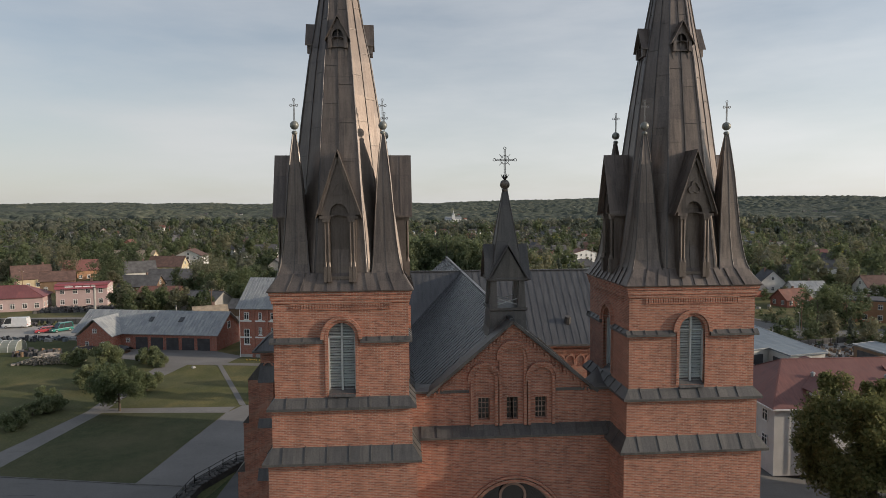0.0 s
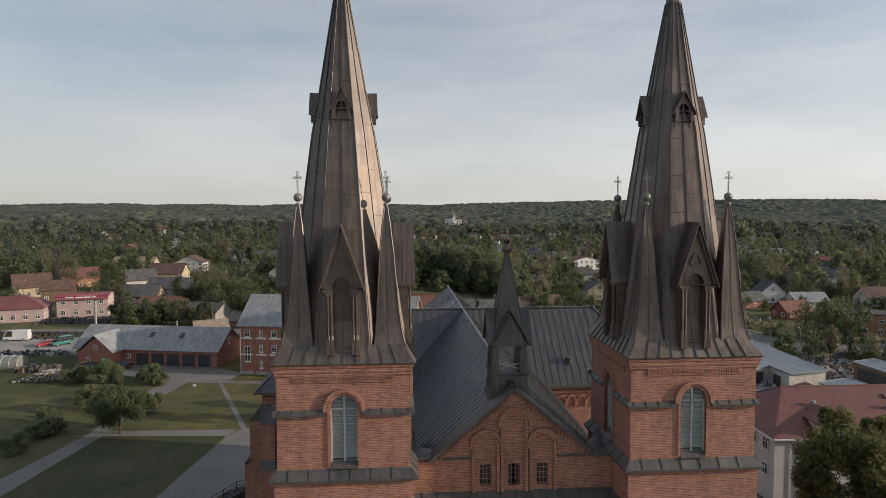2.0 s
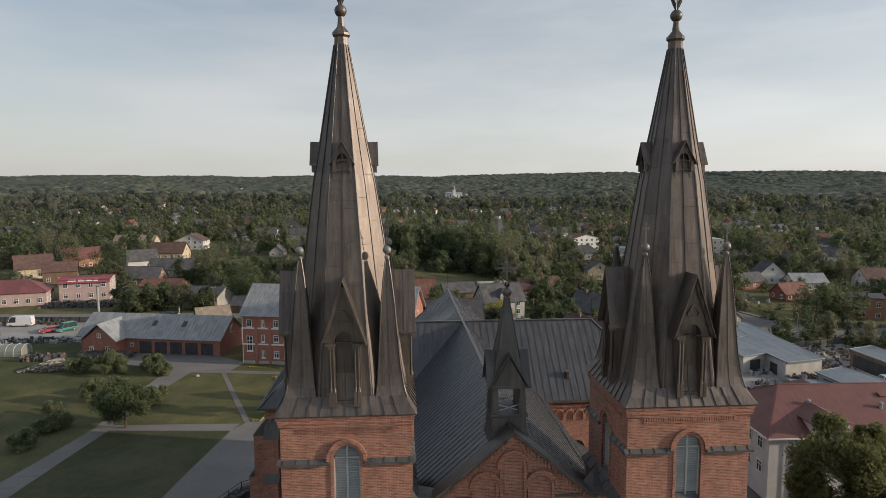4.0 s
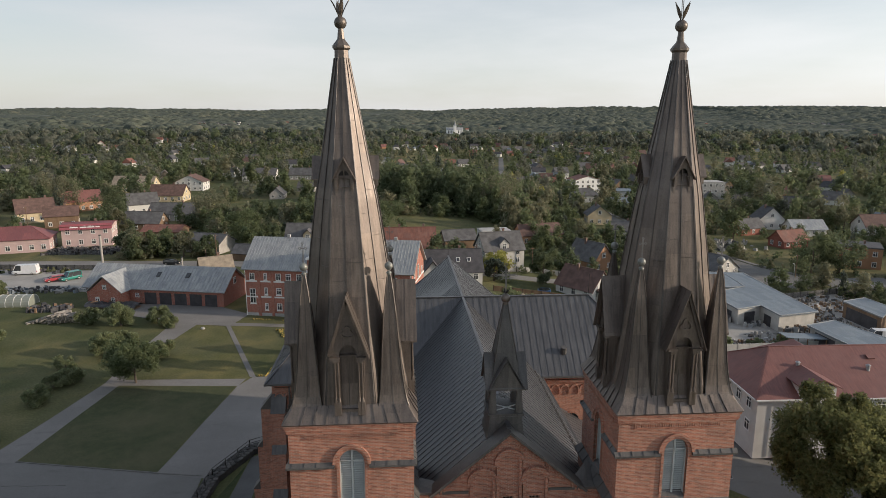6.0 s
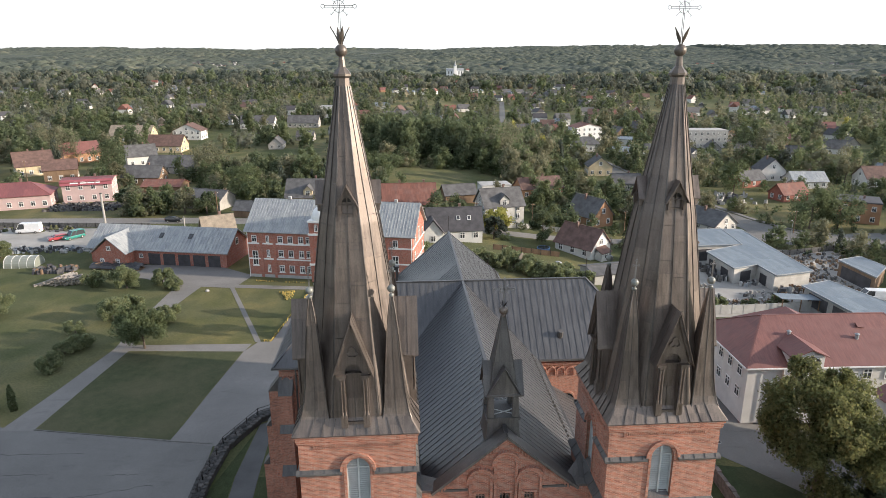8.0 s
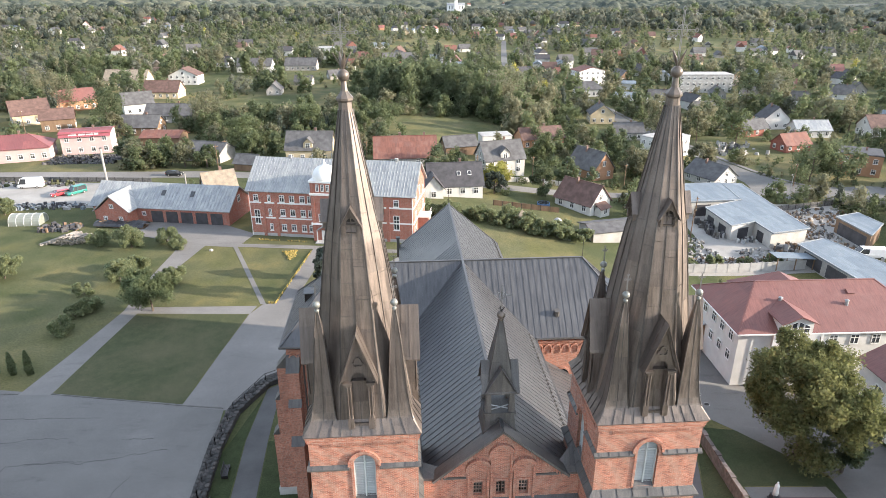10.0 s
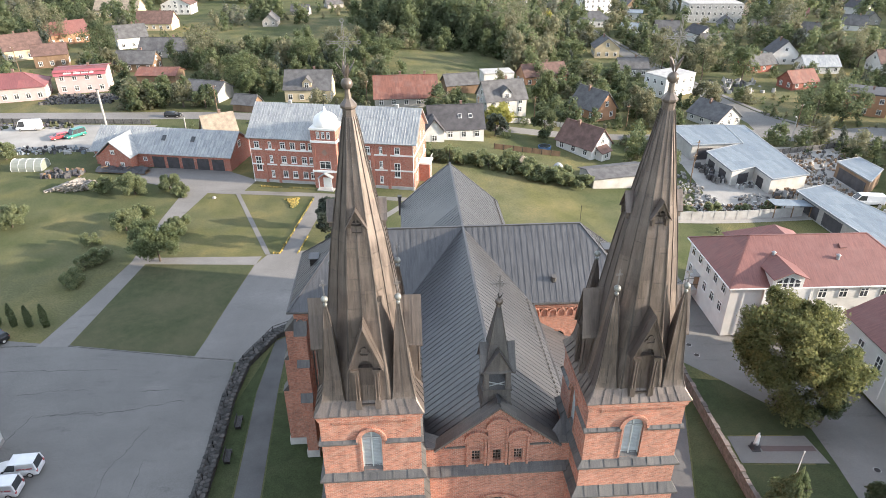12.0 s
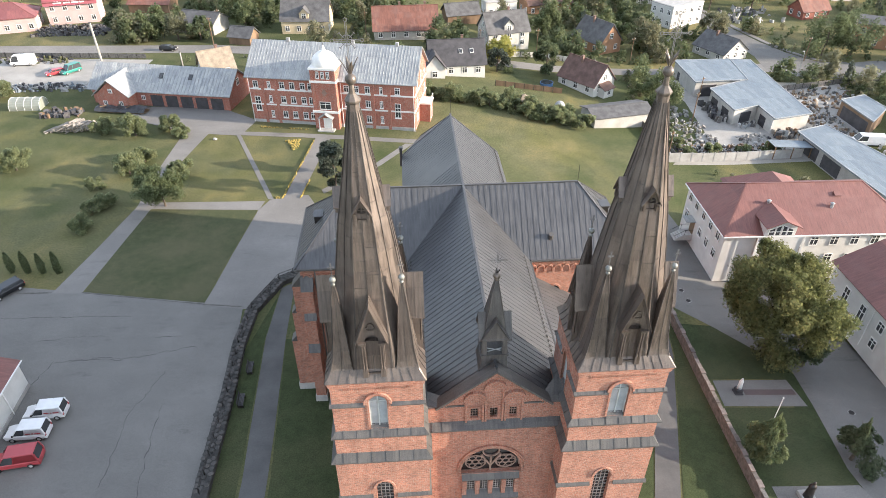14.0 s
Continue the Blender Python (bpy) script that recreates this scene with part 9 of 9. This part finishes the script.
def canopy():
    """The closed canopy of the far woods: rounded tree tops of uneven height that merge, with clearings at houses and fields."""
    ang = np.radians(np.arange(-46, 50, 0.13))
    rad = [1330.0]
    while rad[-1] < 4600:
        rad.append(rad[-1] + 3.2 + (rad[-1] - 1330) * 0.0022)
    rad = np.array(rad)
    A, R = np.meshgrid(ang, rad)
    x, y = (R * np.sin(A)).ravel(), (R * np.cos(A)).ravel()
    rng = np.random.default_rng(71)
    px, py, ph, pr = rng.uniform(0, 1, (128, 128)), rng.uniform(0, 1, (128, 128)), rng.uniform(0.45, 1, (128, 128)), rng.uniform(0.6, 1.05, (128, 128))
    top, tone = np.zeros(len(x)), np.zeros(len(x))
    for cell, gain, shift in ((10.5, 1.0, 0.0), (23.0, 1.3, 37.0)):
        i, j = np.floor((x + shift) / cell).astype(int), np.floor((y + shift) / cell).astype(int)
        for di in (-1, 0, 1):
            for dj in (-1, 0, 1):
                a, b = (i + di) % 128, (j + dj) % 128
                d2 = ((i + di + px[a, b]) * cell - x - shift) ** 2 + ((j + dj + py[a, b]) * cell - y - shift) ** 2
                up = ph[a, b] * gain * np.sqrt(np.maximum(0, 1 - d2 / (pr[a, b] * cell) ** 2))
                better = up > top
                top = np.where(better, up, top)
                tone = np.where(better, px[b, a], tone)
    stand = value_noise(x, y, 130, 5) * 0.6 + value_noise(x, y, 420, 6) * 0.55
    tall = 4 + 13 * np.clip((stand - 0.32) * 2.2, 0, 1)
    open_ = np.clip((stand - 0.28) / 0.07, 0, 1) * np.clip((R.ravel() - 1330) / 120, 0, 1)
    tree_ = kdtree.KDTree(len(TAKEN) + len(MEADOWS))
    for k, (a, b, c) in enumerate(TAKEN + MEADOWS):
        tree_.insert((a, b, 0), k)
    tree_.balance()
    reach = np.array([c for a, b, c in TAKEN + MEADOWS])
    near = np.empty(len(x))
    base = np.empty(len(x))
    for k in range(len(x)):
        a, b = x[k], y[k]
        base[k] = height(a, b)
        if a * a + b * b < 2400 ** 2:
            co, i, d = tree_.find((a, b, 0))
            co, i2, d2 = tree_.find((a * 1.012, b * 1.012, 0))
            near[k] = min(d - reach[i], d2 - reach[i2])
        else:
            near[k] = 99
    z = base - 0.6 + top * tall * open_ * np.clip((near - 2) / 8, 0.0, 1) + 0.5 * rng.uniform(0, 1, len(x))
    n, m = len(rad), len(ang)
    idx = np.arange(n * m).reshape(n, m)
    q = np.stack([idx[:-1, :-1], idx[1:, :-1], idx[1:, 1:], idx[:-1, 1:]], -1).reshape(-1, 4)
    F = np.concatenate([q[:, (0, 2, 1)], q[:, (0, 3, 2)]])
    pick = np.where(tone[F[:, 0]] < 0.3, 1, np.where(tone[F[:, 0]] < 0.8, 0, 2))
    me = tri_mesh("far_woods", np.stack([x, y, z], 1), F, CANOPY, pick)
    tagged(new("far_woods", me), "wooded hills on the horizon", "trees", kind="stuff")


canopy()
# the tall dark grove behind the meadow, and thickets by the road
r_ = random.Random(31)
spots = []
for _ in range(90):
    x, y = r_.gauss(16, 15), r_.gauss(300, 14)
    spots.append((x, y, height(x, y) - 0.3, r_.uniform(11, 19), r_.uniform(0.8, 1.1), r_.uniform(0, 6), r_.randrange(9), r_.choice((1, 1, 0))))
for _ in range(80):
    x, y = r_.gauss(48, 7), r_.gauss(268, 22)
    spots.append((x, y, height(x, y) - 0.3, r_.uniform(8, 16), r_.uniform(0.8, 1.1), r_.uniform(0, 6), r_.randrange(9), r_.choice((0, 2, 0))))
for _ in range(160):
    x = r_.uniform(-84, -44)
    y = 189 - 0.14 * (x + 84) + r_.gauss(0, 3.5)
    if free(x, y, 0.5):
        spots.append((x, y, height(x, y) - 0.3, r_.uniform(3.5, 7.5), r_.uniform(0.9, 1.3), r_.uniform(0, 6), r_.randrange(9), r_.choice((1, 0, 0, 2))))
woods("thicket", spots, NEARV, "dense dark thicket of broad-leaved trees")


# single trees and shrubs near the church
def leafy(rng, height_, radius, base, clusters, per, leaf, squash=1.0):
    """A crown of uneven boughs, each a loose heap of leaf clumps, with gaps between; returns points and faces."""
    boughs = max(5, clusters // 8)
    k = np.arange(boughs)
    up = 1 - 1.75 * (k + 0.5) / boughs
    turn = k * 2.39996 + rng.uniform(-0.5, 0.5, boughs)
    flat = np.sqrt(1 - up ** 2)
    d = np.stack([flat * np.cos(turn), flat * np.sin(turn), up], 1)
    mid, half = (base + height_) / 2, (height_ - base) / 2
    q = rng.uniform(0.4, 0.92, (boughs, 1))
    centre = d * q * (radius, radius, half) + (0, 0, mid)
    size = rng.uniform(0.38, 0.68, boughs) * radius * (9 / boughs) ** 0.33
    pick = np.arange(clusters) % boughs
    e = rng.normal(size=(clusters, 3)) + d[pick] * 0.6
    e /= np.linalg.norm(e, axis=1)[:, None]
    c = centre[pick] + e * size[pick][:, None] * rng.uniform(0.4, 1.0, (clusters, 1)) * (1, 1, min(1.0, half / radius))
    rr = rng.uniform(0.3, 0.55, clusters) * size[pick]
    v1, f1 = cards(rng, c, rr, per, leaf)
    v2, f2 = cards(rng, c, rr * 0.55, max(1, per // 3), leaf * 1.3)
    v = np.concatenate([v1, v2])
    v[:, 2] = np.maximum(v[:, 2], 0.02)
    return v, np.concatenate([f1, f2 + len(v1)])


def trunk_shape(rng, h, r, limbs, spread):
    s = Shape()
    pts = [Vector((0, 0, -0.3))]
    for i in range(1, 6):
        pts.append(Vector((rng.uniform(-0.06, 0.06) * h * 0.3, rng.uniform(-0.06, 0.06) * h * 0.3, h * i / 5)))
    rad = [r * 1.25, r * 0.95, r * 0.8, r * 0.62, r * 0.4, r * 0.18]
    for a, b, r0, r1 in zip(pts, pts[1:], rad, rad[1:]):
        s.tube(a, b, r0, r1, 9)
    for i in range(limbs):
        t = 0.3 + 0.6 * i / limbs
        p = pts[0].lerp(pts[-1], t)
        a = i * 2.4 + rng.uniform(-0.4, 0.4)
        q = p + Vector((math.cos(a) * spread * rng.uniform(0.5, 0.9), math.sin(a) * spread * rng.uniform(0.5, 0.9), h * rng.uniform(0.12, 0.3)))
        m_ = p.lerp(q, 0.5) + Vector((0, 0, -0.04 * h))
        s.tube(p, m_, r * 0.4 * (1 - t * 0.6), r * 0.26 * (1 - t * 0.6), 6)
        s.tube(m_, q, r * 0.26 * (1 - t * 0.6), r * 0.06, 6)
    return s


def tree(name, place, h, radius, base, clusters, per, leaf, green, label, category, seed, trunk=0.25, group="", pointed=False):
    rng = np.random.default_rng(seed)
    rt = random.Random(seed)
    ob = thing(name, (*place, height(*place)), label, category, group, rt.uniform(0, 360))
    trunk_shape(rt, h * 0.82, trunk, 9, radius * 0.8).put("trunk", BARK, ob)
    v, f = leafy(rng, h, radius, base, clusters, per, leaf)
    if pointed:
        v[:, :2] *= np.clip(1.42 - 1.3 * v[:, 2] / h, 0.16, 1.1)[:, None]
    me = tri_mesh("crown", v, f, [GREENS[green]])
    o = new("crown", me)
    o.parent = ob
    return ob


tree("tree", (45.6, 57.4), 15.4, 6.2, 1.6, 210, 200, 0.17, 6, "large broad-leaved tree turning yellow-green", "tree", 1, 0.5)
tree("tree", (48.8, 54.4), 7.0, 2.5, 0.6, 40, 130, 0.18, 1, "dark green smaller tree under the large one", "tree", 2, 0.2)
tree("tree", (36.4, 40.2), 6.6, 2.3, 0.3, 60, 170, 0.16, 0, "dense green conical tree on the lawn", "tree", 3, 0.18, pointed=True)
tree("tree", (45.8, 39.6), 5.9, 2.0, 0.3, 50, 150, 0.16, 1, "dense dark green conical tree by the drive", "tree", 4, 0.18, pointed=True)
tree("fruit_tree", (-40.3, 93.4), 6.2, 3.5, 1.1, 90, 170, 0.15, 0, "round green fruit tree beside the path", "tree", 5, 0.16)
fr = [tree("fruit_tree", (-49.8, 105.0), 4.2, 2.3, 0.5, 70, 120, 0.14, 7, "pale green fruit tree on the lawn", "tree", 6, 0.13, "fruit trees"),
      tree("fruit_tree", (-40.5, 104.0), 2.8, 1.8, 0.3, 54, 110, 0.14, 7, "small green fruit tree on the lawn", "tree", 7, 0.12, "fruit trees")]
for i, (x, y, k) in enumerate(((-70.9, 107.8, 0), (-48.6, 109.6, 1), (-53.9, 121.1, 0), (-47.9, 123.4, 1), (-60.5, 122.6, 1), (-77.0, 104.5, 1), (-84, 96, 0), (-95, 118, 0), (-90, 143, 0))):
    copy_thing(fr[k], pose(x, y, height(x, y), 0, 0, 70 * i))
sh = [tree("shrub", (-51.4, 87.4), 2.2, 1.7, 0.05, 40, 100, 0.13, 7, "spreading green shrub on the lawn", "shrub", 8, 0.06, "shrubs"),
      tree("shrub", (-53.9, 100.2), 1.7, 1.3, 0.05, 32, 90, 0.12, 7, "low green shrub on the lawn", "shrub", 9, 0.05, "shrubs")]
for i, (x, y) in enumerate(((-49.7, 93.9), (-51.7, 92.2), (-45.0, 120.4), (58, 114.8), (63, 115.5), (70, 116.0), (76, 115.4), (56.5, 118.5), (6.2, 137.5), (8.6, 136.6), (10.7, 136.4), (13.4, 135.8), (16.4, 135.4), (19.0, 134.4), (21.7, 133.2), (24.4, 132.0), (27.2, 130.6), (29.2, 129.6), (31.0, 128.6), (33.4, 127.6), (35.6, 126.5), (38.4, 126.0), (12.0, 139.4), (18.4, 138.0), (24.0, 135.6), (30.4, 132.4), (35.0, 130.0), (4.0, 140.5))):
    copy_thing(sh[i % 2], pose(x, y, height(x, y), 0, 0, 50 * i) @ Matrix.Scale(1.0 if i < 9 else 0.95 + 0.8 * ((i * 37) % 11) / 11, 4))
tree("conifer", (-12.2, 95.6), 10.5, 2.0, 0.2, 70, 130, 0.18, 4, "dark green spruce behind the transept", "tree", 10, 0.16)
tree("conifer", (-13.4, 103.0), 7.0, 1.7, 0.2, 50, 120, 0.18, 4, "dark green spruce behind the transept", "tree", 11, 0.16)
tree("tree", (36.5, 158.0), 9.0, 2.8, 0.8, 44, 130, 0.2, 1, "tall dark green garden tree", "tree", 13, 0.15)
tree("tree", (60.0, 140.0), 7.0, 3.6, 0.4, 44, 130, 0.2, 0, "broad green tree beside the workshop", "tree", 14, 0.15)


def thuja(place, h, seed):
    """A slim, pointed column of dense sprays."""
    rng = np.random.default_rng(seed)
    ob = thing("thuja", (*place, height(*place)), "slim dark green columnar thuja", "thuja", "thujas")
    Shape().tube((0, 0, -0.1), (0, 0, h * 0.8), 0.07, 0.02, 6).put("trunk", BARK, ob)
    z = np.linspace(0.15, h * 0.97, 18)
    w = 0.48 * np.sin(np.pi * np.clip(0.22 + 0.76 * z / h, 0, 1)) ** 0.8
    v, f = cards(rng, np.stack([z * 0, z * 0, z], 1), w, 110, 0.11)
    o = new("crown", tri_mesh("crown", v, f, [GREENS[0]]))
    o.parent = ob


for i, (x, y) in enumerate(((-57.0, 76.6), (-54.7, 76.3), (-52.5, 76.1), (-50.2, 75.9))):
    thuja((x, y), 3.4 + 0.3 * (i % 2), 20 + i)
# large trees among the houses
for i, (x, y, h, w, green) in enumerate((
        (97.4, 235.8, 14.9, 5.0, 2), (106.0, 221.0, 16.0, 4.6, 2), (121.2, 241.3, 12.6, 3.6, 1), (121.7, 222.1, 12.2, 4.4, 0), (168.6, 304.9, 15.5, 6.5, 1), (181.5, 299.7, 16.0, 6.8, 2), (119.5, 173.4, 11.7, 5.6, 0),
        (127.4, 172.4, 10.5, 5.4, 1), (176.3, 239.1, 12.2, 5.0, 2), (92.5, 186.0, 9.0, 3.4, 2), (43.6, 268.4, 19.0, 8.5, 2), (42.9, 188.3, 10.3, 3.4, 0), (23.7, 157.0, 6.2, 2.0, 4), (25.3, 164.6, 6.2, 3.6, 3), (-137.3, 270.4, 16.0, 6.4, 2),
        (-111.1, 251.0, 13.0, 6.6, 1), (-97.4, 225.4, 9.5, 2.4, 2), (-70.3, 238.6, 12.0, 6.0, 2), (-49.9, 206.9, 9.5, 5.2, 0), (68.9, 177.6, 10.8, 3.8, 2), (63.0, 184.0, 7.0, 3.0, 0), (52.8, 243.2, 8.0, 4.6, 0), (67.7, 254.9, 8.0, 5.0, 0),
        (30.4, 288.4, 13.0, 7.0, 1), (-45.2, 192.0, 7.0, 3.4, 0), (-78.9, 186.8, 7.2, 3.6, 1), (-69.5, 184.0, 6.4, 3.4, 0), (-62.0, 183.0, 6.6, 3.2, 2), (-55.5, 182.0, 6.0, 3.0, 1), (-33.3, 228.9, 9.5, 5.0, 0), (-22.9, 246.3, 10.0, 5.4, 2), (-5.7, 226.8, 9.5, 5.0, 0))):
    tree("tree", (x, y), h, w, h * 0.06, 56, 46, 0.3, green, ("mid-green", "dark green", "olive-green", "bright yellow", "slim blue-green")[green] + " broad garden tree between the houses", "tree", 100 + i, 0.22)
